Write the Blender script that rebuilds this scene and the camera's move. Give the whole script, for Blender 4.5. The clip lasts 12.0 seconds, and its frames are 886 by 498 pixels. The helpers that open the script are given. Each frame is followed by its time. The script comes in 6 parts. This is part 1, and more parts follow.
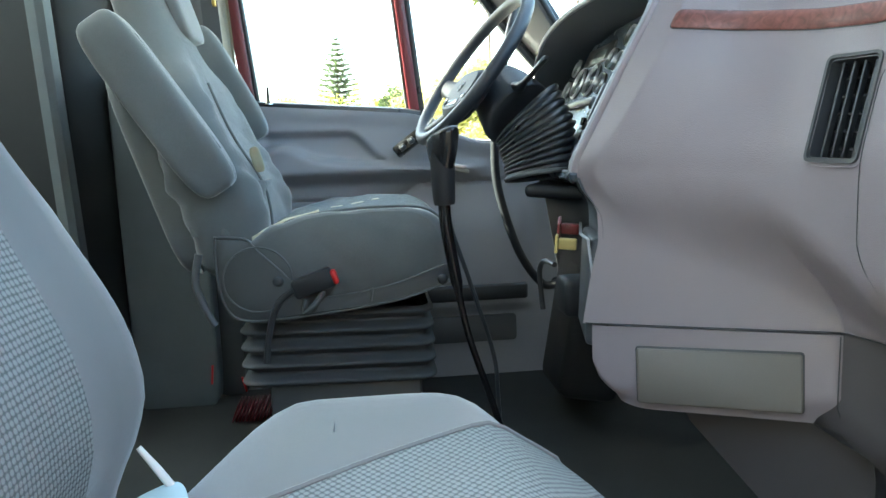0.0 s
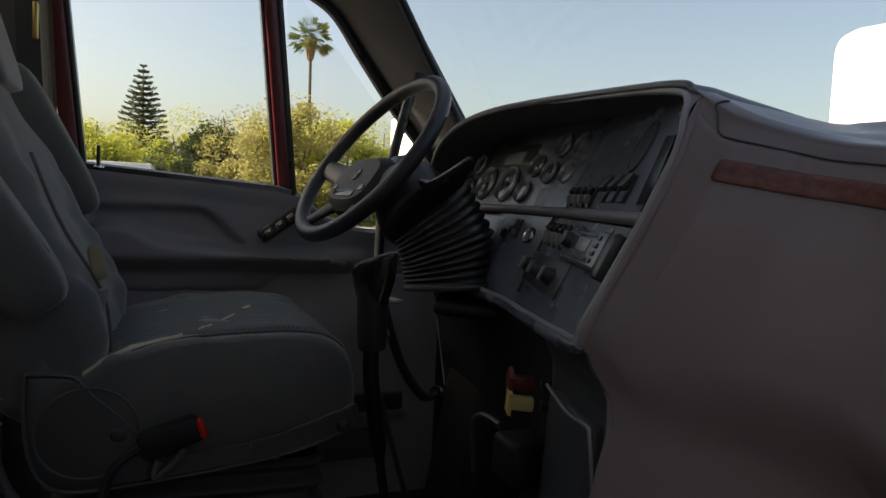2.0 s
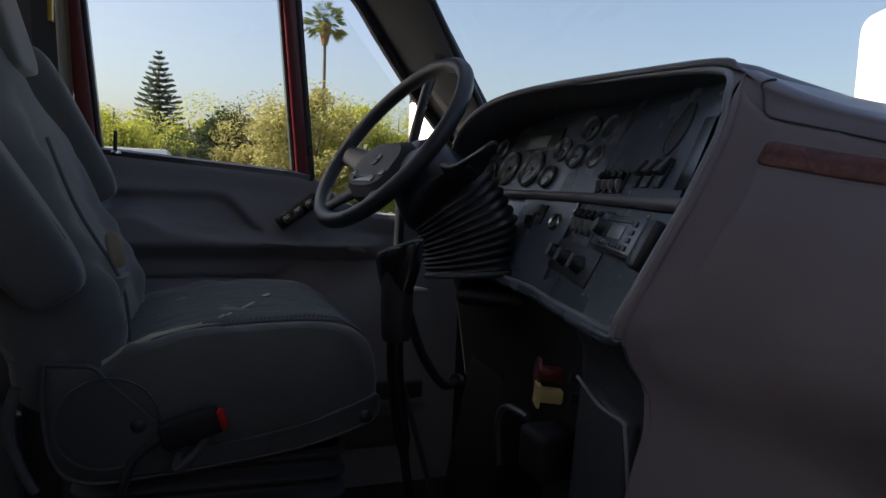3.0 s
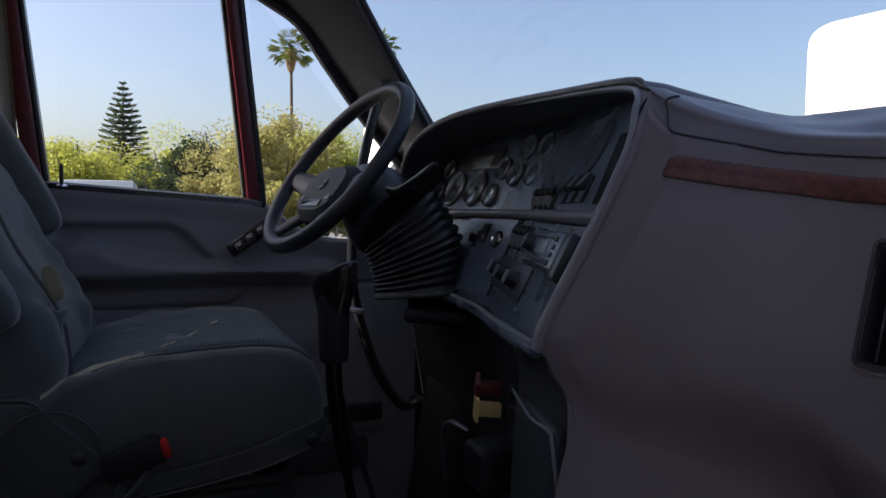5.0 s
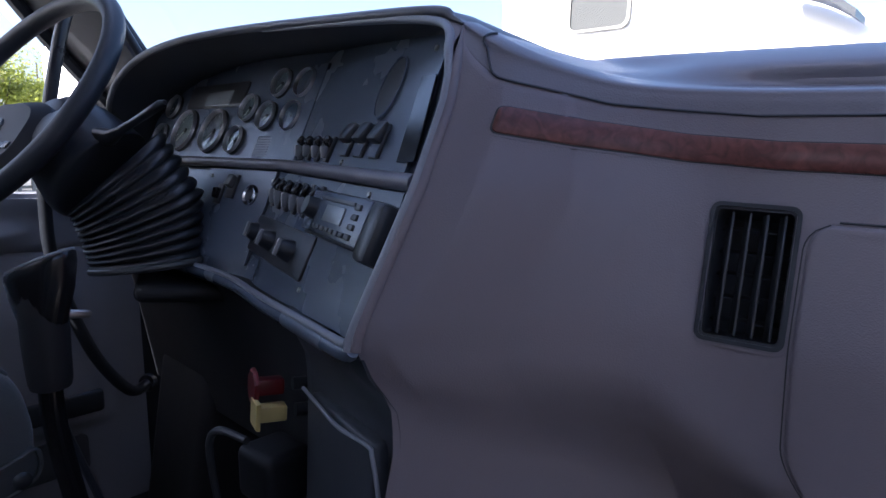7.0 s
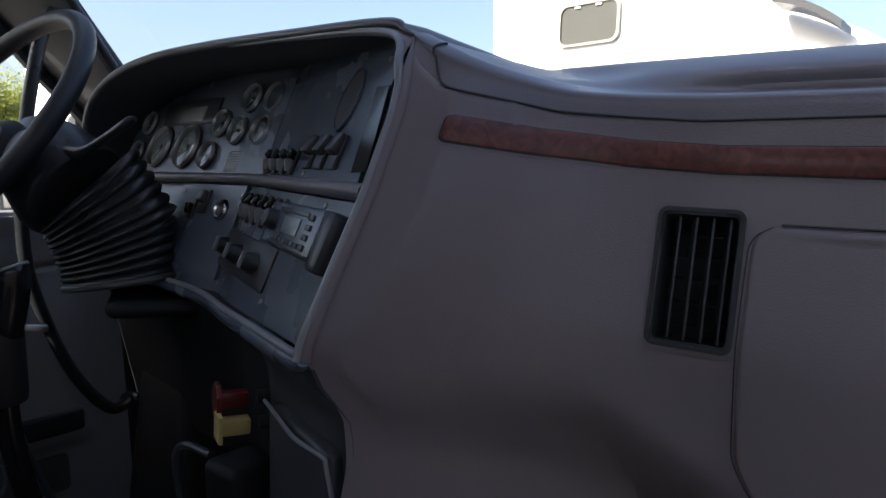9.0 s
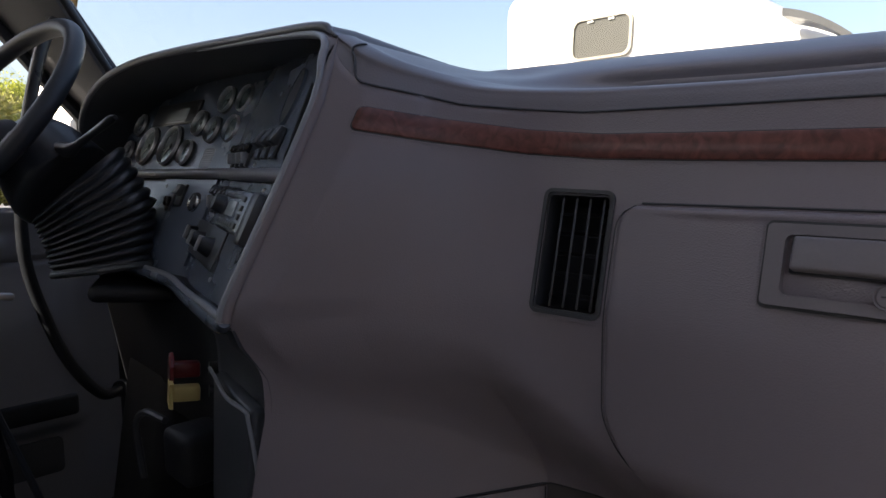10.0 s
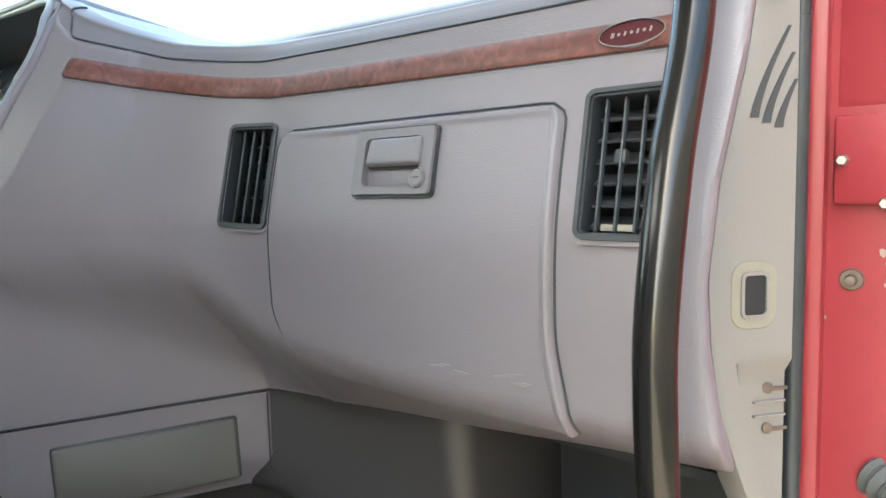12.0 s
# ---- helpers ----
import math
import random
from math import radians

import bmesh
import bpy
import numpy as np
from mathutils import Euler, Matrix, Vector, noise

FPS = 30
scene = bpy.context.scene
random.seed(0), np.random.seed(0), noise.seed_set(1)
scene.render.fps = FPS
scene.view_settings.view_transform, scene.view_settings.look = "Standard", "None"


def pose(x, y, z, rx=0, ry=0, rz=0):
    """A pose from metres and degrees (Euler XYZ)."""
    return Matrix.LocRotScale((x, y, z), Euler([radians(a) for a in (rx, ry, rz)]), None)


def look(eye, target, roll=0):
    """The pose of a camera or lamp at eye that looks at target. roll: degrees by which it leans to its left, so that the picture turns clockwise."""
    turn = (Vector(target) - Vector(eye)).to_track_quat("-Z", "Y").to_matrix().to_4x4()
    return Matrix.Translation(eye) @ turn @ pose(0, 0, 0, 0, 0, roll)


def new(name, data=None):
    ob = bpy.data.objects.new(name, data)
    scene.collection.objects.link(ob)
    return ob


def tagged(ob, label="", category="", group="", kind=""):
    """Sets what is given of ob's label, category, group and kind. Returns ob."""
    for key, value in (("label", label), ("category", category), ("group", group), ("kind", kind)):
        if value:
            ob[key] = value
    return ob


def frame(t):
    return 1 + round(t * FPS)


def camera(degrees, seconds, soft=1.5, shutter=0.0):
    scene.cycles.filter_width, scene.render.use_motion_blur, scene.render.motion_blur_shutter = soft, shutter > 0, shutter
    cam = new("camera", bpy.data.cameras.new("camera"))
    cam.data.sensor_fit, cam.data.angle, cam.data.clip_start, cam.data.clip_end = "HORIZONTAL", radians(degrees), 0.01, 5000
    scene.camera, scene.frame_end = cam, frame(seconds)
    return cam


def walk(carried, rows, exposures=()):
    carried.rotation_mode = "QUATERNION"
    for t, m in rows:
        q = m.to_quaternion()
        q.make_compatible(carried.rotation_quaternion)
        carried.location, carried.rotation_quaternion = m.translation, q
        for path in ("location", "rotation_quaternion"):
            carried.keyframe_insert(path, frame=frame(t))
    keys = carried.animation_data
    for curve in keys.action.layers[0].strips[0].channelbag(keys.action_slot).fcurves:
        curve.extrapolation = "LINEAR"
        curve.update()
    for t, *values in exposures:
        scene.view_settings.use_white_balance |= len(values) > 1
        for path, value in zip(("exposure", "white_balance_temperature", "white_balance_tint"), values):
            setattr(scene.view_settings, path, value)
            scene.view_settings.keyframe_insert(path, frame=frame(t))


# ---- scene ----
cam = camera(66.0, 12.0)
# x runs to the lorry's front, y to its left side, z up from the cab floor
PATH = [
    (0, (0.09, 0.037, 0.716), (0.283, 2.007, 0.431), -2.1),
    (0.5, (0.08, 0.103, 0.771), (0.432, 2.064, 0.603), 1.0),
    (1, (0.047, 0.206, 0.799), (0.636, 2.106, 0.592), 1.1),
    (1.5, (-0.012, 0.287, 0.818), (0.683, 2.158, 0.692), 3.4),
    (2, (-0.041, 0.348, 0.828), (0.695, 2.202, 0.686), 2.6),
    (2.5, (-0.044, 0.373, 0.821), (0.665, 2.235, 0.646), 2.6),
    (2.7, (-0.044, 0.385, 0.827), (0.656, 2.25, 0.638), 2.7),
    (4.3, (-0.022, 0.352, 0.827), (0.688, 2.217, 0.691), 1.1),
    (4.5, (-0.012, 0.347, 0.829), (0.705, 2.21, 0.696), 1.0),
    (5, (-0.001, 0.345, 0.828), (0.767, 2.188, 0.706), 0.5),
    (5.5, (0.009, 0.353, 0.823), (0.811, 2.181, 0.7), 0.3),
    (6, (0.014, 0.384, 0.832), (1.009, 2.111, 0.669), -1.7),
    (6.5, (-0.013, 0.461, 0.842), (1.203, 2.031, 0.608), 0.2),
    (7, (0.02, 0.53, 0.857), (1.449, 1.892, 0.534), -0.1),
    (7.2, (0.03, 0.528, 0.873), (1.485, 1.866, 0.568), -1.2),
    (8.8, (0.036, 0.515, 0.854), (1.475, 1.876, 0.577), -0.3),
    (9, (0.047, 0.498, 0.851), (1.484, 1.861, 0.572), -0.9),
    (9.5, (0.055, 0.432, 0.843), (1.45, 1.844, 0.594), -1.3),
    (10, (0.07, 0.37, 0.824), (1.465, 1.783, 0.586), -0.5),
    (10.5, (0.099, 0.297, 0.805), (1.485, 1.721, 0.58), -1.2),
    (11, (0.118, 0.225, 0.788), (1.55, 1.601, 0.555), -1.4),
    (11.5, (0.127, 0.157, 0.761), (1.613, 1.468, 0.488), -1.5),
    (12, (0.133, 0.09, 0.73), (1.687, 1.335, 0.543), -1.4),
]
EXPOSURES = [
    (0.0, 4.20, 6800, -8), (0.8, 3.16, 6850, -6), (1.5, 1.84, 8500, 10), (2.2, 0.90, 7950, 12), (2.7, 0.88, 7200, 14),
    (4.3, 0.92, 6600, 18), (5.5, 0.92, 6450, 19), (6.5, 1.16, 6150, 21), (7.2, 2.16, 5600, 20),
    (9.0, 1.44, 6600, 14), (10.5, 1.56, 7200, 16), (11.2, 2.40, 7150, 8), (12.0, 3.92, 7300, -3),
]
walk(cam, [(t, look(eye, target, roll)) for t, eye, target, roll in PATH], EXPOSURES)

# ---------------------------------------------------------------- light
SUN_TO = Vector((-0.72, 0.22, 0.66)).normalized()
world = bpy.data.worlds.new("sky")
scene.world = world
world.use_nodes = True
wn = world.node_tree.nodes
sky = wn.new("ShaderNodeTexSky")
sky.sky_type, sky.sun_disc = "NISHITA", False
sky.sun_elevation = math.asin(SUN_TO.z)
sky.sun_rotation = math.atan2(SUN_TO.x, SUN_TO.y)
sky.air_density, sky.dust_density, sky.ozone_density = 1.0, 3.4, 1.6
wn["Background"].inputs["Strength"].default_value = 0.12
world.node_tree.links.new(sky.outputs[0], wn["Background"].inputs["Color"])
sun = new("sun", bpy.data.lights.new("sun", "SUN"))
sun.data.energy, sun.data.angle, sun.data.color = 4.0, radians(0.53), (1.0, 0.95, 0.86)
sun.matrix_world = look((0, 0, 30), Vector((0, 0, 30)) - SUN_TO)


# ---------------------------------------------------------------- materials
def mat(name, color, rough=0.5, metal=0.0, var=0.12, scale=8.0, grain=0.0, grain_scale=400.0, bump=0.0, spec=0.5, rough_var=0.08, tint=None):
    """A procedural surface: colour varied by broad stains and fine grain, with relief."""
    m = bpy.data.materials.new(name)
    m.use_nodes = True
    nt = m.node_tree
    N, L = nt.nodes, nt.links
    b = N["Principled BSDF"]
    b.inputs["Metallic"].default_value = metal
    b.inputs["Specular IOR Level"].default_value = spec
    co = N.new("ShaderNodeTexCoord")
    broad = N.new("ShaderNodeTexNoise")
    broad.inputs["Scale"].default_value, broad.inputs["Detail"].default_value = scale, 6
    fine = N.new("ShaderNodeTexNoise")
    fine.inputs["Scale"].default_value, fine.inputs["Detail"].default_value = grain_scale, 3
    L.new(co.outputs["Object"], broad.inputs["Vector"])
    L.new(co.outputs["Object"], fine.inputs["Vector"])
    ramp = N.new("ShaderNodeMix")
    ramp.data_type = "RGBA"
    c2 = tint or tuple(c * (1 - var) for c in color)
    c1 = tuple(min(1, c * (1 + var)) for c in color)
    ramp.inputs["A"].default_value, ramp.inputs["B"].default_value = (*c2, 1), (*c1, 1)
    L.new(broad.outputs["Fac"], ramp.inputs["Factor"])
    out = ramp.outputs["Result"]
    if grain:
        g = N.new("ShaderNodeMix")
        g.data_type, g.blend_type = "RGBA", "MULTIPLY"
        g.inputs["Factor"].default_value = grain
        L.new(out, g.inputs["A"])
        L.new(fine.outputs["Fac"], g.inputs["B"])
        out = g.outputs["Result"]
    L.new(out, b.inputs["Base Color"])
    mr = N.new("ShaderNodeMapRange")
    mr.inputs["To Min"].default_value, mr.inputs["To Max"].default_value = max(0.02, rough - rough_var), min(1, rough + rough_var)
    L.new(broad.outputs["Fac"], mr.inputs["Value"])
    L.new(mr.outputs["Result"], b.inputs["Roughness"])
    if bump:
        bp = N.new("ShaderNodeBump")
        bp.inputs["Strength"].default_value, bp.inputs["Distance"].default_value = bump, 0.001
        L.new(fine.outputs["Fac"], bp.inputs["Height"])
        L.new(bp.outputs["Normal"], b.inputs["Normal"])
    return m


def leather(name, color, rough=0.5, cell=700.0, bump=0.35, var=0.08):
    """Moulded vinyl with a pebbled hide grain."""
    m = mat(name, color, rough, var=var, scale=5, grain=0.0)
    N, L = m.node_tree.nodes, m.node_tree.links
    b = N["Principled BSDF"]
    co = next(n for n in N if n.type == "TEX_COORD")
    vo = N.new("ShaderNodeTexVoronoi")
    vo.feature = "SMOOTH_F1"
    vo.inputs["Scale"].default_value = cell
    L.new(co.outputs["Object"], vo.inputs["Vector"])
    bp = N.new("ShaderNodeBump")
    bp.inputs["Strength"].default_value, bp.inputs["Distance"].default_value = bump, 0.0006
    L.new(vo.outputs["Distance"], bp.inputs["Height"])
    L.new(bp.outputs["Normal"], b.inputs["Normal"])
    return m


def woven(name, dark, light, pitch, upright=False):
    """Seat cloth: light tufts in a diagonal grid on a dark ground."""
    m = mat(name, dark, 0.9, var=0.1, scale=10, spec=0.2)
    N, L = m.node_tree.nodes, m.node_tree.links
    b = N["Principled BSDF"]
    co = next(n for n in N if n.type == "TEX_COORD")
    vo = N.new("ShaderNodeTexVoronoi")
    vo.inputs["Scale"].default_value, vo.inputs["Randomness"].default_value = 1 / pitch, 0.12
    vo.voronoi_dimensions = "2D"
    turn = N.new("ShaderNodeMapping")
    turn.inputs["Rotation"].default_value = (0, radians(90), 0) if upright else (0, 0, radians(45))
    L.new(co.outputs["Object"], turn.inputs["Vector"])
    L.new(turn.outputs["Vector"], vo.inputs["Vector"])
    mr = N.new("ShaderNodeMapRange")
    mr.inputs["From Min"].default_value, mr.inputs["From Max"].default_value = 0.55, 0.3
    L.new(vo.outputs["Distance"], mr.inputs["Value"])
    mx = N.new("ShaderNodeMix")
    mx.data_type = "RGBA"
    old = b.inputs["Base Color"].links[0].from_socket
    mx.inputs["B"].default_value = (*light, 1)
    L.new(mr.outputs["Result"], mx.inputs["Factor"])
    L.new(old, mx.inputs["A"])
    L.new(mx.outputs["Result"], b.inputs["Base Color"])
    bp = N.new("ShaderNodeBump")
    bp.inputs["Strength"].default_value, bp.inputs["Distance"].default_value = 0.6, 0.001
    L.new(mr.outputs["Result"], bp.inputs["Height"])
    L.new(bp.outputs["Normal"], b.inputs["Normal"])
    return m


def burl(name):
    """Lacquered reddish burl wood."""
    m = mat(name, (0.22, 0.062, 0.03), 0.42, var=0.3, scale=14)
    N, L = m.node_tree.nodes, m.node_tree.links
    b = N["Principled BSDF"]
    co = next(n for n in N if n.type == "TEX_COORD")
    no = N.new("ShaderNodeTexNoise")
    no.inputs["Scale"].default_value, no.inputs["Detail"].default_value, no.inputs["Distortion"].default_value = 70, 10, 1.4
    L.new(co.outputs["Object"], no.inputs["Vector"])
    cr = N.new("ShaderNodeValToRGB")
    cr.color_ramp.elements[0].position, cr.color_ramp.elements[0].color = 0.25, (0.070, 0.022, 0.017, 1)
    cr.color_ramp.elements[1].position, cr.color_ramp.elements[1].color = 0.75, (0.220, 0.074, 0.057, 1)
    e = cr.color_ramp.elements.new(0.5)
    e.color = (0.145, 0.046, 0.036, 1)
    L.new(no.outputs["Fac"], cr.inputs["Fac"])
    L.new(cr.outputs["Color"], b.inputs["Base Color"])
    b.inputs["Coat Weight"].default_value = 0.10
    b.inputs["Coat Roughness"].default_value = 0.12
    return m


def leaf(name, color, glow):
    """Thin foliage: part of the light shines through."""
    m = mat(name, color, 0.6, var=0.45, scale=1.4, spec=0.3)
    N, L = m.node_tree.nodes, m.node_tree.links
    b, o = N["Principled BSDF"], N["Material Output"]
    tr = N.new("ShaderNodeBsdfTranslucent")
    tr.inputs["Color"].default_value = (*glow, 1)
    mx = N.new("ShaderNodeMixShader")
    mx.inputs[0].default_value = 0.5
    L.new(b.outputs[0], mx.inputs[1])
    L.new(tr.outputs[0], mx.inputs[2])
    L.new(mx.outputs[0], o.inputs["Surface"])
    return m


def glass(name, tint=(0.97, 0.985, 0.975)):
    """Thin sheet glass: clear straight through, with mirror gloss that grows at a slant."""
    m = bpy.data.materials.new(name)
    m.use_nodes = True
    N, L = m.node_tree.nodes, m.node_tree.links
    N.remove(N["Principled BSDF"])
    clear, gloss, fr, mx = N.new("ShaderNodeBsdfTransparent"), N.new("ShaderNodeBsdfGlossy"), N.new("ShaderNodeLayerWeight"), N.new("ShaderNodeMixShader")
    pw, ad = N.new("ShaderNodeMath"), N.new("ShaderNodeMath")
    pw.operation, ad.operation = "POWER", "MULTIPLY_ADD"
    pw.inputs[1].default_value, ad.inputs[1].default_value, ad.inputs[2].default_value = 5.0, 0.5, 0.03
    clear.inputs["Color"].default_value = (*tint, 1)
    gloss.inputs["Roughness"].default_value = 0.01
    fr.inputs["Blend"].default_value = 0.5
    L.new(fr.outputs["Facing"], pw.inputs[0])
    L.new(pw.outputs[0], ad.inputs[0])
    L.new(ad.outputs[0], mx.inputs[0])
    L.new(clear.outputs[0], mx.inputs[1])
    L.new(gloss.outputs[0], mx.inputs[2])
    L.new(mx.outputs[0], N["Material Output"].inputs["Surface"])
    return m


DASH = leather("mauve_grey_vinyl", (0.224, 0.196, 0.215), 0.36, 820, 0.45)
# dash vinyl darkened: the shade below the dashboard is in its colour
KNEE = leather("shaded_mauve_vinyl", (0.074, 0.068, 0.071), 0.32, 640, 0.3)
DASH_TOP = leather("slate_vinyl_pad", (0.195, 0.183, 0.204), 0.34, 640, 0.3)
HOODM = leather("slate_hood_vinyl", (0.150, 0.152, 0.172), 0.36, 640, 0.4)
TRAY = mat("olive_grey_plastic", (0.136, 0.124, 0.110), 0.62, var=0.08, grain=0.08, bump=0.08)
BURL = burl("burl_wood")
PANEL = mat("charcoal_panel", (0.118, 0.146, 0.194), 0.26, var=0.06, grain=0.2, grain_scale=900, bump=0.12, spec=0.7)
# hood underside: the shadow there is put into a dark colour
LINING = mat("shaded_hood_lining", (0.06, 0.068, 0.080), 0.6, var=0.15, grain=0.2, bump=0.2)
POCKET = mat("charcoal_pocket_plastic", (0.055, 0.062, 0.072), 0.42, var=0.12, grain=0.15, bump=0.15)
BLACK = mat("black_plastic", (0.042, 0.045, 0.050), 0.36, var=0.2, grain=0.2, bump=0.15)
# near-black, for black parts and for parts with shade put into the colour
SHADE_BLACK = mat("shade_black_plastic", (0.014, 0.015, 0.018), 0.6, var=0.2, grain=0.2, bump=0.15)
GLOSS = mat("gloss_black", (0.01, 0.01, 0.011), 0.16, var=0.2)
RUBBER = mat("black_rubber", (0.034, 0.038, 0.044), 0.30, var=0.25, scale=20, grain=0.3, bump=0.3)
WHEEL = leather("wheel_rubber", (0.032, 0.036, 0.043), 0.46, 900, 0.25)
HUB = leather("hub_pad_plastic", (0.016, 0.018, 0.023), 0.58, 900, 0.2)
RIM = mat("satin_chrome_rim", (0.78, 0.79, 0.81), 0.34, metal=1.0, var=0.06)
CHROME = mat("chrome", (0.80, 0.81, 0.83), 0.16, metal=1.0, var=0.05)
STEEL = mat("worn_steel", (0.42, 0.41, 0.39), 0.38, metal=1.0, var=0.25, scale=30)
# dial colour lightened to hold the sky's reflection in the glass
FACE = mat("gauge_face_sheen", (0.15, 0.17, 0.20), 0.5, var=0.1)
CARD = mat("grey_card", (0.22, 0.25, 0.30), 0.45, var=0.08)
LCD = mat("lcd_grey", (0.30, 0.33, 0.34), 0.25, var=0.06)
LEVER = mat("pale_grey_lever", (0.30, 0.31, 0.32), 0.35, var=0.06)
LETTER = mat("print_grey", (0.42, 0.45, 0.48), 0.6, var=0.1)
NEEDLE = mat("needle_white", (0.75, 0.76, 0.74), 0.5, var=0.03)
VELOUR = mat("grey_velour", (0.172, 0.184, 0.182), 0.92, var=0.14, scale=9, grain=0.35, grain_scale=700, bump=0.5, spec=0.15)
VELOUR_D = mat("dark_grey_velour", (0.165, 0.174, 0.170), 0.92, var=0.2, scale=12, grain=0.35, grain_scale=700, bump=0.5, spec=0.15)
# warm pale colour that stands in for sun on the bolster
SUN_YELLOW = mat("sunlit_yellow_velour", (0.40, 0.385, 0.27), 0.9, var=0.2, scale=25, grain=0.3, bump=0.3, spec=0.15)
BOLSTER = mat("pale_grey_bolster", (0.190, 0.190, 0.186), 0.8, var=0.10, scale=6, grain=0.2, grain_scale=900, bump=0.25, spec=0.25)
for m_ in (VELOUR, VELOUR_D, BOLSTER):
    m_.node_tree.nodes["Principled BSDF"].inputs["Sheen Weight"].default_value = 0.5
    m_.node_tree.nodes["Principled BSDF"].inputs["Sheen Roughness"].default_value = 0.4
CLOTH = woven("tufted_seat_cloth", (0.13, 0.142, 0.138), (0.27, 0.288, 0.275), 0.0055)
CLOTH_UP = woven("tufted_seat_cloth_back", (0.13, 0.142, 0.138), (0.27, 0.288, 0.275), 0.0055, True)
RIBBED = woven("ribbed_seat_cloth", (0.11, 0.125, 0.13), (0.21, 0.235, 0.24), 0.005)
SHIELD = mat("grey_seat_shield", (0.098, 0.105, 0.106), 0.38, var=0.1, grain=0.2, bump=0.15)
BELLOWS = mat("dark_bellows", (0.075, 0.08, 0.083), 0.72, var=0.25, scale=14, grain=0.3, bump=0.3)
DOORSKIN = leather("door_vinyl", (0.315, 0.315, 0.335), 0.55)
PALEVINYL = leather("faded_grey_vinyl", (0.145, 0.166, 0.172), 0.5, var=0.3)
BEZEL = mat("slate_bezel_plastic", (0.31, 0.325, 0.355), 0.30, var=0.06, grain=0.1, bump=0.1)
BEIGE = mat("beige_trim", (0.205, 0.187, 0.180), 0.5, var=0.07, scale=6, grain=0.1, bump=0.12)
TAN = mat("tan_trim", (0.30, 0.27, 0.22), 0.55, var=0.1, grain=0.1, bump=0.1)
RED = mat("red_paint", (0.255, 0.025, 0.036), 0.38, var=0.16, scale=14, grain=0.12, grain_scale=120, rough_var=0.14)
RED_D = mat("dark_red_paint", (0.135, 0.018, 0.025), 0.32, var=0.12, scale=6)
VENT = mat("vent_plastic", (0.040, 0.044, 0.050), 0.40, var=0.12, grain=0.1)
# pale colour painted for sunlight on the seat cushion
SUN_PALE = mat("sunlit_pale_cloth", (0.62, 0.58, 0.42), 0.9, var=0.15, scale=40, bump=0.3)
DRED = mat("dark_red_plastic", (0.15, 0.010, 0.013), 0.4, var=0.1)
REDPL = mat("red_plastic", (0.62, 0.02, 0.02), 0.4, var=0.08)
YELLOW = mat("yellow_plastic", (0.66, 0.52, 0.20), 0.45, var=0.08)
WHITEPL = mat("white_plastic", (0.72, 0.72, 0.68), 0.5, var=0.04)
CYAN = mat("pale_blue_cloth", (0.48, 0.62, 0.64), 0.8, var=0.08)
FLOORM = mat("black_floor_rubber", (0.045, 0.048, 0.047), 0.8, var=0.4, scale=6, grain=0.4, bump=0.5, spec=0.15)
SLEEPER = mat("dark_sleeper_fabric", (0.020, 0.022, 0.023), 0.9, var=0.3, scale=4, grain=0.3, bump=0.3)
REARVINYL = leather("grey_sleeper_vinyl", (0.34, 0.35, 0.36), 0.6)
HEADLINER = mat("headliner", (0.70, 0.69, 0.66), 0.9, var=0.06, grain=0.2, bump=0.2)
PILLAR = leather("pillar_vinyl", (0.085, 0.088, 0.092), 0.55)
GLASS = glass("window_glass")
# pane of the added roof opening; its blue tint cools the fill light
HATCH = leaf("milky_blue_fill_pane", (0.66, 0.71, 0.78), (0.71, 0.77, 0.86))
MIRROR = mat("mirror_glass", (0.92, 0.93, 0.93), 0.03, metal=1.0, var=0.02, rough_var=0.01)
WHITEBODY = mat("white_paint", (0.74, 0.74, 0.72), 0.3, var=0.03)
BRONZE = mat("worn_bronzed_tube", (0.050, 0.044, 0.040), 0.20, metal=0.8, var=0.35, scale=22, tint=(0.018, 0.021, 0.025))
BARK = mat("bark", (0.16, 0.12, 0.085), 0.9, var=0.3, scale=6, grain=0.5, grain_scale=60, bump=0.6)
LEAF_A = leaf("leaf_yellow_green", (0.25, 0.28, 0.065), (0.56, 0.58, 0.11))
LEAF_B = leaf("leaf_olive", (0.28, 0.26, 0.11), (0.52, 0.49, 0.17))
LEAF_C = leaf("leaf_dark_green", (0.030, 0.045, 0.022), (0.06, 0.09, 0.03))
LEAF_P = leaf("palm_green", (0.06, 0.085, 0.025), (0.18, 0.22, 0.05))
SKIRT = mat("dry_palm_fronds", (0.28, 0.18, 0.08), 0.85, var=0.3, scale=3)
DIRT = mat("pale_dirt", (0.195, 0.183, 0.167), 0.95, var=0.2, scale=0.4, grain=0.35, grain_scale=20, bump=0.4)
CONCRETE = mat("block_wall", (0.42, 0.38, 0.33), 0.9, var=0.12, scale=2, grain=0.3, grain_scale=40, bump=0.3)

# ---------------------------------------------------------------- mesh tools
ORIGIN = {}


def thing(name, loc, label="", category="", group="", kind=""):
    """An Empty at a thing's base."""
    ob = new(name)
    ob.empty_display_size = 0.05
    ob.location = loc
    ORIGIN[ob] = Vector(loc)
    return tagged(ob, label, category, group, kind)


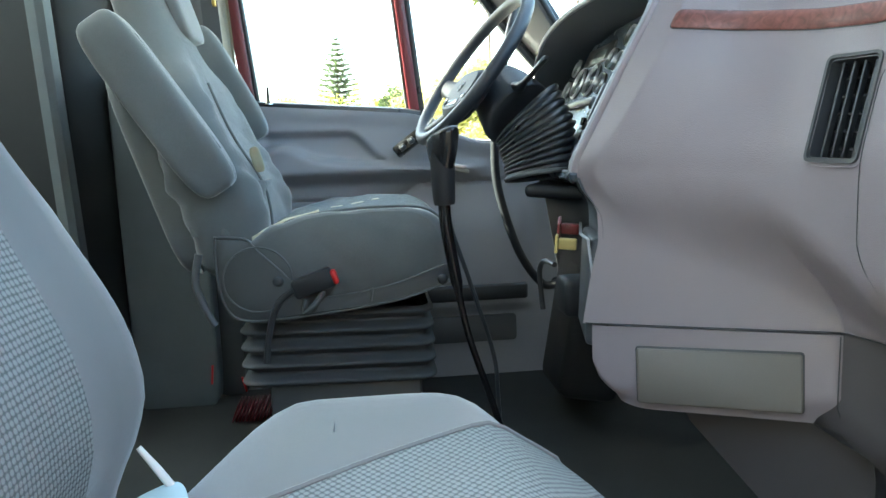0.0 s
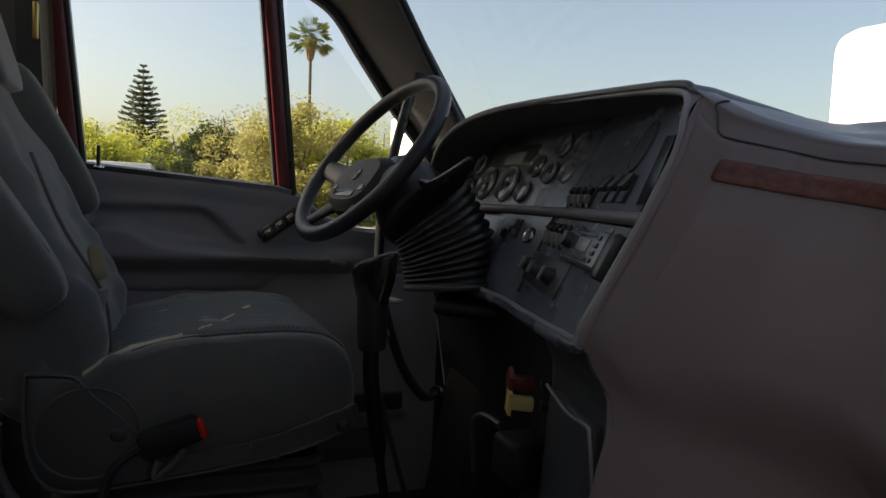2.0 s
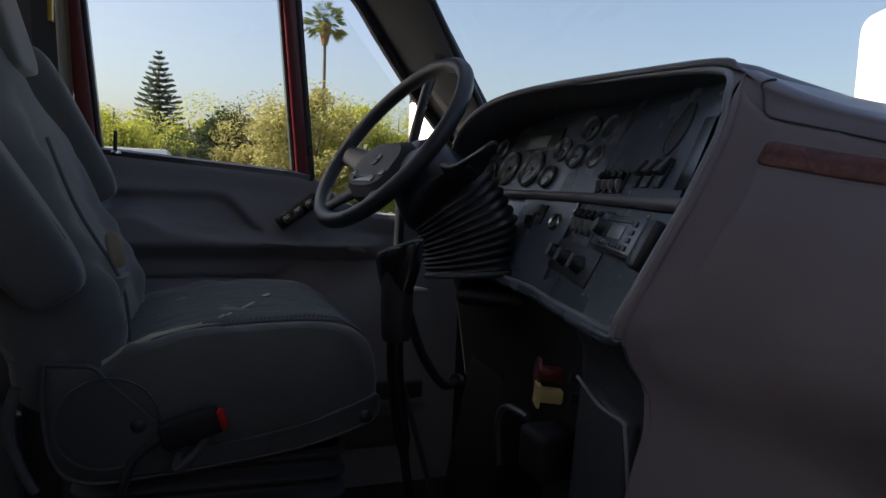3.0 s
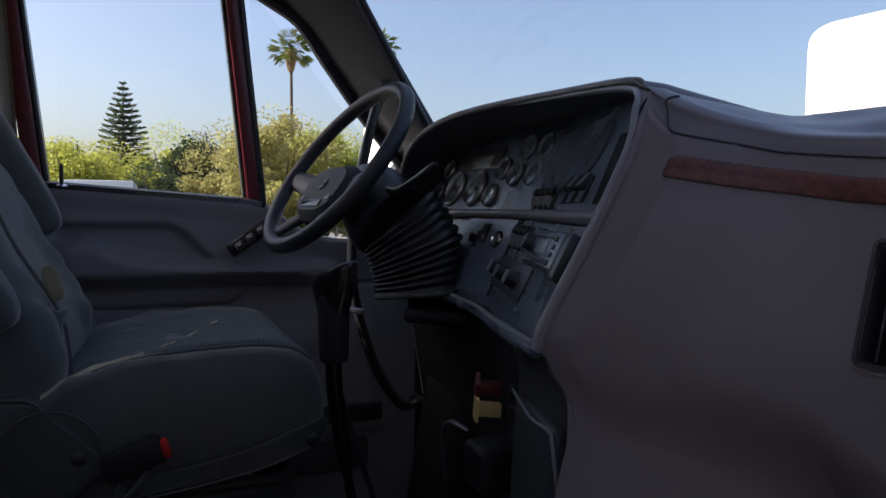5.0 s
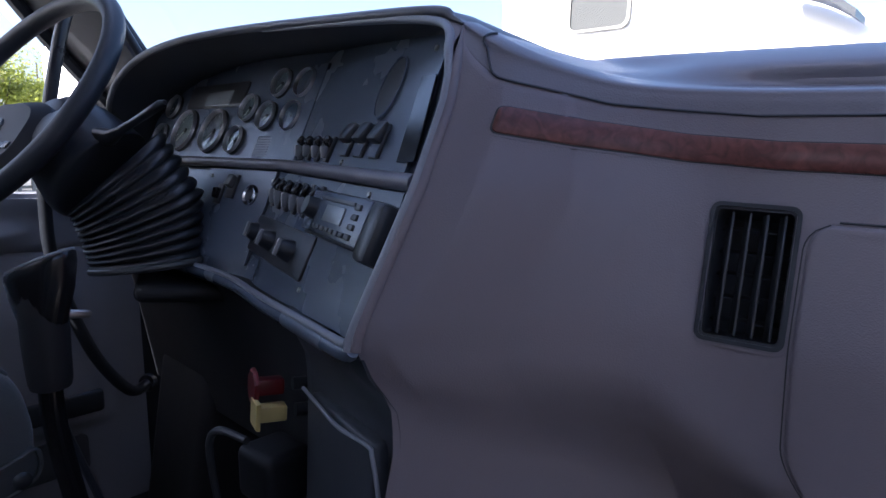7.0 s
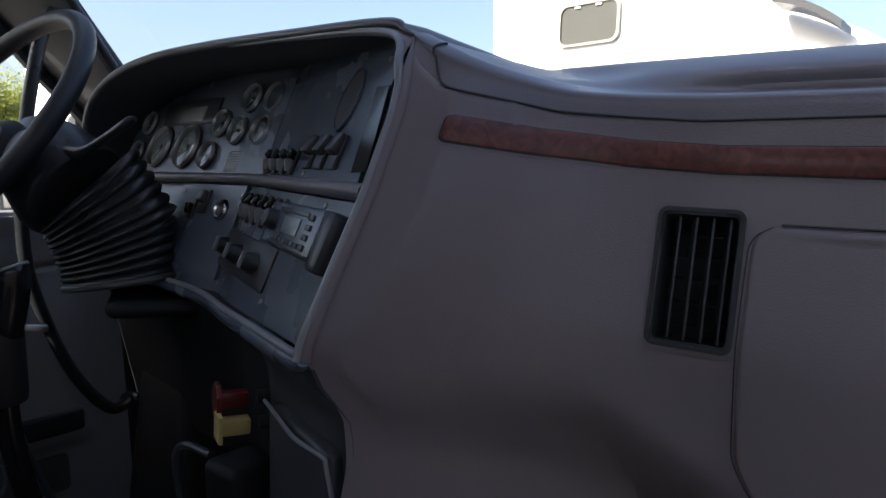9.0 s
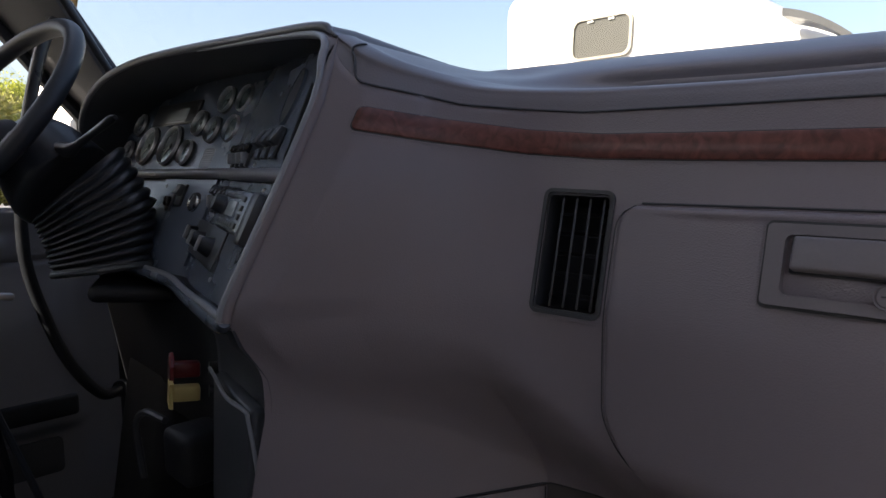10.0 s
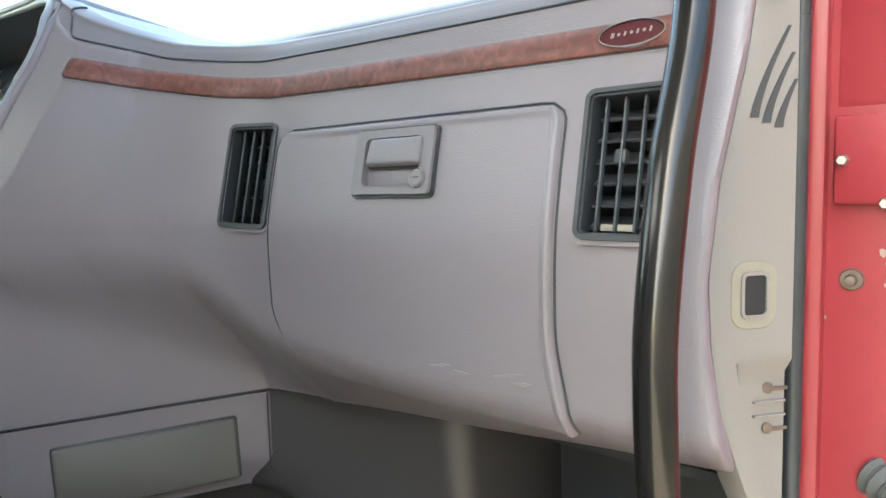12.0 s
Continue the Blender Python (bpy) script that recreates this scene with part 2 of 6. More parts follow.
def part(name, bm, material, parent=None, label="", smooth=38, category="", group="", kind=""):
    """Links a bmesh, made in world places, as one mesh object."""
    off = ORIGIN[parent] if parent else Vector((0, 0, 0))
    me = bpy.data.meshes.new(name)
    bmesh.ops.recalc_face_normals(bm, faces=bm.faces)
    if parent:
        bm.transform(Matrix.Translation(-off))
    bm.to_mesh(me)
    bm.free()
    me.materials.append(material)
    if smooth:
        for p in me.polygons:
            p.use_smooth = True
        me.set_sharp_from_angle(angle=radians(smooth))
    ob = new(name, me)
    ob.parent = parent
    ORIGIN[ob] = off
    return tagged(ob, label, category, group, kind)


def grid(rows, bm=None, close_u=False, close_v=False, thick=0.0):
    """A surface through rows of points; thick gives it a back, along +x unless a vector."""
    bm = bm or bmesh.new()
    vs = [[bm.verts.new(p) for p in r] for r in rows]
    n, m = len(vs), len(vs[0])
    for i in range(n if close_v else n - 1):
        for j in range(m if close_u else m - 1):
            q = [vs[i][j], vs[i][(j + 1) % m], vs[(i + 1) % n][(j + 1) % m], vs[(i + 1) % n][j]]
            bm.faces.new(q)
    if thick:
        off = Vector(thick) if not isinstance(thick, (int, float)) else Vector((thick, 0, 0))
        ws = [[bm.verts.new(v.co + off) for v in r] for r in vs]
        for i in range(n - 1):
            for j in range(m - 1):
                bm.faces.new([ws[i][j], ws[i + 1][j], ws[i + 1][j + 1], ws[i][j + 1]])
        for i in range(n - 1):
            bm.faces.new([vs[i][0], vs[i + 1][0], ws[i + 1][0], ws[i][0]])
            bm.faces.new([vs[i][m - 1], ws[i][m - 1], ws[i + 1][m - 1], vs[i + 1][m - 1]])
        for j in range(m - 1):
            bm.faces.new([vs[0][j], ws[0][j], ws[0][j + 1], vs[0][j + 1]])
            bm.faces.new([vs[n - 1][j], vs[n - 1][j + 1], ws[n - 1][j + 1], ws[n - 1][j]])
    return bm


def rbox(size, m=Matrix(), bevel=0.004, seg=2, bm=None):
    """A bevelled box; m places it."""
    own = bmesh.new()
    bmesh.ops.create_cube(own, size=1)
    bmesh.ops.scale(own, vec=size, verts=own.verts)
    if bevel:
        bmesh.ops.bevel(own, geom=own.edges[:], offset=min(bevel, min(size) * 0.49), segments=seg, profile=0.5, affect="EDGES")
    own.transform(m)
    if bm is None:
        return own
    join(bm, own)
    return bm


def join(bm, other):
    me = bpy.data.meshes.new("tmp")
    other.to_mesh(me)
    other.free()
    bm.from_mesh(me)
    bpy.data.meshes.remove(me)


def pillow(size, m=Matrix(), e=0.35, n=14, bm=None, warp=None):
    """A stuffed shape: a box rounded to a superellipsoid, e from 0.1 (boxy) to 1 (ball)."""
    own = bmesh.new()
    bmesh.ops.create_cube(own, size=2)
    bmesh.ops.subdivide_edges(own, edges=own.edges[:], cuts=n, use_grid_fill=True)
    p = 2 / e
    for v in own.verts:
        c = v.co
        k = (abs(c.x) ** p + abs(c.y) ** p + abs(c.z) ** p) ** (1 / p)
        v.co = Vector((c.x / k * size[0] / 2, c.y / k * size[1] / 2, c.z / k * size[2] / 2))
        if warp:
            v.co = Vector(warp(v.co))
    own.transform(m)
    if bm is None:
        return own
    join(bm, own)
    return bm


def tube(pts, r, n=10, bm=None, closed=False, cap=True):
    """A round bar along points; r a number or one per point."""
    bm = bm or bmesh.new()
    pts = [Vector(p) for p in pts]
    k = len(pts)
    rs = r if isinstance(r, (list, tuple)) else [r] * k
    up = None
    rings = []
    for i, p in enumerate(pts):
        if closed:
            d = pts[(i + 1) % k] - pts[i - 1]
        else:
            d = pts[min(i + 1, k - 1)] - pts[max(i - 1, 0)]
        d.normalize()
        if up is None:
            up = d.orthogonal().normalized()
        up = (up - d * up.dot(d)).normalized()
        side = d.cross(up)
        rings.append([bm.verts.new(p + (up * math.cos(a) + side * math.sin(a)) * rs[i]) for a in (2 * math.pi * j / n for j in range(n))])
    for i in range(k if closed else k - 1):
        a, b = rings[i], rings[(i + 1) % k]
        for j in range(n):
            bm.faces.new([a[j], a[(j + 1) % n], b[(j + 1) % n], b[j]])
    if cap and not closed:
        bm.faces.new(rings[0])
        bm.faces.new(rings[-1])
    return bm


def lathe(profile, m=Matrix(), n=28, bm=None):
    """Turned about z: profile of (radius, height)."""
    own = bmesh.new()
    rings = []
    for r, z in profile:
        rings.append([own.verts.new((r * math.cos(a), r * math.sin(a), z)) for a in (2 * math.pi * j / n for j in range(n))] if r > 1e-6 else [own.verts.new((0, 0, z))])
    for a, b in zip(rings, rings[1:]):
        for j in range(n):
            q = [a[j % len(a)], a[(j + 1) % len(a)], b[(j + 1) % len(b)], b[j % len(b)]]
            q = list(dict.fromkeys(q))
            if len(q) > 2:
                own.faces.new(q)
    own.transform(m)
    if bm is None:
        return own
    join(bm, own)
    return bm


def rrect(w, h, r, n=5):
    """Outline of a rounded rectangle."""
    out = []
    for cx, cy, a0 in ((w / 2 - r, h / 2 - r, 0), (-w / 2 + r, h / 2 - r, 90), (-w / 2 + r, -h / 2 + r, 180), (w / 2 - r, -h / 2 + r, 270)):
        for i in range(n + 1):
            a = radians(a0 + 90 * i / n)
            out.append((cx + r * math.cos(a), cy + r * math.sin(a)))
    return out


def plate(outline, thick, m=Matrix(), bevel=0.0015, bm=None):
    """A flat piece with that outline in its own xy, from z = 0 to thick, with a bevelled rim."""
    own = bmesh.new()
    n = len(outline)
    cx, cy = sum(p[0] for p in outline) / n, sum(p[1] for p in outline) / n
    w = max(p[0] for p in outline) - min(p[0] for p in outline)
    h = max(p[1] for p in outline) - min(p[1] for p in outline)
    fx, fy = 1 - 2 * bevel / max(w, 1e-4), 1 - 2 * bevel / max(h, 1e-4)
    lay = [(outline, 0), (outline, thick - bevel), ([(cx + (x - cx) * fx, cy + (y - cy) * fy) for x, y in outline], thick)]
    rings = [[own.verts.new((x, y, z)) for x, y in o] for o, z in lay]
    for a, b in zip(rings, rings[1:]):
        for j in range(n):
            own.faces.new([a[j], a[(j + 1) % n], b[(j + 1) % n], b[j]])
    own.faces.new(rings[-1])
    own.faces.new(list(reversed(rings[0])))
    own.transform(m)
    if bm is None:
        return own
    join(bm, own)
    return bm


def ring_plate(outer, inner, z0, z1, m=Matrix(), bm=None):
    """A flat frame between two outlines of the same count."""
    own = bmesh.new()
    n = len(outer)
    R = [[own.verts.new((x, y, z)) for x, y in o] for o, z in ((outer, z0), (outer, z1), (inner, z1), (inner, z0))]
    for a, b in zip(R, R[1:] + R[:1]):
        for j in range(n):
            own.faces.new([a[j], a[(j + 1) % n], b[(j + 1) % n], b[j]])
    own.transform(m)
    if bm is None:
        return own
    join(bm, own)
    return bm


def facing(place, normal, up=(0, 0, 1)):
    """A pose whose z is the normal and whose y is as near up as can be."""
    z = Vector(normal).normalized()
    x = Vector(up).cross(z).normalized()
    y = z.cross(x)
    m = Matrix((x, y, z)).transposed().to_4x4()
    return Matrix.Translation(place) @ m


def smooth_path(pts, n=8):
    """Catmull-Rom through points."""
    P = [Vector(p) for p in pts]
    out = []
    for i in range(len(P) - 1):
        a, b, c, d = P[max(i - 1, 0)], P[i], P[i + 1], P[min(i + 2, len(P) - 1)]
        for k in range(n):
            t = k / n
            out.append(0.5 * ((2 * b) + (c - a) * t + (2 * a - 5 * b + 4 * c - d) * t * t + (3 * b - a - 3 * c + d) * t ** 3))
    out.append(P[-1])
    return out


def span(a, b, n):
    return [a + (b - a) * i / (n - 1) for i in range(n)]


def table(x, xs, ys):
    return float(np.interp(x, xs, ys))


def smoothstep(a, b, x):
    t = min(1, max(0, (x - a) / (b - a)))
    return t * t * (3 - 2 * t)


# ---------------------------------------------------------------- ground and cab shell
GROUND_Z = -1.15
CY, HALF = 1.2, 1.0

rows = [[(x, y, GROUND_Z) for y in (-400, -40, -8, 0, 6, 14, 30, 60, 400)] for x in (-400, -40, -6, 0, 6, 14, 40, 400)]
part("ground", grid(rows), DIRT, label="pale dusty dirt yard", category="ground", kind="structure")

rows = [[(x, y, 0.0) for y in span(0.19, 2.24, 12)] for x in span(-1.7, 1.0, 14)]
part("floor", grid(rows, thick=(0, 0, -0.06)), FLOORM, label="black rubber cab floor mat", category="floor", kind="structure")


# unseen wall, added to cut the low sky light through the passenger opening
part("light_block_wall", rbox((14, 0.2, 3.3), pose(-0.5, -2.0, GROUND_Z + 1.65), 0.01), mat("light_block_dark", (0.11, 0.105, 0.10), 0.85, var=0.2, scale=1.5, grain=0.3, grain_scale=60, bump=0.3), label="unseen dark wall added to block light beside the cab", category="wall", kind="structure")


# roof, slightly domed
def roof_z(y):
    return 1.62 - 0.10 * ((y - CY) / HALF) ** 2


# unseen opening in the roof, added to let fill light into the cab
HX0, HX1, HY0, HY1 = -1.55, -0.50, 1.00, 2.00
bm = bmesh.new()
for x0, x1, y0, y1 in ((-1.75, HX0, 0.16, 2.24), (HX1, 0.36, 0.16, 2.24), (HX0, HX1, 0.16, HY0), (HX0, HX1, HY1, 2.24)):
    grid([[(x, y, roof_z(y)) for y in span(y0, y1, 9)] for x in span(x0, x1, 5)], bm, thick=(0, 0, 0.05))
part("ceiling", bm, HEADLINER, label="pale grey fabric headliner", category="ceiling", kind="structure")
hatch = thing("fill_skylight", ((HX0 + HX1) / 2, CY, 1.64), "unseen milky blue roof pane added to light the cab", "window", kind="structure")
part("pane", grid([[(x, y, roof_z(y) + 0.03) for y in span(HY0 - 0.01, HY1 + 0.01, 7)] for x in (HX0 - 0.01, HX1 + 0.01)]), HATCH, hatch)
for x in (HX0, HX1):
    part("frame", tube([(x, y, roof_z(y)) for y in span(HY0, HY1, 7)], 0.018, 8), BLACK, hatch)

# sleeper behind the seats, closed on its sides and back
part("wall_rear", rbox((0.06, 2.1, 1.62), pose(-1.72, CY, 0.79), 0.01), REARVINYL, label="grey padded rear wall of the sleeper", category="wall", kind="structure")
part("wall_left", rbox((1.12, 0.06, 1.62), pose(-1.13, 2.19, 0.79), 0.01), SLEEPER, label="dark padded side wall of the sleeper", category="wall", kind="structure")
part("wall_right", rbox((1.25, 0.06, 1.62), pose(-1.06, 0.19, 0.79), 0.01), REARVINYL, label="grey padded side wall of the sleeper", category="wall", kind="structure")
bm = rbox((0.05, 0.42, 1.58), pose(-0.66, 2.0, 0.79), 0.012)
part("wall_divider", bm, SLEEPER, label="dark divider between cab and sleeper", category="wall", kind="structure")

bunk = thing("sleeper_bunk", (-1.35, CY, 0.0), "dark sleeper bunk with a thin mattress", "bunk")
part("base", rbox((0.62, 1.9, 0.5), pose(-1.36, CY, 0.25), 0.01), SLEEPER, bunk)
part("mattress", pillow((0.62, 1.88, 0.14), pose(-1.36, CY, 0.57), 0.25), VELOUR_D, bunk)

# grey edge trim of the sleeper opening
bm = grid([[(-0.63 + 0.004 * k, y + 0.085 * (0.79 - z), z) for k, y in ((0, 1.70), (3, 1.715), (3, 1.755), (0, 1.77))] for z in span(0.0, 1.58, 10)], thick=(-0.02, 0, 0))
part("trim", bm, PALEVINYL, label="grey vinyl edge trim of the sleeper opening", category="trim", kind="structure")

# padded grey panel behind the driver's seat
bm = pillow((0.235, 0.09, 0.98), pose(-0.505, 2.06, 0.48), 0.16, 10)
part("trim", bm, PALEVINYL, label="padded grey vinyl side panel with small scuffs", category="trim", kind="structure")

# tan post trim with the belt
bm = grid([[(-0.29 - 0.05 * (z - 0.86) + 0.016 * math.sin(a), 2.07 + 0.05 * math.cos(a), z) for a in span(-2.6, 0.6, 7)] for z in span(0.8, 1.6, 8)], thick=(-0.01, 0.01, 0))
part("trim", bm, TAN, label="tan plastic door post trim", category="trim", kind="structure")
part("trim", rbox((0.09, 0.10, 1.6), pose(-0.365, 2.13, 0.8), 0.02), PILLAR, label="dark door post cover", category="trim", kind="structure")

part("trim", rbox((0.13, 0.10, 1.55), pose(-0.375, 0.215, 0.79), 0.02), PILLAR, label="dark door post cover beside the passenger seat", category="trim", kind="structure")

# windscreen pillars: swept vinyl covers, driver's side and mirrored
def pillar_rows(sign):
    rows = []
    for i in range(17):
        k = i / 16
        z = 0.88 + 0.74 * k
        xr = 0.634 - 0.590 * (z - 1.03)
        xl = table(z, [0.88, 0.952, 1.03, 1.10, 1.20, 1.30, 1.345, 1.38, 1.62], [0.690, 0.650, 0.572, 0.514, 0.436, 0.358, 0.300, 0.22, 0.03])
        yr, yl = 0.785, 0.975
        d = Vector((xl - xr, yl - yr))
        n = Vector((-d.y, d.x)).normalized() * (1 if d.x < 0 else -1)
        n = Vector((-abs(n.x), -abs(n.y)))
        prof = [(0.0, 0.0), (0.03, 0.010), (0.14, 0.016), (0.45, 0.020), (0.80, 0.016), (0.95, 0.008), (1.0, -0.004)]
        row = [(xr + d.x * a + n.x * b, yr + d.y * a + n.y * b) for a, b in prof]
        row += [(xl + 0.012, yl + 0.012), (xr + 0.012, yl + 0.012), (xr + 0.010, yr + 0.02)]
        rows.append([(x, CY + sign * y, z) for x, y in row])
    return rows


for s_, lab in ((1, "dark grey vinyl windscreen pillar cover"), (-1, "grey vinyl windscreen pillar cover")):
    part("trim", grid(pillar_rows(s_), close_u=True), PILLAR, label=lab, category="trim", kind="structure")
    part("trim", tube([(0.640 - 0.590 * (z - 1.03), CY + s_ * 0.786, z) for z in span(0.88, 1.62, 9)], 0.009, 10), RUBBER, label="black rubber edge of the windscreen pillar", category="trim", kind="structure")

# one curved windscreen in a black seal
def screen_x(y):
    return 0.965 - 0.28 * abs((y - CY) / 0.80) ** 4


win = thing("window_1", (0.8, CY, 0.93), "clear curved windscreen with a black seal", "window", kind="structure")
base = [Vector((screen_x(y), y, 0.905 + 0.085 * ((y - CY) / 0.8) ** 16)) for y in span(CY - 0.80, CY + 0.80, 25)]
up = Vector((-0.655, 0, 1.0))
rows = [[p + up * k for p in base] for k in (0, 0.2, 0.4, 0.62)]
pane = part("pane", grid(rows, thick=(0.005, 0, 0.003)), GLASS, win)
pane.visible_shadow = False
part("seal", tube(rows[0], 0.011, 8), RUBBER, win)
part("seal", tube(rows[-1], 0.014, 8), RUBBER, win)
part("seal", tube([r[0] for r in rows], 0.010, 8), RUBBER, win)
part("seal", tube([r[-1] for r in rows], 0.010, 8), RUBBER, win)

# firewall and footwell
part("wall_front", rbox((0.05, 1.98, 0.95), pose(0.99, CY, 0.45), 0.01), BLACK, label="black firewall of the footwell", category="wall", kind="structure")

part("wall_left_front", rbox((0.42, 0.05, 1.0), pose(0.82, 2.19, 0.45), 0.01), BLACK, label="black side wall of the footwell", category="wall", kind="structure")
part("wall_right_front", rbox((0.26, 0.05, 1.0), pose(0.87, 0.235, 0.45), 0.01), BLACK, label="black side wall of the footwell", category="wall", kind="structure")

# ---------------------------------------------------------------- driver's door
DY = 2.13


def sill(x):
    return table(x, [-0.36, -0.25, 0.20, 0.26, 0.32, 0.40, 0.70], [0.868, 0.864, 0.831, 0.818, 0.765, 0.735, 0.72])


door = thing("door_1", (0.15, DY, 0.05), "closed red lorry door with moulded grey vinyl inner panel", "door", kind="structure")


ARM_X, ARM_Z = [-0.235, -0.217, -0.148, -0.089, 0.004, 0.154, 0.3], [0.735, 0.744, 0.751, 0.714, 0.699, 0.689, 0.684]


def skin(x, z):
    """Depth of the moulded panel towards the cab."""
    d = 0.011 * smoothstep(0.05, 0.0, sill(x) - z)
    at_ = sum(table(x + q, ARM_X, ARM_Z) for q in (-0.02, 0, 0.02)) / 3
    along = smoothstep(-0.245, -0.205, x) * (1 - smoothstep(0.34, 0.46, x))
    # armrest, thick at its rear end
    d += 0.050 * along * smoothstep(0.618, 0.668, z) * (1 - smoothstep(at_ - 0.024, at_ + 0.008, z))
    # hollow over the armrest
    zt = 0.783 - 0.088 * smoothstep(0.015, 0.14, x)
    inside = smoothstep(-0.245, -0.215, x) * (1 - smoothstep(0.118, 0.145, x))
    d -= 0.026 * inside * smoothstep(at_ - 0.01, at_ + 0.004, z) * (1 - smoothstep(zt - 0.016, zt + 0.006, z))
    # sewn line and map pocket bulge low down
    zl = 0.576 + 0.045 * smoothstep(0.15, 0.24, x)
    d -= 0.010 * math.exp(-((z - zl) / 0.0055) ** 2) * smoothstep(-0.26, -0.2, x)
    d += 0.03 * smoothstep(-0.3, -0.1, x) * (1 - smoothstep(0.52, 0.60, x)) * smoothstep(0.20, 0.24, z) * (1 - smoothstep(0.46, zl - 0.004, z))
    return d


rows = []
for z_ in span(0, 1, 130):
    rows.append([(x, DY - skin(x, z_ * sill(x) + 0.001), z_ * sill(x) + 0.001) for x in span(-0.33, 0.66, 110)])
part("inner_panel", grid(rows, thick=(0, 0.06, 0)), DOORSKIN, door, "moulded mauve-grey vinyl with a worn armrest", smooth=60)
part("shell", rbox((1.0, 0.03, 0.66), pose(0.165, DY + 0.085, 0.36), 0.01), RED_D, door, "dark red painted steel")
# sill cap
pts = [(x, DY + 0.015, sill(x) + 0.002) for x in span(-0.33, 0.24, 12)]
part("sill_cap", tube(pts, [0.016] * 12, 8), RUBBER, door, "black rubber window seal")
part("sill_cap", tube([(x, DY + 0.015, sill(x) + 0.002) for x in span(0.25, 0.62, 14)], 0.012, 8), DOORSKIN, door)


def bar(name, pts, w, d, material, parent, label=""):
    """A flat metal bar along points: w along x, d along y."""
    rows_ = []
    for p in pts:
        x, y, z = p
        rows_.append([(x - w / 2, y - d / 2, z), (x - w / 2 + 0.004, y - d / 2 - 0.003, z), (x + w / 2 - 0.004, y - d / 2 - 0.003, z), (x + w / 2, y - d / 2, z), (x + w / 2, y + d / 2, z), (x - w / 2, y + d / 2, z)])
    return part(name, grid(rows_, close_u=True), material, parent, label)


bar("window_frame", [(-0.262 - 0.10 * (z - 0.86), DY + 0.04, z) for z in span(0.84, 1.60, 6)], 0.034, 0.04, RED_D, door, "red painted steel frame bar")
bar("window_frame", [(-0.240 - 0.10 * (z - 0.86), DY + 0.045, z) for z in span(0.85, 1.60, 6)], 0.014, 0.03, RUBBER, door, "black rubber channel")
bar("window_post", [(0.226 - 0.10 * (z - 0.83), DY + 0.04, z) for z in span(0.80, 1.60, 6)], 0.030, 0.045, RED_D, door, "red painted steel post")
bar("window_post", [(0.249 - 0.10 * (z - 0.83), DY + 0.045, z) for z in span(0.79, 1.60, 6)], 0.018, 0.035, RUBBER, door, "black rubber channel")
bar("window_post", [(0.207 - 0.10 * (z - 0.83), DY + 0.05, z) for z in span(0.82, 1.60, 6)], 0.010, 0.03, RUBBER, door, "black rubber channel")
edge = smooth_path([(0.20, DY + 0.03, 1.385), (0.265, DY + 0.03, 1.352), (0.345, DY + 0.03, 1.303), (0.419, DY + 0.03, 1.203), (0.499, DY + 0.03, 1.096), (0.551, DY + 0.03, 1.031), (0.64, DY + 0.03, 0.925), (0.665, DY + 0.03, 0.86), (0.655, DY + 0.03, 0.73)], 6)
part("window_frame", tube(edge, 0.016, 8), RUBBER, door, "black rubber seal of the vent window")
for pts in ([(-0.26, 0.84), (0.23, 0.81), (0.17, 1.58), (-0.32, 1.58)], [(0.25, 0.72), (0.66, 0.72), (0.655, 0.86), (0.22, 1.38)]):
    bm = bmesh.new()
    q = [bm.verts.new((x, DY + 0.045, z)) for x, z in pts]
    bm.faces.new(q)
    r = bmesh.ops.extrude_face_region(bm, geom=bm.faces[:])
    bmesh.ops.translate(bm, vec=(0, 0.005, 0), verts=[v for v in r["geom"] if isinstance(v, bmesh.types.BMVert)])
    pane = part("pane", bm, GLASS, door, "clear side glass", smooth=0)
    pane.visible_shadow = False
# lock knob, pull lever, switch pod, map pocket
lock = part("lock_knob", lathe([(0.0, 0.045), (0.004, 0.044), (0.0045, 0.0), (0.003, -0.01)], pose(-0.205, DY - 0.005, 0.875), 10), BLACK, door)
part("collar", lathe([(0.004, 0.006), (0.012, 0.004), (0.013, 0.0)], pose(-0.205, DY - 0.005, 0.868), 14), CHROME, lock)
pod = part("switch_pod", rbox((0.116, 0.036, 0.034), pose(0.207, DY - 0.036, 0.747, -14, -36, 0), 0.006), GLOSS, door, "black window switch pod")
for k in (-1, 0, 1):
    part("switch", rbox((0.020, 0.010, 0.018), pose(0.207 + k * 0.026, DY - 0.056, 0.749 + k * 0.0190, -14, -36, 0), 0.003), BLACK, pod)
    part("mark", rbox((0.008, 0.002, 0.003), pose(0.205 + k * 0.026, DY - 0.0615, 0.752 + k * 0.0190, -14, -36, 0), 0), LETTER, pod, smooth=0)
part("pull_lever", rbox((0.045, 0.014, 0.012), pose(0.355, DY - 0.05, 0.655, 0, 12, 0), 0.004), STEEL, door, "small metal door release lever")
part("map_pocket", rbox((0.34, 0.02, 0.052), pose(0.385, DY - 0.028, 0.275), 0.012, 3), BLACK, door, "dark map pocket slot")
part("speaker_panel", plate(rrect(0.27, 0.085, 0.012), 0.008, facing((0.385, DY - 0.004, 0.155), (0, -1, 0))), PILLAR, door, "dark rectangular panel")

# ---------------------------------------------------------------- passenger door opening
WORNPAINT = mat("bare_primer", (0.30, 0.24, 0.22), 0.7, var=0.3, scale=200)
RUST = mat("rusty_steel", (0.14, 0.105, 0.085), 0.6, metal=0.4, var=0.4, scale=90)
post = thing("door_pillar", (0.76, 0.13, 0.0), "scratched red painted steel hinge pillar of the open door", "pillar", kind="structure")
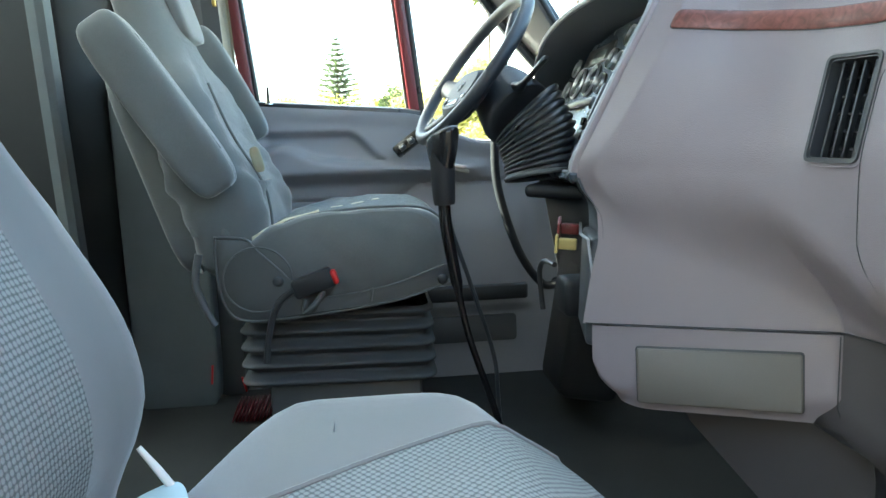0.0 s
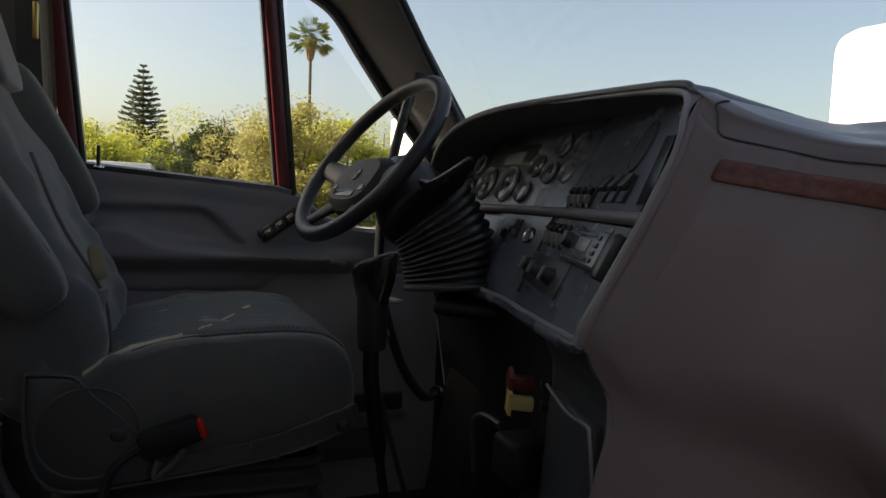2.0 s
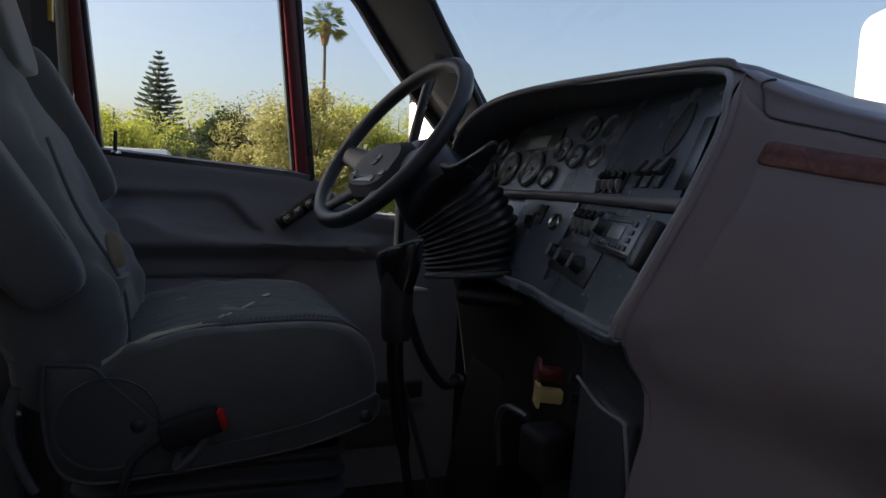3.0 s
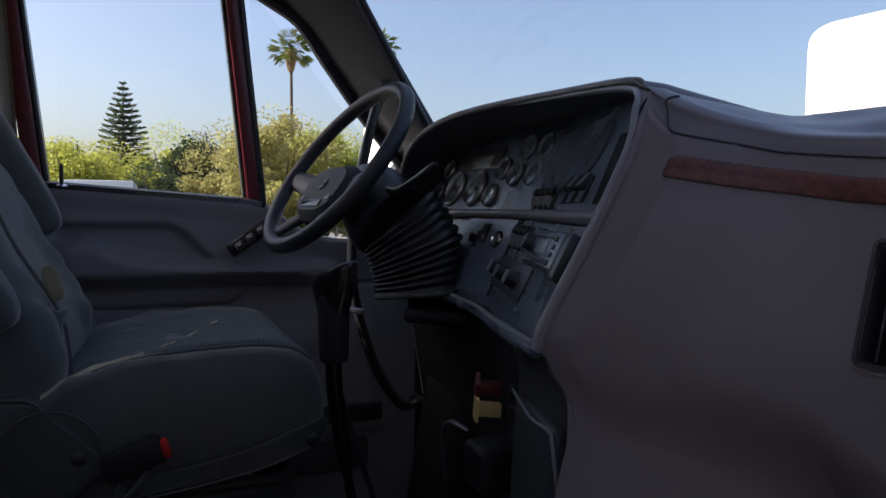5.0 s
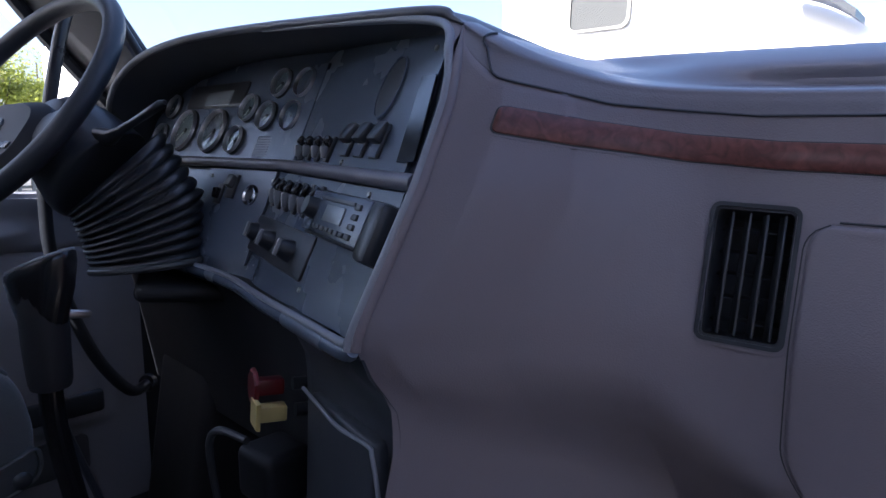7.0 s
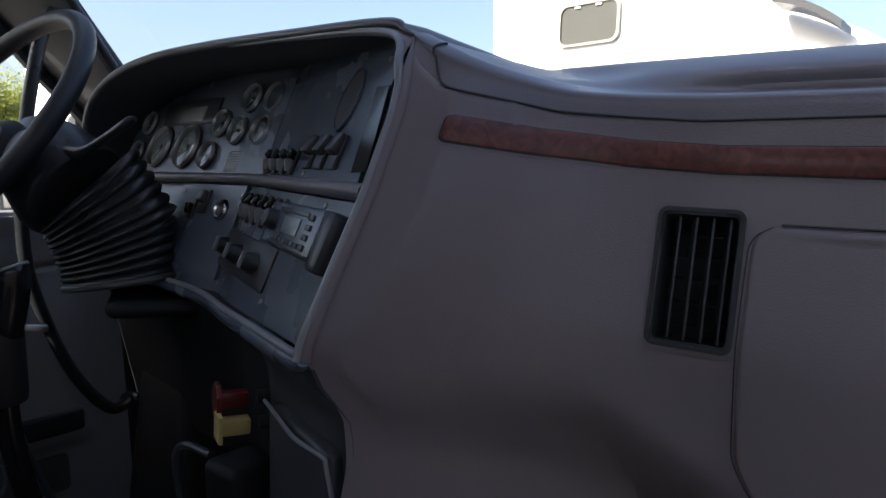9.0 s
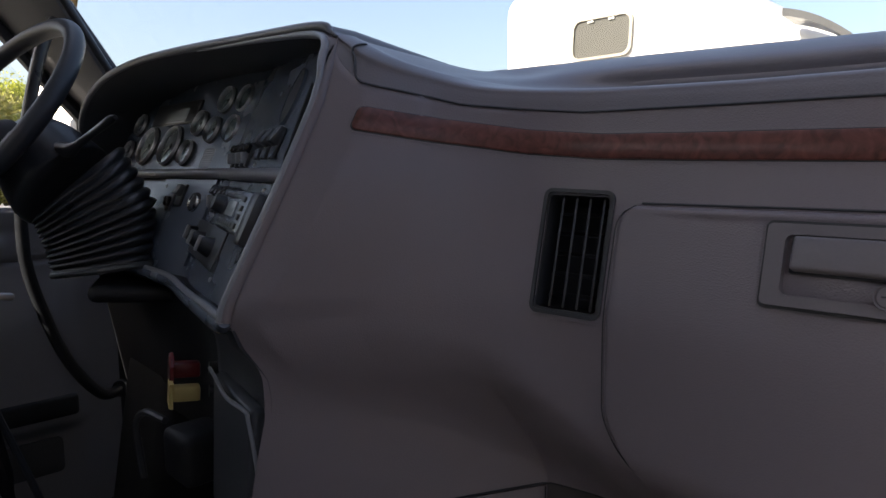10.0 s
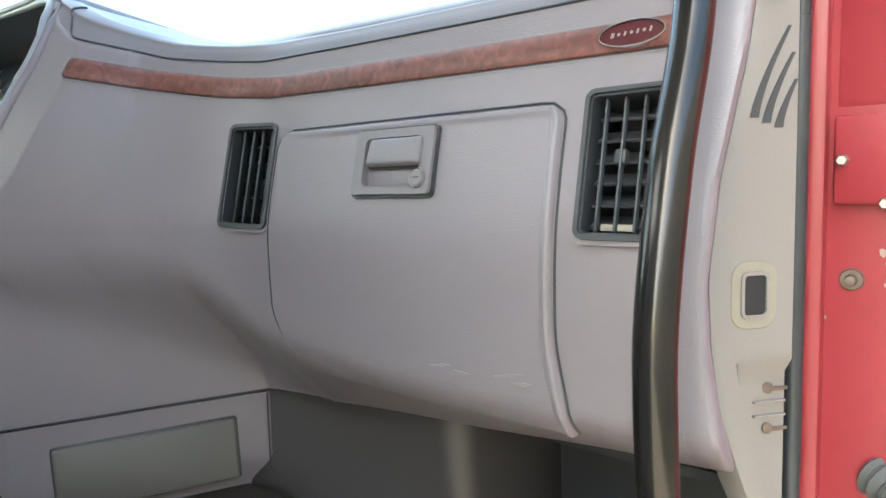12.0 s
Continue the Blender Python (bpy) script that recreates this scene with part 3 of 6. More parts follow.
part("face", rbox((0.10, 0.110, 1.75), pose(0.778, 0.150, 0.80), 0.006, 3), RED, post)
part("flange", rbox((0.014, 0.022, 1.75), pose(0.724, 0.198, 0.80), 0.004), RED, post, "raised red flange")
part("outer_face", rbox((0.10, 0.20, 1.75), pose(0.800, 0.000, 0.80), 0.008, 3), RED, post)
hinge = part("hinge_plate", rbox((0.016, 0.12, 0.066), pose(0.725, 0.122, 0.741), 0.003), RED, post, "red painted hinge plate")
for y_, z_ in ((0.176, 0.741), (0.148, 0.709)):
    part("bolt", lathe([(0.0, 0.006), (0.0035, 0.006), (0.0045, 0.004), (0.0045, 0.0)], facing((0.717, y_, z_), (-1, 0, 0)), 6), STEEL, hinge)
part("recess", rbox((0.006, 0.12, 0.30), pose(0.730, 0.122, 0.93), 0.003), RED, post, "red painted recess above the hinge")
rng = random.Random(11)
for y_, z_, w_ in ((0.150, 0.672, 0.005), (0.146, 0.664, 0.004), (0.143, 0.655, 0.0045), (0.147, 0.648, 0.003), (0.141, 0.637, 0.005), (0.143, 0.629, 0.004), (0.193, 0.725, 0.0022), (0.186, 0.62, 0.002)):
    part("paint_chip", plate([(w_ / 2 * math.cos(t) * rng.uniform(0.6, 1.2), w_ * 0.7 * math.sin(t) * rng.uniform(0.6, 1.2)) for t in span(0, 2 * math.pi, 11)[:-1]], 0.0004, facing((0.728, y_, z_), (-1, 0, 0)), 0.0001), WORNPAINT, post, smooth=0)
striker = part("striker_bolt", lathe([(0.0, 0.010), (0.0035, 0.009), (0.0045, 0.003), (0.0075, 0.003), (0.0085, 0.0), (0.009, -0.003)], facing((0.727, 0.169, 0.651), (-1, 0, 0)), 16), RUST, post, "worn rusty bolt")
pts = [(0.735 - 0.05 * k, 0.150 - 0.055 * k, 0.500 - 0.02 * k) for k in span(0, 1, 25)]
part("cable_boot", tube(pts, [0.016 + 0.0025 * math.sin(i * 1.9) for i in range(25)], 14), BELLOWS, post, "ribbed grey rubber cable boot")

# beige kick and pillar trim, turned towards the opening
def kick_pt(u, z, out=0.0):
    return Vector((0.610 + 0.055 * u - 0.62 * out, 0.242 - 0.044 * u - 0.78 * out, z))


KN = Vector((-0.62, -0.78, 0))


def kick_left(z):
    return table(z, [0.40, 0.45, 0.505, 0.56, 0.61, 0.659, 0.73, 0.813, 0.88, 1.05], [0.98, 0.80, 0.44, 0.16, 0.04, 0.0, 0.12, 0.40, 0.55, 0.75])


kick = thing("kick_trim", (0.63, 0.22, 0.5), "beige plastic pillar trim with slots and an open switch hole", "trim", kind="structure")
rows = []
for z in span(0.40, 1.02, 60):
    u0 = kick_left(z)
    step = 0.007 * (1 - smoothstep(0.590, 0.594, z))
    row = [kick_pt(u0 - 0.02, z, -0.022), kick_pt(u0, z, -0.004), kick_pt(u0 + 0.04, z, 0.002), kick_pt(u0 + 0.10, z, 0.003)]
    w = min(0.28, 0.9 * (1.0 - u0))
    row += [kick_pt(u0 + w, z, 0.003), kick_pt(u0 + w + 0.03, z, 0.003 - step), kick_pt(0.99, z, 0.003 - step), kick_pt(1.02, z, -0.003 - step), kick_pt(1.10, z, -0.02)]
    rows.append(row)
part("panel", grid(rows), BEIGE, kick, smooth=45)
hm = facing(kick_pt(0.53, 0.648, 0.003), KN)
part("hole_mark", plate(rrect(0.036, 0.048, 0.012), 0.0010, hm, 0.0004), mat("yellowed_mark", (0.215, 0.198, 0.162), 0.55, var=0.12, scale=60), kick, "yellowed patch round the hole")
# flat dark plate stands for the shade inside the hole
part("hole", plate(rrect(0.0175, 0.028, 0.003), 0.0018, hm, 0.0004), SHADE_BLACK, kick, "dark plate for the shade in the open switch hole")
part("hole_rim", ring_plate(rrect(0.022, 0.033, 0.005), rrect(0.0175, 0.028, 0.003), 0, 0.0028, hm), BEIGE, kick)
for (u0, z0), (u1, z1) in (((0.50, 0.7705), (0.88, 0.833)), ((0.635, 0.767), (0.93, 0.815)), ((0.775, 0.764), (0.965, 0.797))):
    L_, R_ = [], []
    for t_ in span(0, 1, 9):
        u_, z_ = u0 + (u1 - u0) * t_ ** 1.35, z0 + (z1 - z0) * t_
        w_ = 0.042 * (1 - 0.75 * t_) + 0.008
        L_.append(kick_pt(u_ - w_, z_, 0.0036))
        R_.append(kick_pt(u_ + w_, z_, 0.0036))
    part("slot", grid([L_, R_], thick=(0.004, 0.004, 0)), BLACK, kick, "dark vent slot", smooth=0)
for z_ in (0.578, 0.548):
    part("screw", lathe([(0.0, 0.002), (0.003, 0.0018), (0.0042, 0.001), (0.0042, 0.0)], facing(kick_pt(0.78, z_, -0.003), KN), 14), RUST, kick)
    part("clip", rbox((0.014, 0.003, 0.002), facing(kick_pt(0.92, z_ - 0.001, -0.003), KN), 0.0008), RUST, kick)
for z_ in (0.568, 0.5575):
    part("rib", rbox((0.026, 0.0018, 0.004), facing(kick_pt(0.80, z_, -0.003), KN), 0.0006), BEIGE, kick)
part("door_seal", tube([(0.698, 0.202, z) for z in span(0.30, 1.1, 8)], 0.007, 10), RUBBER, kick, "black rubber door seal")

# grab handle on the windscreen pillar
grab = thing("grab_handle", (0.50, 0.22, 0.5), "worn black and bronze tubular grab handle", "grab handle")
pts = smooth_path([(0.60, 0.235, 1.06), (0.555, 0.228, 0.92), (0.525, 0.222, 0.82), (0.490, 0.221, 0.74), (0.470, 0.221, 0.66), (0.470, 0.221, 0.60), (0.485, 0.223, 0.53), (0.515, 0.226, 0.45), (0.56, 0.235, 0.40)], 8)
part("tube", tube(pts, 0.0115, 18), BRONZE, grab)
for p in ((0.60, 0.235, 1.06), (0.56, 0.235, 0.40)):
    part("foot", lathe([(0.0, 0.012), (0.018, 0.010), (0.022, 0.0)], facing(p, (-0.8, -0.2, 0.3)), 18), BLACK, grab)

# driver's grab bar by the vent window
bar2 = thing("grab_handle", (0.47, 2.0, 0.3), "black tubular grab handle beside the vent window", "grab handle")
part("tube", tube(smooth_path([(0.545, 2.02, 1.15), (0.50, 2.0, 1.06), (0.455, 2.0, 0.86), (0.443, 2.0, 0.74), (0.450, 2.0, 0.60), (0.505, 2.0, 0.42), (0.58, 2.02, 0.31), (0.64, 2.06, 0.30)], 8), 0.0125, 14), RUBBER, bar2)
for p in ((0.545, 2.02, 1.15), (0.64, 2.06, 0.30)):
    part("foot", lathe([(0.0, 0.014), (0.018, 0.012), (0.022, 0.0)], facing(p, (-0.6, -0.5, 0.2)), 18), BLACK, bar2)


# ---------------------------------------------------------------- dashboard
ZE = [0.465, 0.58, 0.625, 0.655, 0.682, 0.70, 0.818, 0.887, 0.972]
EX = [0.377, 0.388, 0.387, 0.376, 0.366, 0.371, 0.429, 0.469, 0.516]
EY = [0.958, 0.949, 0.950, 0.957, 0.964, 0.960, 0.944, 0.949, 0.972]
ZG = [0.465, 0.58, 0.69, 0.76, 0.82, 0.887, 0.972]
GX = [0.384, 0.380, 0.377, 0.402, 0.430, 0.469, 0.516]
ZA = [0.465, 0.500, 0.520, 0.545, 0.59, 0.64, 0.69, 0.74, 0.80, 0.85, 0.90]
AX = [0.588, 0.587, 0.586, 0.585, 0.583, 0.581, 0.584, 0.593, 0.609, 0.625, 0.645]
ZQ = [0.465, 0.53, 0.60, 0.69, 0.80, 0.90, 0.97]
QX = [0.588, 0.587, 0.586, 0.584, 0.609, 0.632, 0.648]
QY = [0.782, 0.782, 0.782, 0.782, 0.785, 0.805, 0.815]


def soft(z, zs, vs):
    """Table look-up blurred over a few centimetres."""
    return sum(table(z + d, zs, vs) * w for d, w in ((-0.016, 0.25), (0, 0.5), (0.016, 0.25)))


def plan(z):
    """The dash face at height z as points from the passenger's end to the cluster's edge."""
    a = Vector((soft(z, ZA, AX), 0.12))
    q = Vector((soft(z, ZQ, QX), soft(z, ZQ, QY)))
    e = Vector((soft(z, ZG, GX), table(z, ZE, EY)))
    dx = table(z, ZE, EX) - e.x
    d1, d2 = 0.09, 0.11
    p1 = q + (a - q).normalized() * d1
    p2 = q + (e - q).normalized() * d2
    out = [a, a.lerp(p1, 0.5)]
    for t in span(0, 1, 15):
        out.append(p1 * (1 - t) ** 2 + q * 2 * t * (1 - t) + p2 * t * t)
    run = (e - p2).normalized()
    bulge = Vector((-abs(run.y), -abs(run.x))) * 0.011
    far = (e - p2).length
    edge_w = table(z, [0.66, 0.70, 0.75, 0.85, 0.95], [0.022, 0.030, 0.042, 0.047, 0.040])
    for k in span(0, 1, 61)[1:]:
        rest = far * (1 - k)
        p = p2.lerp(e, k) + bulge * (rest / edge_w if rest < edge_w else max(0, 1 - (rest - edge_w) / 0.09))
        p.x += dx * math.exp(-(rest / 0.035) ** 2)
        out.append(p)
    return out


PLAN_Z = span(0.455, 0.98, 106)
PLANS = [plan(z) for z in PLAN_Z]


def upper_x(y, z):
    k = (z - PLAN_Z[0]) / (PLAN_Z[1] - PLAN_Z[0])
    i = min(max(int(k), 0), len(PLANS) - 2)
    f = min(max(k - i, 0), 1)
    v = []
    for p in (PLANS[i], PLANS[i + 1]):
        v.append(float(np.interp(y, [c.y for c in p], [c.x for c in p])))
    return v[0] * (1 - f) + v[1] * f


def waist(y):
    """Height and half width of the soft undercut across the face."""
    return table(y, [0.30, 0.50, 0.70, 0.76, 0.82, 0.89, 0.96], [0.476, 0.482, 0.502, 0.535, 0.572, 0.618, 0.650]), table(y, [0.70, 0.80, 0.96], [0.080, 0.096, 0.050])


def face_x(y, z):
    """x of the dash face at y, z: the upper face, cut back below the waist."""
    zw, hw = waist(y)
    low = 0.657 - (y - 0.806) * 1.85 if y > 0.806 else 0.657 + (0.806 - y) * 0.42
    w = smoothstep(zw + hw, zw - hw, z)
    dip = (0.005 + 0.001 * smoothstep(0.96, 0.85, y)) * math.exp(-((z - (zw - 0.5 * hw)) / (hw * 1.05)) ** 2) * smoothstep(0.74, 0.84, y)
    return upper_x(y, z) * (1 - w) + low * w + dip


def face_normal(y, z, h=0.006):
    dy = (face_x(y + h, z) - face_x(y - h, z)) / (2 * h)
    dz = (face_x(y, z + h) - face_x(y, z - h)) / (2 * h)
    return Vector((-1, dy, dz)).normalized()


def on_face(y, z, out=0.0):
    return Vector((face_x(y, z), y, z)) + face_normal(y, z) * out


def face_pose(y, z, out=0.0):
    """A pose on the dash face: x to the right for one who looks at it, y up, z outwards."""
    return facing(on_face(y, z, out), face_normal(y, z))


def seam_z(y):
    return table(y, [0.12, 0.44, 0.60, 0.742, 0.80, 0.85, 0.87, 0.89, 0.91, 0.93, 0.95, 0.972], [0.870, 0.871, 0.8725, 0.8745, 0.880, 0.886, 0.892, 0.899, 0.905, 0.914, 0.930, 0.954])


dash = thing("dashboard", (0.62, CY, 0.35), "mauve-grey moulded vinyl lorry dashboard wrapped round the driver", "dashboard")

# main face: fine columns, so that the concave flank stays smooth
def crease_z(y):
    return 0.466 + 0.05 * max(0.0, 0.950 - max(y, 0.806))


def shell_rows(y0, y1, n, ztop):
    cols = []
    for u in span(0, 0.70, n // 2) + span(0.705, 1, n):
        col = []
        for v in span(0, 1, 60):
            y = y0 + (y1 - y0) * u
            for _ in range(4):
                zb = crease_z(y)
                z = zb + (ztop(y) - zb) * v
                y = y0 + (min(y1, table(z, ZE, EY)) - y0) * u
            col.append((face_x(y, z), y, z))
        cols.append(col)
    return cols


VENTS = [(0.729, 0.7445, 0.0695, 0.1175, -2), (0.291, 0.742, 0.070, 0.112, 0)]


def vent_pose(y, z, lean):
    return face_pose(y, z) @ pose(0, 0, 0, 0, 0, lean)


def cut_opening(bm, m, w, h):
    """Cuts a w by h hole through the shell round the pose m."""
    inv = m.inverted()

    def near(f, kx, ky):
        c = inv @ f.calc_center_median()
        return abs(c.x) < kx and abs(c.y) < ky and abs(c.z) < 0.06

    for co, no in (((w / 2, 0, 0), (1, 0, 0)), ((-w / 2, 0, 0), (1, 0, 0)), ((0, h / 2, 0), (0, 1, 0)), ((0, -h / 2, 0), (0, 1, 0))):
        fs = [f for f in bm.faces if near(f, w, h)]
        geom = list({e for f in fs for e in list(f.edges) + list(f.verts)}) + fs
        bmesh.ops.bisect_plane(bm, geom=geom, plane_co=m @ Vector(co), plane_no=m.to_3x3() @ Vector(no))
    bmesh.ops.delete(bm, geom=[f for f in bm.faces if near(f, w / 2, h / 2)], context="FACES")


bm = grid(shell_rows(0.246, 0.977, 90, seam_z), thick=(0.02, 0.0, 0.0))
for y, z, w, h, lean in VENTS:
    cut_opening(bm, vent_pose(y, z, lean), w * 0.88, h * 0.92)
part("face", bm, DASH, dash, smooth=70)


# the face rolls on behind the grab handle to the pillar trim
rows = []
for z in span(0.466, 0.872, 40):
    k_ = kick_pt(kick_left(z), z)
    fx = face_x(0.247, z)
    ye = min(0.240, k_.y - max(0.0, k_.x - fx) * 0.30)
    rows.append([(fx, 0.2475, z), (fx + 0.0005, 0.5 * (0.247 + ye + 0.006), z), (fx + 0.0015, ye + 0.006, z), (fx + 0.003, ye + 0.0015, z), (fx + 0.013, ye + 0.001, z), (max(k_.x, fx + 0.013) + 0.014, ye + 0.010, z)])
part("face_end", grid(rows), DASH, dash, smooth=70)


# top pad: rolls over a soft crest, then climbs to the ridge under the glass
def crown(y):
    return table(y, [0.12, 0.44, 0.60, 0.70, 0.80, 0.83, 0.85, 0.87, 0.89, 0.91, 0.93, 0.95, 0.972], [0.893, 0.894, 0.8955, 0.899, 0.9035, 0.906, 0.909, 0.9145, 0.9225, 0.932, 0.943, 0.9535, 0.9645])


cols = []
for y in span(0.200, 0.972, 88):
    zs, c = seam_z(y), crown(y)
    k = smoothstep(0.83, 0.93, y)
    d1 = 0.05 - 0.026 * k
    zr = 0.922 + 0.030 * y
    xa, xb = face_x(y, min(zs, 0.972)), face_x(y, min(zs + 0.55 * (c - zs), 0.972))
    xc = face_x(y, min(c - 0.008, 0.972))
    ctrl = [(xa, zs), (xb + 0.002, zs + 0.55 * (c - zs)), (xc + 0.010 - 0.006 * k, zs + 0.86 * (c - zs)), (xc + d1, c), (xc + d1 + 0.035, c + 0.004 * (1 - k) - 0.006 * k), (0.72, c + (zr - c) * 0.55 - 0.011 * k), (0.777, zr), (0.80, zr - 0.005), (0.90, zr - 0.06)]
    cols.append([Vector((p.x, y, p.z)) for p in smooth_path([(a, 0, b) for a, b in ctrl], 6)])
part("top_pad", grid(cols, thick=(0.0, 0.0, -0.012)), DASH_TOP, dash, "slate vinyl pad", smooth=70)

pts = [on_face(y, seam_z(y) - 0.0002, 0.0004) for y in span(0.25, 0.908, 60)]
pts += [on_face(y, z, 0.0006) for y, z in ((0.914, 0.9062), (0.921, 0.9085), (0.9265, 0.9125), (0.930, 0.917), (0.9345, 0.926), (0.940, 0.937))]
i_ = min(range(len(cols)), key=lambda q: abs(cols[q][0].y - 0.947))
pts += [p + Vector((-0.0008, 0, 0.0008)) for p in cols[i_][6:18] if p.z > 0.9415]
part("seam", tube(pts, 0.0013, 6), BLACK, dash, "dark seam line")
part("seam", tube([on_face(y, crease_z(y) + 0.001, 0.0004) for y in span(0.70, 0.956, 34)], 0.0010, 6), BLACK, dash, "dark seam line")

# instrument hood
YH = [0.970, 0.985, 1.02, 1.2, 1.42, 1.60, 1.74, 1.84, 1.905, 1.935, 1.945]
ZH = [0.9615, 0.968, 0.9795, 0.994, 1.006, 1.008, 0.996, 0.968, 0.930, 0.885, 0.830]
XH = [0.509, 0.512, 0.518, 0.535, 0.541, 0.541, 0.541, 0.541, 0.545, 0.550, 0.552]
HOOD = smooth_path([(x, y, z) for x, y, z in zip(XH, YH, ZH)], 7)


def panel_x(y, z):
    """x of the instrument panel: square to the driver, its right wing turned towards him."""
    c = 0.603 + 0.015 * (y - 1.4) + 0.47 * (z - 0.831)
    r = 0.470 + 0.34 * (y - 1.014) + 0.50 * (z - 0.831)
    k = smoothstep(1.35, 1.43, y)
    return r * (1 - k) + c * k


def panel_normal(y, z, h=0.002):
    k = smoothstep(1.35, 1.43, y)
    return Vector((-1, 0.34 * (1 - k) + 0.015 * k, 0.50 * (1 - k) + 0.47 * k)).normalized()


def panel_pose(y, z, out=0.0):
    n = panel_normal(y, z)
    return facing(Vector((panel_x(y, z), y, z)) + n * out, n)


def hood_pt(p, dx, near, far):
    """A point dx behind the hood's front edge; near and far are its rise at the right end and beyond."""
    s_ = smoothstep(0.98, 1.15, p.y)
    end = 1 - smoothstep(0.970, 1.0, p.y)
    return p + Vector((dx, 0.006 if p.y > 1.85 else 0, near * (1 - s_) + far * s_ - end * min(0.012, 0.25 * dx)))


rows = [HOOD, [hood_pt(p, 0.010, 0.0015, 0.008) for p in HOOD], [hood_pt(p, 0.04, 0.000, 0.011) for p in HOOD], [hood_pt(p, 0.09, -0.008, 0.012) for p in HOOD],
        [Vector((0.80, p.y + (0.02 if p.y > 1.85 else 0), max(p.z - 0.035, 0.90))) for p in HOOD],
        [Vector((0.90, p.y + (0.02 if p.y > 1.85 else 0), 0.87)) for p in HOOD]]
part("hood", grid(rows), HOODM, dash, "slate vinyl instrument hood", smooth=70)
# lining below the hood, dark to carry the hood's shadow
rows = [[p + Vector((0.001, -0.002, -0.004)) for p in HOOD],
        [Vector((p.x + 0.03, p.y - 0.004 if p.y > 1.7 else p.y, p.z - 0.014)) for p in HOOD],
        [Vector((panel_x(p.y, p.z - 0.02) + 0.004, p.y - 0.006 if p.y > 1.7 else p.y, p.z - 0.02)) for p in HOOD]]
part("hood_lining", grid(rows), LINING, dash, "underside of the hood, its shade painted charcoal", smooth=70)
part("hood_edge", tube(HOOD, [0.0012 + 0.0046 * smoothstep(0, 16, k) for k in range(len(HOOD))], 10), HOODM, dash)
# bezel edge down the right side and along the bottom, with a paler inner bead and a rounded upper corner
side = [Vector((table(z, ZE, EX) + 0.001, table(z, ZE, EY) + 0.001, z)) for z in span(0.680, 0.960, 25)]
part("bezel_edge", tube(side, [0.0055 - 0.0045 * smoothstep(0.92, 0.96, p.z) for p in side], 12), DASH, dash)
bead = [p + Vector((-0.0045, 0.0035, 0)) for p in side if p.z < 0.925]
bead += [Vector((x, y, z)) for x, y, z in smooth_path([tuple(bead[-1]), (0.490, 0.9705, 0.937), (0.497, 0.975, 0.948), (0.503, 0.983, 0.9575), (0.509, 0.996, 0.9645), (0.515, 1.02, 0.9705), (0.521, 1.06, 0.9765), (0.529, 1.12, 0.983), (0.536, 1.22, 0.990), (0.5415, 1.36, 0.998)], 4)[1:]]
part("bezel_bead", tube(bead, [0.0044] * (len(bead) - 8) + [0.0044 - 0.0004 * k for k in range(8)], 10), BEZEL, dash, "pale slate inner edge of the bezel")
corner = [p for p in bead if p.z > 0.928]
rows = [corner, [Vector((table(p.y, YH, XH) + 0.001, max(p.y, 0.970), table(max(p.y, 0.970), YH, ZH) - 0.002)) for p in corner]]
part("bezel_corner", grid(rows), DASH, dash, smooth=70)
# corner piece with the same painted shade
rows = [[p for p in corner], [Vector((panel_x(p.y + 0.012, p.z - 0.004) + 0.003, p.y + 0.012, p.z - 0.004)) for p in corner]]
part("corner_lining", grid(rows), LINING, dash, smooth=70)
bottom = smooth_path([(0.366, 0.964, 0.681), (0.374, 0.985, 0.673), (0.400, 1.07, 0.668), (0.455, 1.25, 0.658), (0.505, 1.42, 0.652), (0.520, 1.60, 0.652), (0.525, 1.93, 0.66)], 8)
part("bezel_edge", tube(bottom, [0.0060 + 0.0040 * smoothstep(0, 12, k) for k in range(len(bottom))], 12), PANEL, dash)
part("bezel_bead", tube([p + Vector((-0.002, 0.002, 0.0085)) for p in bottom], 0.0045, 10), BEZEL, dash)
rows = [[p + Vector((0.002, 0.003, 0.004)) for p in side], [Vector((panel_x(p.y + 0.016, p.z) + 0.003, p.y + 0.016, p.z)) for p in side]]
part("bezel_lining", grid(rows), PANEL, dash, smooth=70)
# skirt below the cluster, facing the driver
def skirt(k, p):
    z = p.z - 0.30 * k
    x = p.x + 0.022 * math.sin(min(1, k * 4) * math.pi / 2) + 0.05 * k * smoothstep(1.0, 1.5, p.y)
    return Vector((x, p.y, z))


rows = [[skirt(k, p) + Vector((0.010, 0, 0)) for p in bottom[16:]] for k in (0, 0.03, 0.08, 0.16, 0.3, 0.5, 0.75, 1.0)]
part("lower_face", grid(rows, thick=(0.02, 0, 0)), SHADE_BLACK, dash, "dark lower cover facing the driver", smooth=70)

# instrument panel
rows = []
for v in span(0, 1, 14):
    row = []
    for y in span(0.972, 1.94, 40):
        zt = table(y, YH, ZH) - 0.016
        zb = table(y, [p.y for p in bottom], [p.z for p in bottom]) + 0.004
        z = zb + (zt - zb) * v
        row.append((panel_x(y, z) + 0.006, y, z))
    rows.append(row)
panel = part("instrument_panel", grid(rows, thick=0.006), PANEL, dash, "charcoal instrument panel", smooth=60)


def on_panel(name, outline, y, z, thick, material, parent=panel, label="", out=0.0, bevel=0.001, turn=0):
    return part(name, plate(outline, thick, panel_pose(y, z, out) @ pose(0, 0, 0, 0, 0, turn), bevel), material, parent, label)


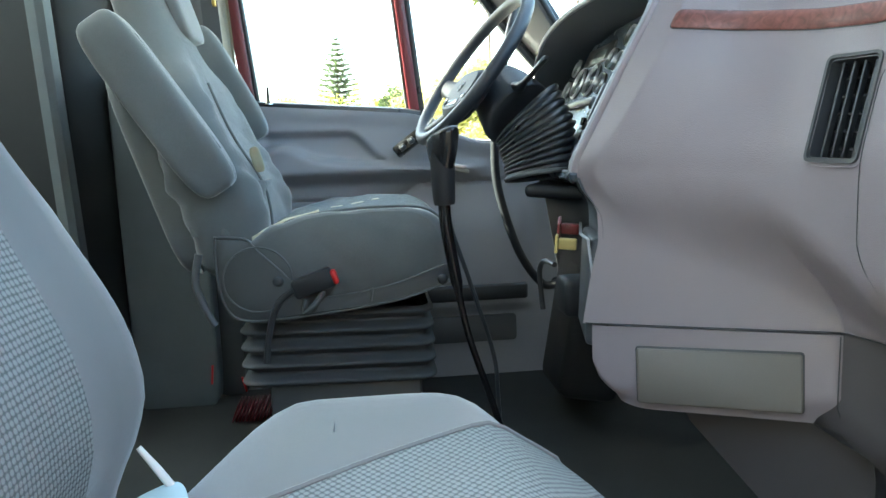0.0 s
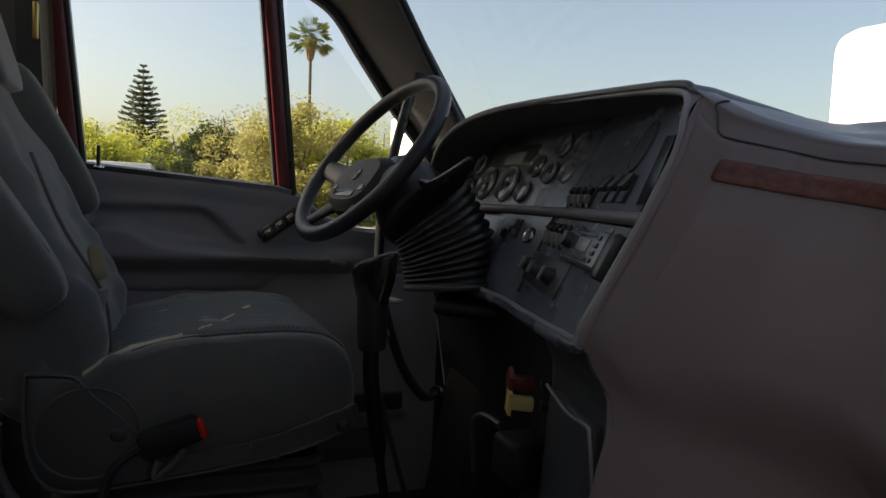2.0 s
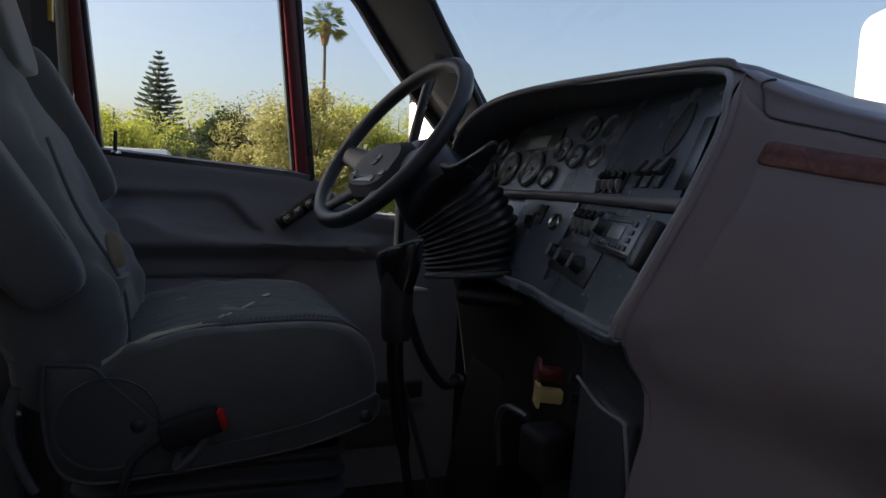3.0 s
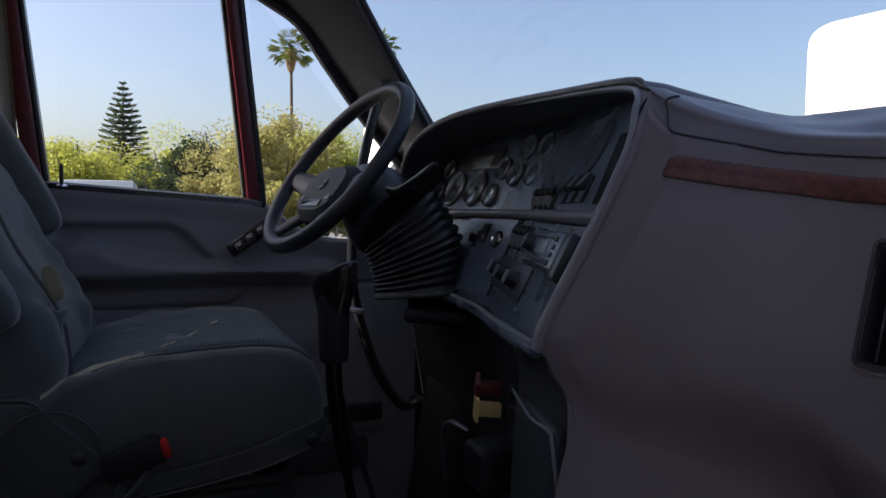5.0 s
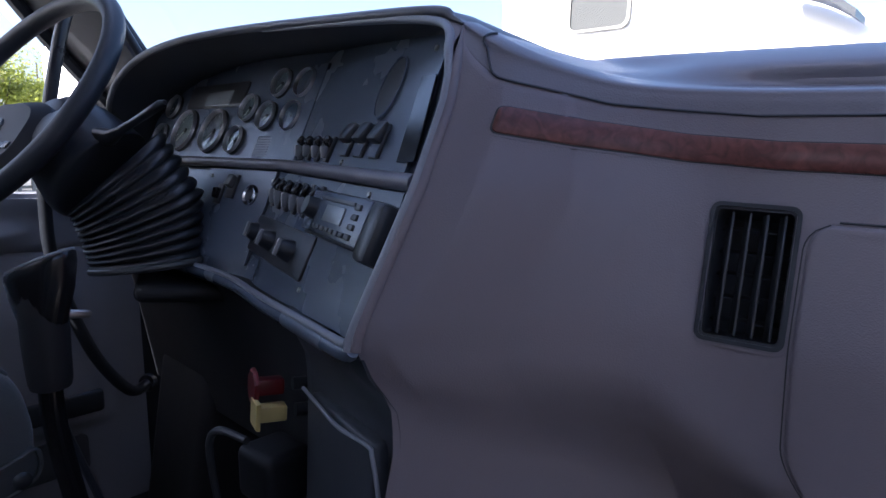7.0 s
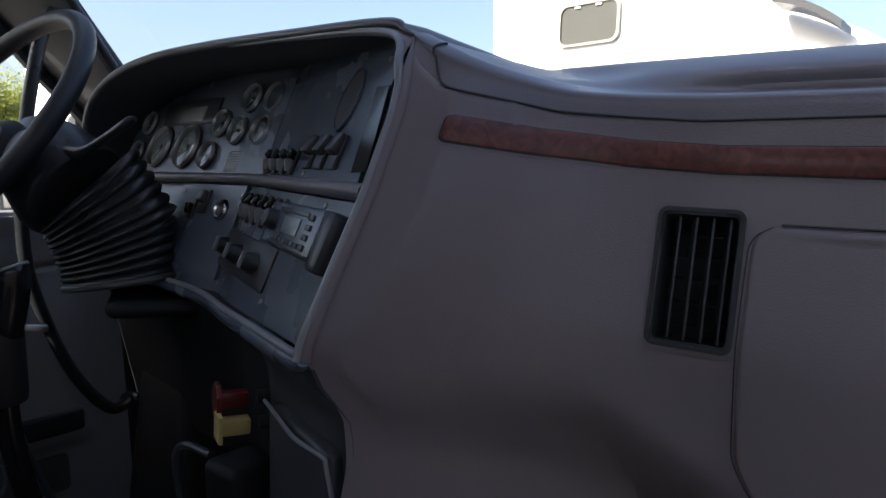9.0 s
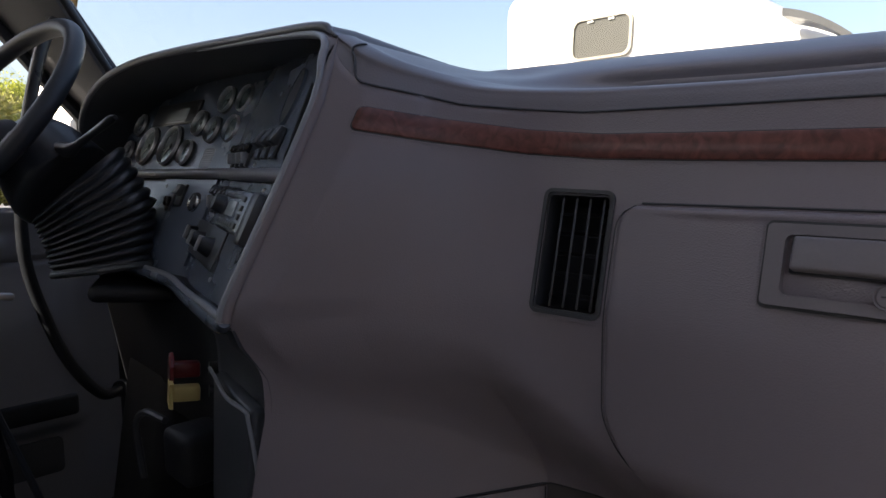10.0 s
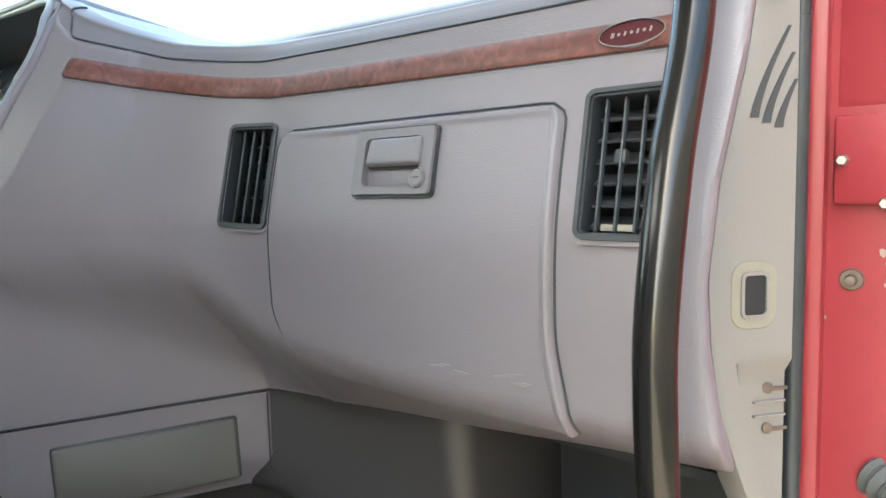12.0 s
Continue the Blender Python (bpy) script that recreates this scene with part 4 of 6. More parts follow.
# two fascia plates with a fine gap between
def fascia(y0, y1, z0, z1, name, out=0.001, material=PANEL):
    rows_ = [[Vector((panel_x(y, z), y, z)) + panel_normal(y, z) * out for y in span(y0, y1, 6)] for z in (z0, z1)]
    return part(name, grid(rows_, thick=0.005), material, panel, smooth=0)


fascia(1.372, 1.915, 0.824, 0.966, "cluster_plate")
fascia(1.0, 1.368, 0.824, 0.955, "wing_plate")
fascia(1.415, 1.62, 0.672, 0.806, "heater_plate", 0.0015)
fascia(0.985, 1.405, 0.69, 0.806, "radio_plate")
# ridge between the rows
pts = [Vector((panel_x(y, 0.815), y, 0.815)) + panel_normal(y, 0.815) * 0.004 for y in span(0.964, 1.93, 40)]
part("ridge", tube(pts, 0.0085, 10), DASH_TOP, panel)


def gauge(y, z, r, needle):
    m = panel_pose(y, z)
    # the face is painted paler for the reflection on its lens
    g = part("gauge", lathe([(0, 0.002), (r * 0.9, 0.002), (r * 0.92, 0.004)], m, 30), FACE, dash, "round gauge, glass reflection painted into its face, chrome rim")
    part("rim", lathe([(r * 0.90, 0.002), (r * 0.895, 0.007), (r * 0.915, 0.0095), (r * 0.95, 0.0108), (r * 0.985, 0.0095), (r * 1.01, 0.007), (r * 1.02, 0.001)], m, 36), RIM, g)
    part("rim_base", lathe([(r * 0.99, 0.006), (r * 1.03, 0.005), (r * 1.05, 0.001)], m, 30), BLACK, g)
    bm_ = bmesh.new()
    for k in range(11):
        a = radians(220 - 26 * k)
        rbox((r * 0.12, r * 0.028, 0.0005), m @ Matrix.Translation((0.74 * r * math.cos(a), 0.74 * r * math.sin(a), 0.0026)) @ pose(0, 0, 0, 0, 0, math.degrees(a)), 0, bm=bm_)
    part("scale", bm_, NEEDLE, g, smooth=0)
    part("needle", rbox((r * 0.7, r * 0.05, 0.0008), m @ pose(0, 0, 0.004, 0, 0, needle) @ Matrix.Translation((r * 0.3, 0, 0)), 0), NEEDLE, g, smooth=0)
    part("boss", lathe([(0, 0.006), (r * 0.1, 0.0055), (r * 0.12, 0.003)], m, 12), BLACK, g)
    lens = part("lens", lathe([(0, 0.0085), (r * 0.6, 0.0082), (r * 0.89, 0.0075), (r * 0.89, 0.0068), (r * 0.6, 0.0075), (0, 0.0078)], m, 24), GLASS, g)
    lens.visible_shadow = False
    return g


for y, z, r, a in ((1.850, 0.915, 0.0243, 200), (1.864, 0.860, 0.0243, 210), (1.573, 0.852, 0.0243, 220), (1.560, 0.904, 0.0243, 240), (1.498, 0.890, 0.0243, 215),
                   (1.426, 0.888, 0.0243, 230), (1.486, 0.941, 0.0243, 220), (1.419, 0.938, 0.0243, 205), (1.768, 0.869, 0.0400, 225), (1.657, 0.867, 0.0400, 222)):
    gauge(y, z, r, a)
scr = on_panel("display", rrect(0.204, 0.046, 0.004), 1.693, 0.930, 0.005, BLACK, dash, "dark message display")
part("screen", plate(rrect(0.090, 0.029, 0.002), 0.002, panel_pose(1.678, 0.924, 0.0045)), LCD, scr)
card = on_panel("notice_plate", rrect(0.078, 0.037, 0.001), 1.466, 0.842, 0.002, CARD, dash, "small dark plate with lines of fine print")
bm = bmesh.new()
for k in range(8):
    w = (0.058, 0.066, 0.070, 0.064, 0.068, 0.060, 0.066, 0.052)[k]
    rbox((w, 0.0016, 0.0006), panel_pose(1.466, 0.842, 0.0022) @ Matrix.Translation((-0.001 * (k % 3), 0.0145 - 0.0042 * k, 0)), 0, bm=bm)
part("print", bm, LETTER, card, smooth=0)
# wing: oval speaker, two kinds of switches, dark slot
oval = [(0.027 * math.cos(a), 0.036 * math.sin(a)) for a in span(0, 2 * math.pi, 33)[:-1]]
sp = on_panel("speaker", oval, 1.101, 0.910, 0.003, BLACK, dash, "dark oval speaker grille")
oval2 = [(x * 1.1, y * 1.07) for x, y in oval]
part("rim", ring_plate(oval2, oval, 0, 0.004, panel_pose(1.101, 0.910)), PANEL, sp)


def toggle(y, z, h=0.034):
    m = panel_pose(y, z)
    t_ = part("toggle_switch", rbox((0.0135, h, 0.005), m @ Matrix.Translation((0, 0, 0.003)), 0.0015), BLACK, dash, "slim black toggle switch")
    part("lever", rbox((0.0065, h * 0.46, 0.010), m @ pose(0, -h * 0.18, 0.009, 24, 0, 0), 0.0022), LEVER, t_, "pale grey lever")
    part("tip", rbox((0.0085, h * 0.36, 0.012), m @ pose(0, h * 0.24, 0.009, -16, 0, 0), 0.0025), GLOSS, t_)


for k in range(4):
    toggle(1.328 - 0.036 * k, 0.841)
for k in range(3):
    y = 1.164 - 0.043 * k
    m = panel_pose(y, 0.852)
    rk = part("rocker_switch", rbox((0.026, 0.040, 0.004), m @ Matrix.Translation((0, 0, 0.003)), 0.002), BLACK, dash, "black rocker switch")
    part("rocker", rbox((0.024, 0.024, 0.011), m @ pose(0, 0.008, 0.007, -16, 0, 0), 0.0025), BLACK, rk)
    part("mark", rbox((0.024, 0.013, 0.001), m @ Matrix.Translation((0, -0.0125, 0.0055)), 0), PANEL, rk)
bm = grid([[Vector((panel_x(y, z), y, z)) + panel_normal(y, z) * 0.003 for y, z in r] for r in (((1.021, 0.832), (0.985, 0.834)), ((1.03, 0.917), (1.000, 0.916)))], thick=0.004)
part("vent_slot", bm, GLOSS, dash, "dark slot at the panel's edge", smooth=0)
# lower row: switches, radio, heater
for k in range(6):
    toggle(1.379 - 0.0366 * k, 0.778, 0.044)
RY, RZ = 1.078, 0.769
m = panel_pose(RY, RZ)
radio = thing("car_radio", tuple(m.translation), "black car radio with a small grey display, built into the panel", "radio")
part("body", rbox((0.178, 0.052, 0.030), m @ Matrix.Translation((0, 0, 0.004)), 0.004), BLACK, radio)
part("faceplate", rbox((0.172, 0.046, 0.006), m @ Matrix.Translation((0, 0, 0.021)), 0.002), PANEL, radio, "charcoal faceplate")
part("display", rbox((0.055, 0.018, 0.002), m @ Matrix.Translation((0.004, 0.001, 0.0245)), 0.0005), LCD, radio, "grey liquid-crystal display")
part("knob", lathe([(0, 0.012), (0.010, 0.012), (0.012, 0.0)], m @ Matrix.Translation((-0.062, 0.002, 0.024)), 20), BLACK, radio)
for k in range(7):
    part("button", rbox((0.010, 0.005, 0.004), m @ Matrix.Translation((-0.042 + 0.0145 * k, -0.016, 0.0245)), 0.001), BLACK, radio)
for k in range(4):
    part("button", rbox((0.013, 0.006, 0.004), m @ Matrix.Translation((0.062, 0.014 - 0.010 * k, 0.0245)), 0.001), BLACK, radio)
part("slot", rbox((0.10, 0.004, 0.002), m @ Matrix.Translation((0.0, 0.016, 0.0245)), 0.0005), BLACK, radio)
part("side_pod", rbox((0.030, 0.058, 0.026), m @ Matrix.Translation((0.100, -0.004, 0.012)), 0.006), BLACK, radio)
hp = on_panel("heater_panel", rrect(0.27, 0.054, 0.004), 1.29, 0.720, 0.004, BLACK, dash, "black heater control panel with three round knobs")
for k in range(3):
    kn = part("knob", lathe([(0, 0.016), (0.0095, 0.016), (0.012, 0.011), (0.0145, 0.0)], panel_pose(1.405 - 0.090 * k, 0.719, 0.004), 22), RUBBER, hp)
    part("pointer", rbox((0.005, 0.022, 0.008), panel_pose(1.405 - 0.090 * k, 0.719, 0.020), 0.002), LEVER, kn)
rk = part("rocker_switch", rbox((0.024, 0.040, 0.006), panel_pose(1.525, 0.779, 0.003), 0.002), BLACK, dash, "black rocker switch with a pale mark")
part("rocker", rbox((0.017, 0.020, 0.014), panel_pose(1.525, 0.785, 0.008) @ pose(0, 0, 0, -12, 0, 0), 0.003), SHIELD, rk)
rk = part("rocker_switch", rbox((0.018, 0.034, 0.006), panel_pose(1.558, 0.766, 0.003), 0.002), BLACK, dash, "black rocker switch")
part("rocker", rbox((0.013, 0.018, 0.012), panel_pose(1.558, 0.766, 0.008) @ pose(0, 0, 0, 12, 0, 0), 0.003), GLOSS, rk)
so = part("socket", lathe([(0.010, 0.001), (0.0105, 0.006), (0.0145, 0.008), (0.017, 0.005), (0.0175, 0.0)], panel_pose(1.463, 0.769), 24), CHROME, dash, "round lighter socket with a chrome rim")
part("plug", lathe([(0, 0.004), (0.0105, 0.003)], panel_pose(1.463, 0.769), 20), BLACK, so)
for y, z in ((0.987, 0.697), (1.158, 0.689), (1.395, 0.832), (1.345, 0.832), (1.022, 0.945), (1.606, 0.794), (1.417, 0.792), (1.06, 0.799), (1.17, 0.828)):
    part("screw", lathe([(0, 0.0022), (0.0028, 0.002), (0.0036, 0.0)], panel_pose(y, z, 0.001), 10), STEEL, dash)

# burl strip and badge
def wood_mid(y):
    return table(y, [0.18, 0.30, 0.45, 0.62, 0.72, 0.79, 0.86, 0.93], [0.834, 0.834, 0.836, 0.839, 0.8415, 0.8475, 0.8595, 0.8775])


def strip(y0, y1, half, out, r):
    """A thin raised strip along the wood line with rounded ends of radius r."""
    rows_ = []
    lead = [r * q for q in (0, 0.04, 0.12, 0.25, 0.45, 0.7, 1.0)]
    for y in [y0 + q for q in lead] + span(y0 + r, y1 - r, 70)[1:-1] + [y1 - q for q in reversed(lead)]:
        e = min(1.0, min(y - y0, y1 - y) / r)
        h_ = half - r * (1 - math.sqrt(max(0.0, 1 - (1 - e) ** 2)))
        zc = wood_mid(y)
        prof = [(-h_, -0.002), (-h_ + 0.0003, out * 0.8), (-h_ + 0.0012, out), (h_ - 0.0012, out), (h_ - 0.0003, out * 0.8), (h_, -0.002)]
        rows_.append([on_face(y, zc + a, b) for a, b in prof])
    return grid(rows_)


wood = part("wood_trim", strip(0.256, 0.9115, 0.0112, 0.0030, 0.005), BURL, dash, "glossy reddish burl wood strip", smooth=50)
part("trim_surround", strip(0.2545, 0.913, 0.0124, 0.0008, 0.006), BLACK, wood, "dark groove round the wood", smooth=50)
part("trim_lip", strip(0.252, 0.9155, 0.0142, 0.0005, 0.008), DASH, wood, smooth=50)
bo = [(0.0245 * math.cos(a), 0.0095 * math.sin(a)) for a in span(0, 2 * math.pi, 37)[:-1]]
badge = part("badge", plate(bo, 0.003, face_pose(0.296, wood_mid(0.296), 0.003), 0.001), mat("badge_red", (0.075, 0.012, 0.018), 0.3, var=0.05), dash, "small oval red badge with a silver rim")
part("rim", ring_plate([(x * 1.05, y * 1.11) for x, y in bo], bo, 0, 0.004, face_pose(0.296, wood_mid(0.296), 0.003)), CHROME, badge)
for k, (w, h) in enumerate(((0.005, 0.006), (0.004, 0.0035), (0.003, 0.005), (0.004, 0.0035), (0.003, 0.0055), (0.004, 0.0035), (0.003, 0.006))):
    part("emblem", plate(rrect(w * 0.55, h * 0.7, 0.0008), 0.0005, face_pose(0.296, wood_mid(0.296), 0.006) @ pose(-0.0145 + 0.0048 * k, 0.0002 * k, 0, 0, 0, -12), 0.0002), STEEL, badge)


# vents: a deep well with a stepped frame, turned slats and thin upright bars
def vent(y, z, w, h, lean, nslat, ncross, turned):
    m_ = vent_pose(y, z, lean)
    a, b = w * 0.84, h * 0.90
    rows_ = [[m_ @ Vector((p * k, q * k, d)) for p, q in rrect(a, b, 0.004)] for k, d in ((1.0, 0.003), (0.99, -0.03), (0.96, -0.055))]
    bm_ = grid(rows_, close_u=True)
    bm_.faces.new([v for v in list(bm_.verts)[-len(rows_[0]):]])
    v = part("air_vent", bm_, VENT, dash, "black plastic air vent with turned slats")
    part("frame", ring_plate(rrect(w, h, 0.008), rrect(w * 0.90, h * 0.94, 0.005), 0.0, 0.0055, m_), VENT, v)
    part("inner_frame", ring_plate(rrect(w * 0.90, h * 0.94, 0.005), rrect(a, b, 0.004), -0.006, 0.0025, m_), VENT, v)
    part("surround", ring_plate(rrect(w + 0.007, h + 0.007, 0.011), rrect(w, h, 0.008), -0.002, 0.0022, m_), DASH, v)
    for k in range(nslat):
        if turned:
            x_ = -a * 0.46 + a * 0.92 * (k + 0.5) / nslat
            part("slat", rbox((0.0022, b * 0.97, 0.014), m_ @ pose(x_, 0, -0.008, 0, 24, 0), 0.0006), VENT, v)
        else:
            y_ = -b * 0.48 + b * 0.96 * (k + 0.5) / nslat
            part("slat", rbox((a * 0.97, 0.0026, 0.020), m_ @ pose(0, y_, -0.016, 34, 0, 0), 0.0008), VENT, v)
    for k in range(ncross):
        if turned:
            y_ = -b * 0.46 + b * 0.92 * (k + 0.5) / ncross
            part("crossbar", rbox((a * 0.94, 0.0020, 0.010), m_ @ pose(0, y_, -0.022, 20, 0, 0), 0.0006), VENT, v)
        else:
            x_ = -a * 0.5 + a * (k + 0.62) / ncross
            part("crossbar", rbox((0.0019, b * 0.98, 0.006), m_ @ pose(x_, 0, -0.003), 0.0008), POCKET, v, "thin charcoal upright bar")
    return v


vent(*VENTS[0], 4, 5, True)
vr = vent(*VENTS[1], 6, 4, False)
part("tab", rbox((0.010, 0.012, 0.010), vent_pose(0.298, 0.748, 0) @ Matrix.Translation((0, 0, -0.006)), 0.003), VENT, vr)
part("label_strip", rbox((0.026, 0.005, 0.002), vent_pose(0.296, 0.697, 0) @ Matrix.Translation((0, 0, -0.004)), 0.0005), TAN, vr, "pale strip low in the vent")


# glove box lid: a panel 4 mm proud with a rounded rim
def lid_side(z):
    """Ends of the lid at height z."""
    turn = max(0.0, z - 0.768) / 0.022
    left = 0.690 - 0.022 * (1 - math.sqrt(max(0.0, 1 - turn * turn))) - 0.040 * smoothstep(0.61, 0.525, z)
    right = 0.345 - 0.012 * smoothstep(0.62, 0.53, z)
    drop = max(0.0, z - 0.774) / 0.016
    return left, right + 0.016 * (1 - math.sqrt(max(0.0, 1 - drop * drop)))


LID_U = span(0, 0.03, 6) + span(0.06, 0.94, 26) + span(0.955, 1, 19)
LID_V = span(0, 0.02, 5) + span(0.05, 0.93, 26) + span(0.945, 1, 16)
rows = []
for v_ in LID_V:
    z = 0.532 + (0.790 - 0.532) * v_
    l_, r_ = lid_side(z)
    row = []
    for u in LID_U:
        y = l_ + (r_ - l_) * u
        side_r, side_l, up_, dn_ = (1 - u) * 0.35, u * 0.35, (1 - v_) * 0.258, v_ * 0.258
        rim = min(1, side_r / 0.0035, side_l / 0.005, up_ / 0.0035, dn_ / 0.003)
        o = -0.0035 + 0.0075 * math.sqrt(max(0, rim))
        near = min(side_r, up_)
        o += 0.0016 * math.exp(-((near - 0.0055) / 0.0035) ** 2) * smoothstep(0.0, 0.3, u)
        row.append(on_face(y, z, o))
    rows.append(row)
lid = part("glove_box_lid", grid(rows), DASH, dash, "mauve-grey glove box lid with pale scuffs low down", smooth=70)
LATCH = mat("grey_latch_plastic", (0.200, 0.182, 0.194), 0.42, var=0.05, grain=0.1, bump=0.1)
pts = [on_face(y, 0.7915, 0.0004) for y in span(0.668, 0.366, 20)] + [on_face(lid_side(z)[1] - 0.0018, z + 0.0012, 0.0004) for z in span(0.7895, 0.534, 40)]
part("lid_gap", tube(pts, 0.0011, 6), BLACK, dash, "dark gap round the lid")
pts = [on_face(y, 0.5305, 0.0002) for y in span(0.61, 0.345, 16)]
part("lid_gap", tube(pts, 0.0005, 6), BLACK, dash)
pts = [on_face(lid_side(z)[0] + 0.0012, z, 0.0002) for z in span(0.7895, 0.545, 48)]
part("lid_gap", tube(pts, 0.0006, 6), BLACK, dash)
gm = face_pose(0.511, 0.750, 0.0045)
part("latch_gap", ring_plate(rrect(0.0988, 0.0648, 0.005), rrect(0.094, 0.060, 0.004), -0.001, 0.0024, gm), BLACK, lid)
latch = part("latch", ring_plate(rrect(0.094, 0.060, 0.004), rrect(0.068, 0.044, 0.006), -0.002, 0.0058, gm), LATCH, lid, "grey paddle latch with a key lock")
part("recess", plate(rrect(0.068, 0.044, 0.004), 0.001, gm @ Matrix.Translation((0, 0, -0.0015)), 0.0003), DASH, latch)
part("recess_lip", ring_plate(rrect(0.0705, 0.0465, 0.007), rrect(0.068, 0.044, 0.006), 0.0053, 0.0065, gm), LATCH, latch)
part("paddle_gap", rbox((0.0665, 0.0290, 0.006), gm @ pose(0.003, 0.0085, 0.0015, 0, 0, 0), 0.002), BLACK, latch)
part("paddle", rbox((0.063, 0.0255, 0.010), gm @ pose(0.003, 0.0085, 0.0045, -7, 0, 0), 0.003, 3), LATCH, latch)
lk = part("lock", lathe([(0, 0.004), (0.0065, 0.004), (0.0075, 0.003), (0.0085, 0.0045), (0.0095, 0.0)], gm @ Matrix.Translation((0.034, -0.016, 0.0043)), 22), LATCH, latch)
part("keyhole", rbox((0.0075, 0.0012, 0.0006), gm @ Matrix.Translation((0.034, -0.016, 0.0085)), 0), BLACK, latch, smooth=0)
# pale scuffs on the lid
scuff = mat("scuff", (0.265, 0.238, 0.24), 0.7, var=0.2, scale=60)
for y, z, w, a in ((0.455, 0.575, 0.020, 8), (0.432, 0.572, 0.014, -4), (0.385, 0.577, 0.026, 12), (0.372, 0.572, 0.018, 5)):
    part("scuff", plate([(w / 2 * math.cos(t) * (1 + 0.25 * math.sin(3 * t)), 0.0014 * math.sin(t) * (1 + 0.4 * math.cos(5 * t))) for t in span(0, 2 * math.pi, 15)[:-1]], 0.0005, face_pose(y, z, 0.0046) @ pose(0, 0, 0, 0, 0, a), 0.0002), scuff, lid)

# panel below with the ash tray door
def low_x(y, z):
    """Lower panel: runs on from the flank, rounded under."""
    base = 0.657 - (y - 0.806) * 1.85
    u = smoothstep(0.39, 0.333, z)
    return base + 0.004 + 0.030 * u * u


rows = []
for v_ in span(0, 1, 22):
    row = []
    for y in span(0.806, 0.958, 30):
        cut = max(0.0, y - 0.928) / 0.030
        deep = 0.122 - 0.040 * (1 - math.sqrt(max(0.0, 1 - cut * cut)))
        z = crease_z(y) - 0.0025 - deep * v_
        row.append((low_x(y, 0.460 - 0.127 * v_) + 0.010 * smoothstep(0.947, 0.958, y), y, z))
    rows.append(row)
low = part("lower_panel", grid(rows, thick=(0.05, 0.03, 0.0)), DASH, dash, "mauve-grey lower panel", smooth=60)
dn = Vector((-1, -1.85, 0)).normalized()
tm = facing(Vector((low_x(0.877, 0.402), 0.877, 0.400)), dn) @ pose(0, 0, 0, 0, 0, 2.0)
tray = part("ash_tray", plate(rrect(0.205, 0.078, 0.004), 0.006, tm @ Matrix.Translation((0.004, 0, 0)), 0.002), TRAY, low, "olive-grey ash tray door, slightly ajar")
part("gap", plate(rrect(0.209, 0.082, 0.005), 0.0012, tm @ Matrix.Translation((0.0045, 0.0012, 0)), 0.0003), BLACK, low)
# knee panel runs on from the lower panel's end
rows = []
for z in span(0.0, 0.474, 16):
    k = 0.474 - z
    tuck = 0.05 * smoothstep(0.12, 0.20, k)
    rows.append([(0.640 + tuck * 2, 0.835, z), (0.662 + tuck, 0.806 - tuck, z), (0.690 + tuck * 0.6, 0.765 - tuck, z), (0.722 + 0.05 * k, 0.70, z), (0.736 + 0.05 * k, 0.645, z), (0.748 + 0.05 * k, 0.600, z), (0.758 + 0.05 * k, 0.580, z), (0.780 + 0.05 * k, 0.565, z), (0.84 + 0.05 * k, 0.556, z), (0.99, 0.55, z)])
# dark sheet added so that no light leaks in below the dash
part("under_panel", grid([[(x, y, 0.470 - 0.02 * (0.8 - y) + 0.03 * (x - 0.72)) for y in span(0.25, 0.80, 8)] for x in (0.735, 0.85, 0.97)], thick=(0, 0, 0.01)), BLACK, dash, "black underside sheet added to stop light below the dashboard")
# the darkened vinyl carries the shade of the dash above
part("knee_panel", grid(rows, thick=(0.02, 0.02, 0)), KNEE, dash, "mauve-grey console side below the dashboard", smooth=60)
cols = []
for k in span(0, 1, 12):
    x, y = 0.500 + 0.20 * k, 0.965 - 0.140 * k
    z0 = table(k, [0, 1], [0.30, 0.0])
    cols.append([(x + 0.02, y + 0.008, 0.37), (x + 0.03 + 0.06 * (0.36 - z0), y + 0.012, (0.36 + z0) / 2), (x + 0.04 + 0.12 * (0.36 - z0), y + 0.016, z0)])
# console side in the same vinyl, shadow painted into its colour
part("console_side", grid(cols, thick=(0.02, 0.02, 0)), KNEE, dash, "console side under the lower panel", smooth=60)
part("seam", tube([(low_x(0.807, 0.46 - 0.1 * k) - 0.001, 0.8065, crease_z(0.807) - 0.004 - 0.118 * k) for k in span(0, 1, 6)], 0.0009, 6), BLACK, dash)
part("screw", lathe([(0, 0.003), (0.005, 0.003), (0.007, 0.0)], facing((0.742, 0.70, 0.36), (-0.8, -0.5, 0)), 14), BLACK, dash)

# brake valves on the lower cover
for nm, y, z, mt, lab, sides in (("brake_valve", 1.186, 0.550, YELLOW, "yellow push-pull brake knob with a square plate", 4), ("brake_valve", 1.205, 0.574, DRED, "dark red eight-sided push-pull brake knob", 8)):
    vv = thing(nm, (0.46, y, z), lab, "brake knob")
    vm = facing((0.402 if sides == 4 else 0.412, y, z), (-0.94, 0.33, 0.08))
    part("stem", lathe([(0.0, -0.045), (0.008, -0.045), (0.008, -0.075), (0.0, -0.075)], vm, 12), BLACK, vv)
    part("knob", rbox((0.019, 0.019, 0.032), vm @ Matrix.Translation((0, 0, -0.018)), 0.003), mt, vv)
    part("flange", lathe([(0, 0.003), (0.020, 0.003), (0.022, 0.001), (0.022, -0.002), (0.0, -0.002)], vm @ pose(0, 0, 0, 0, 0, 22.5 if sides == 8 else 45), sides), mt, vv, smooth=30)
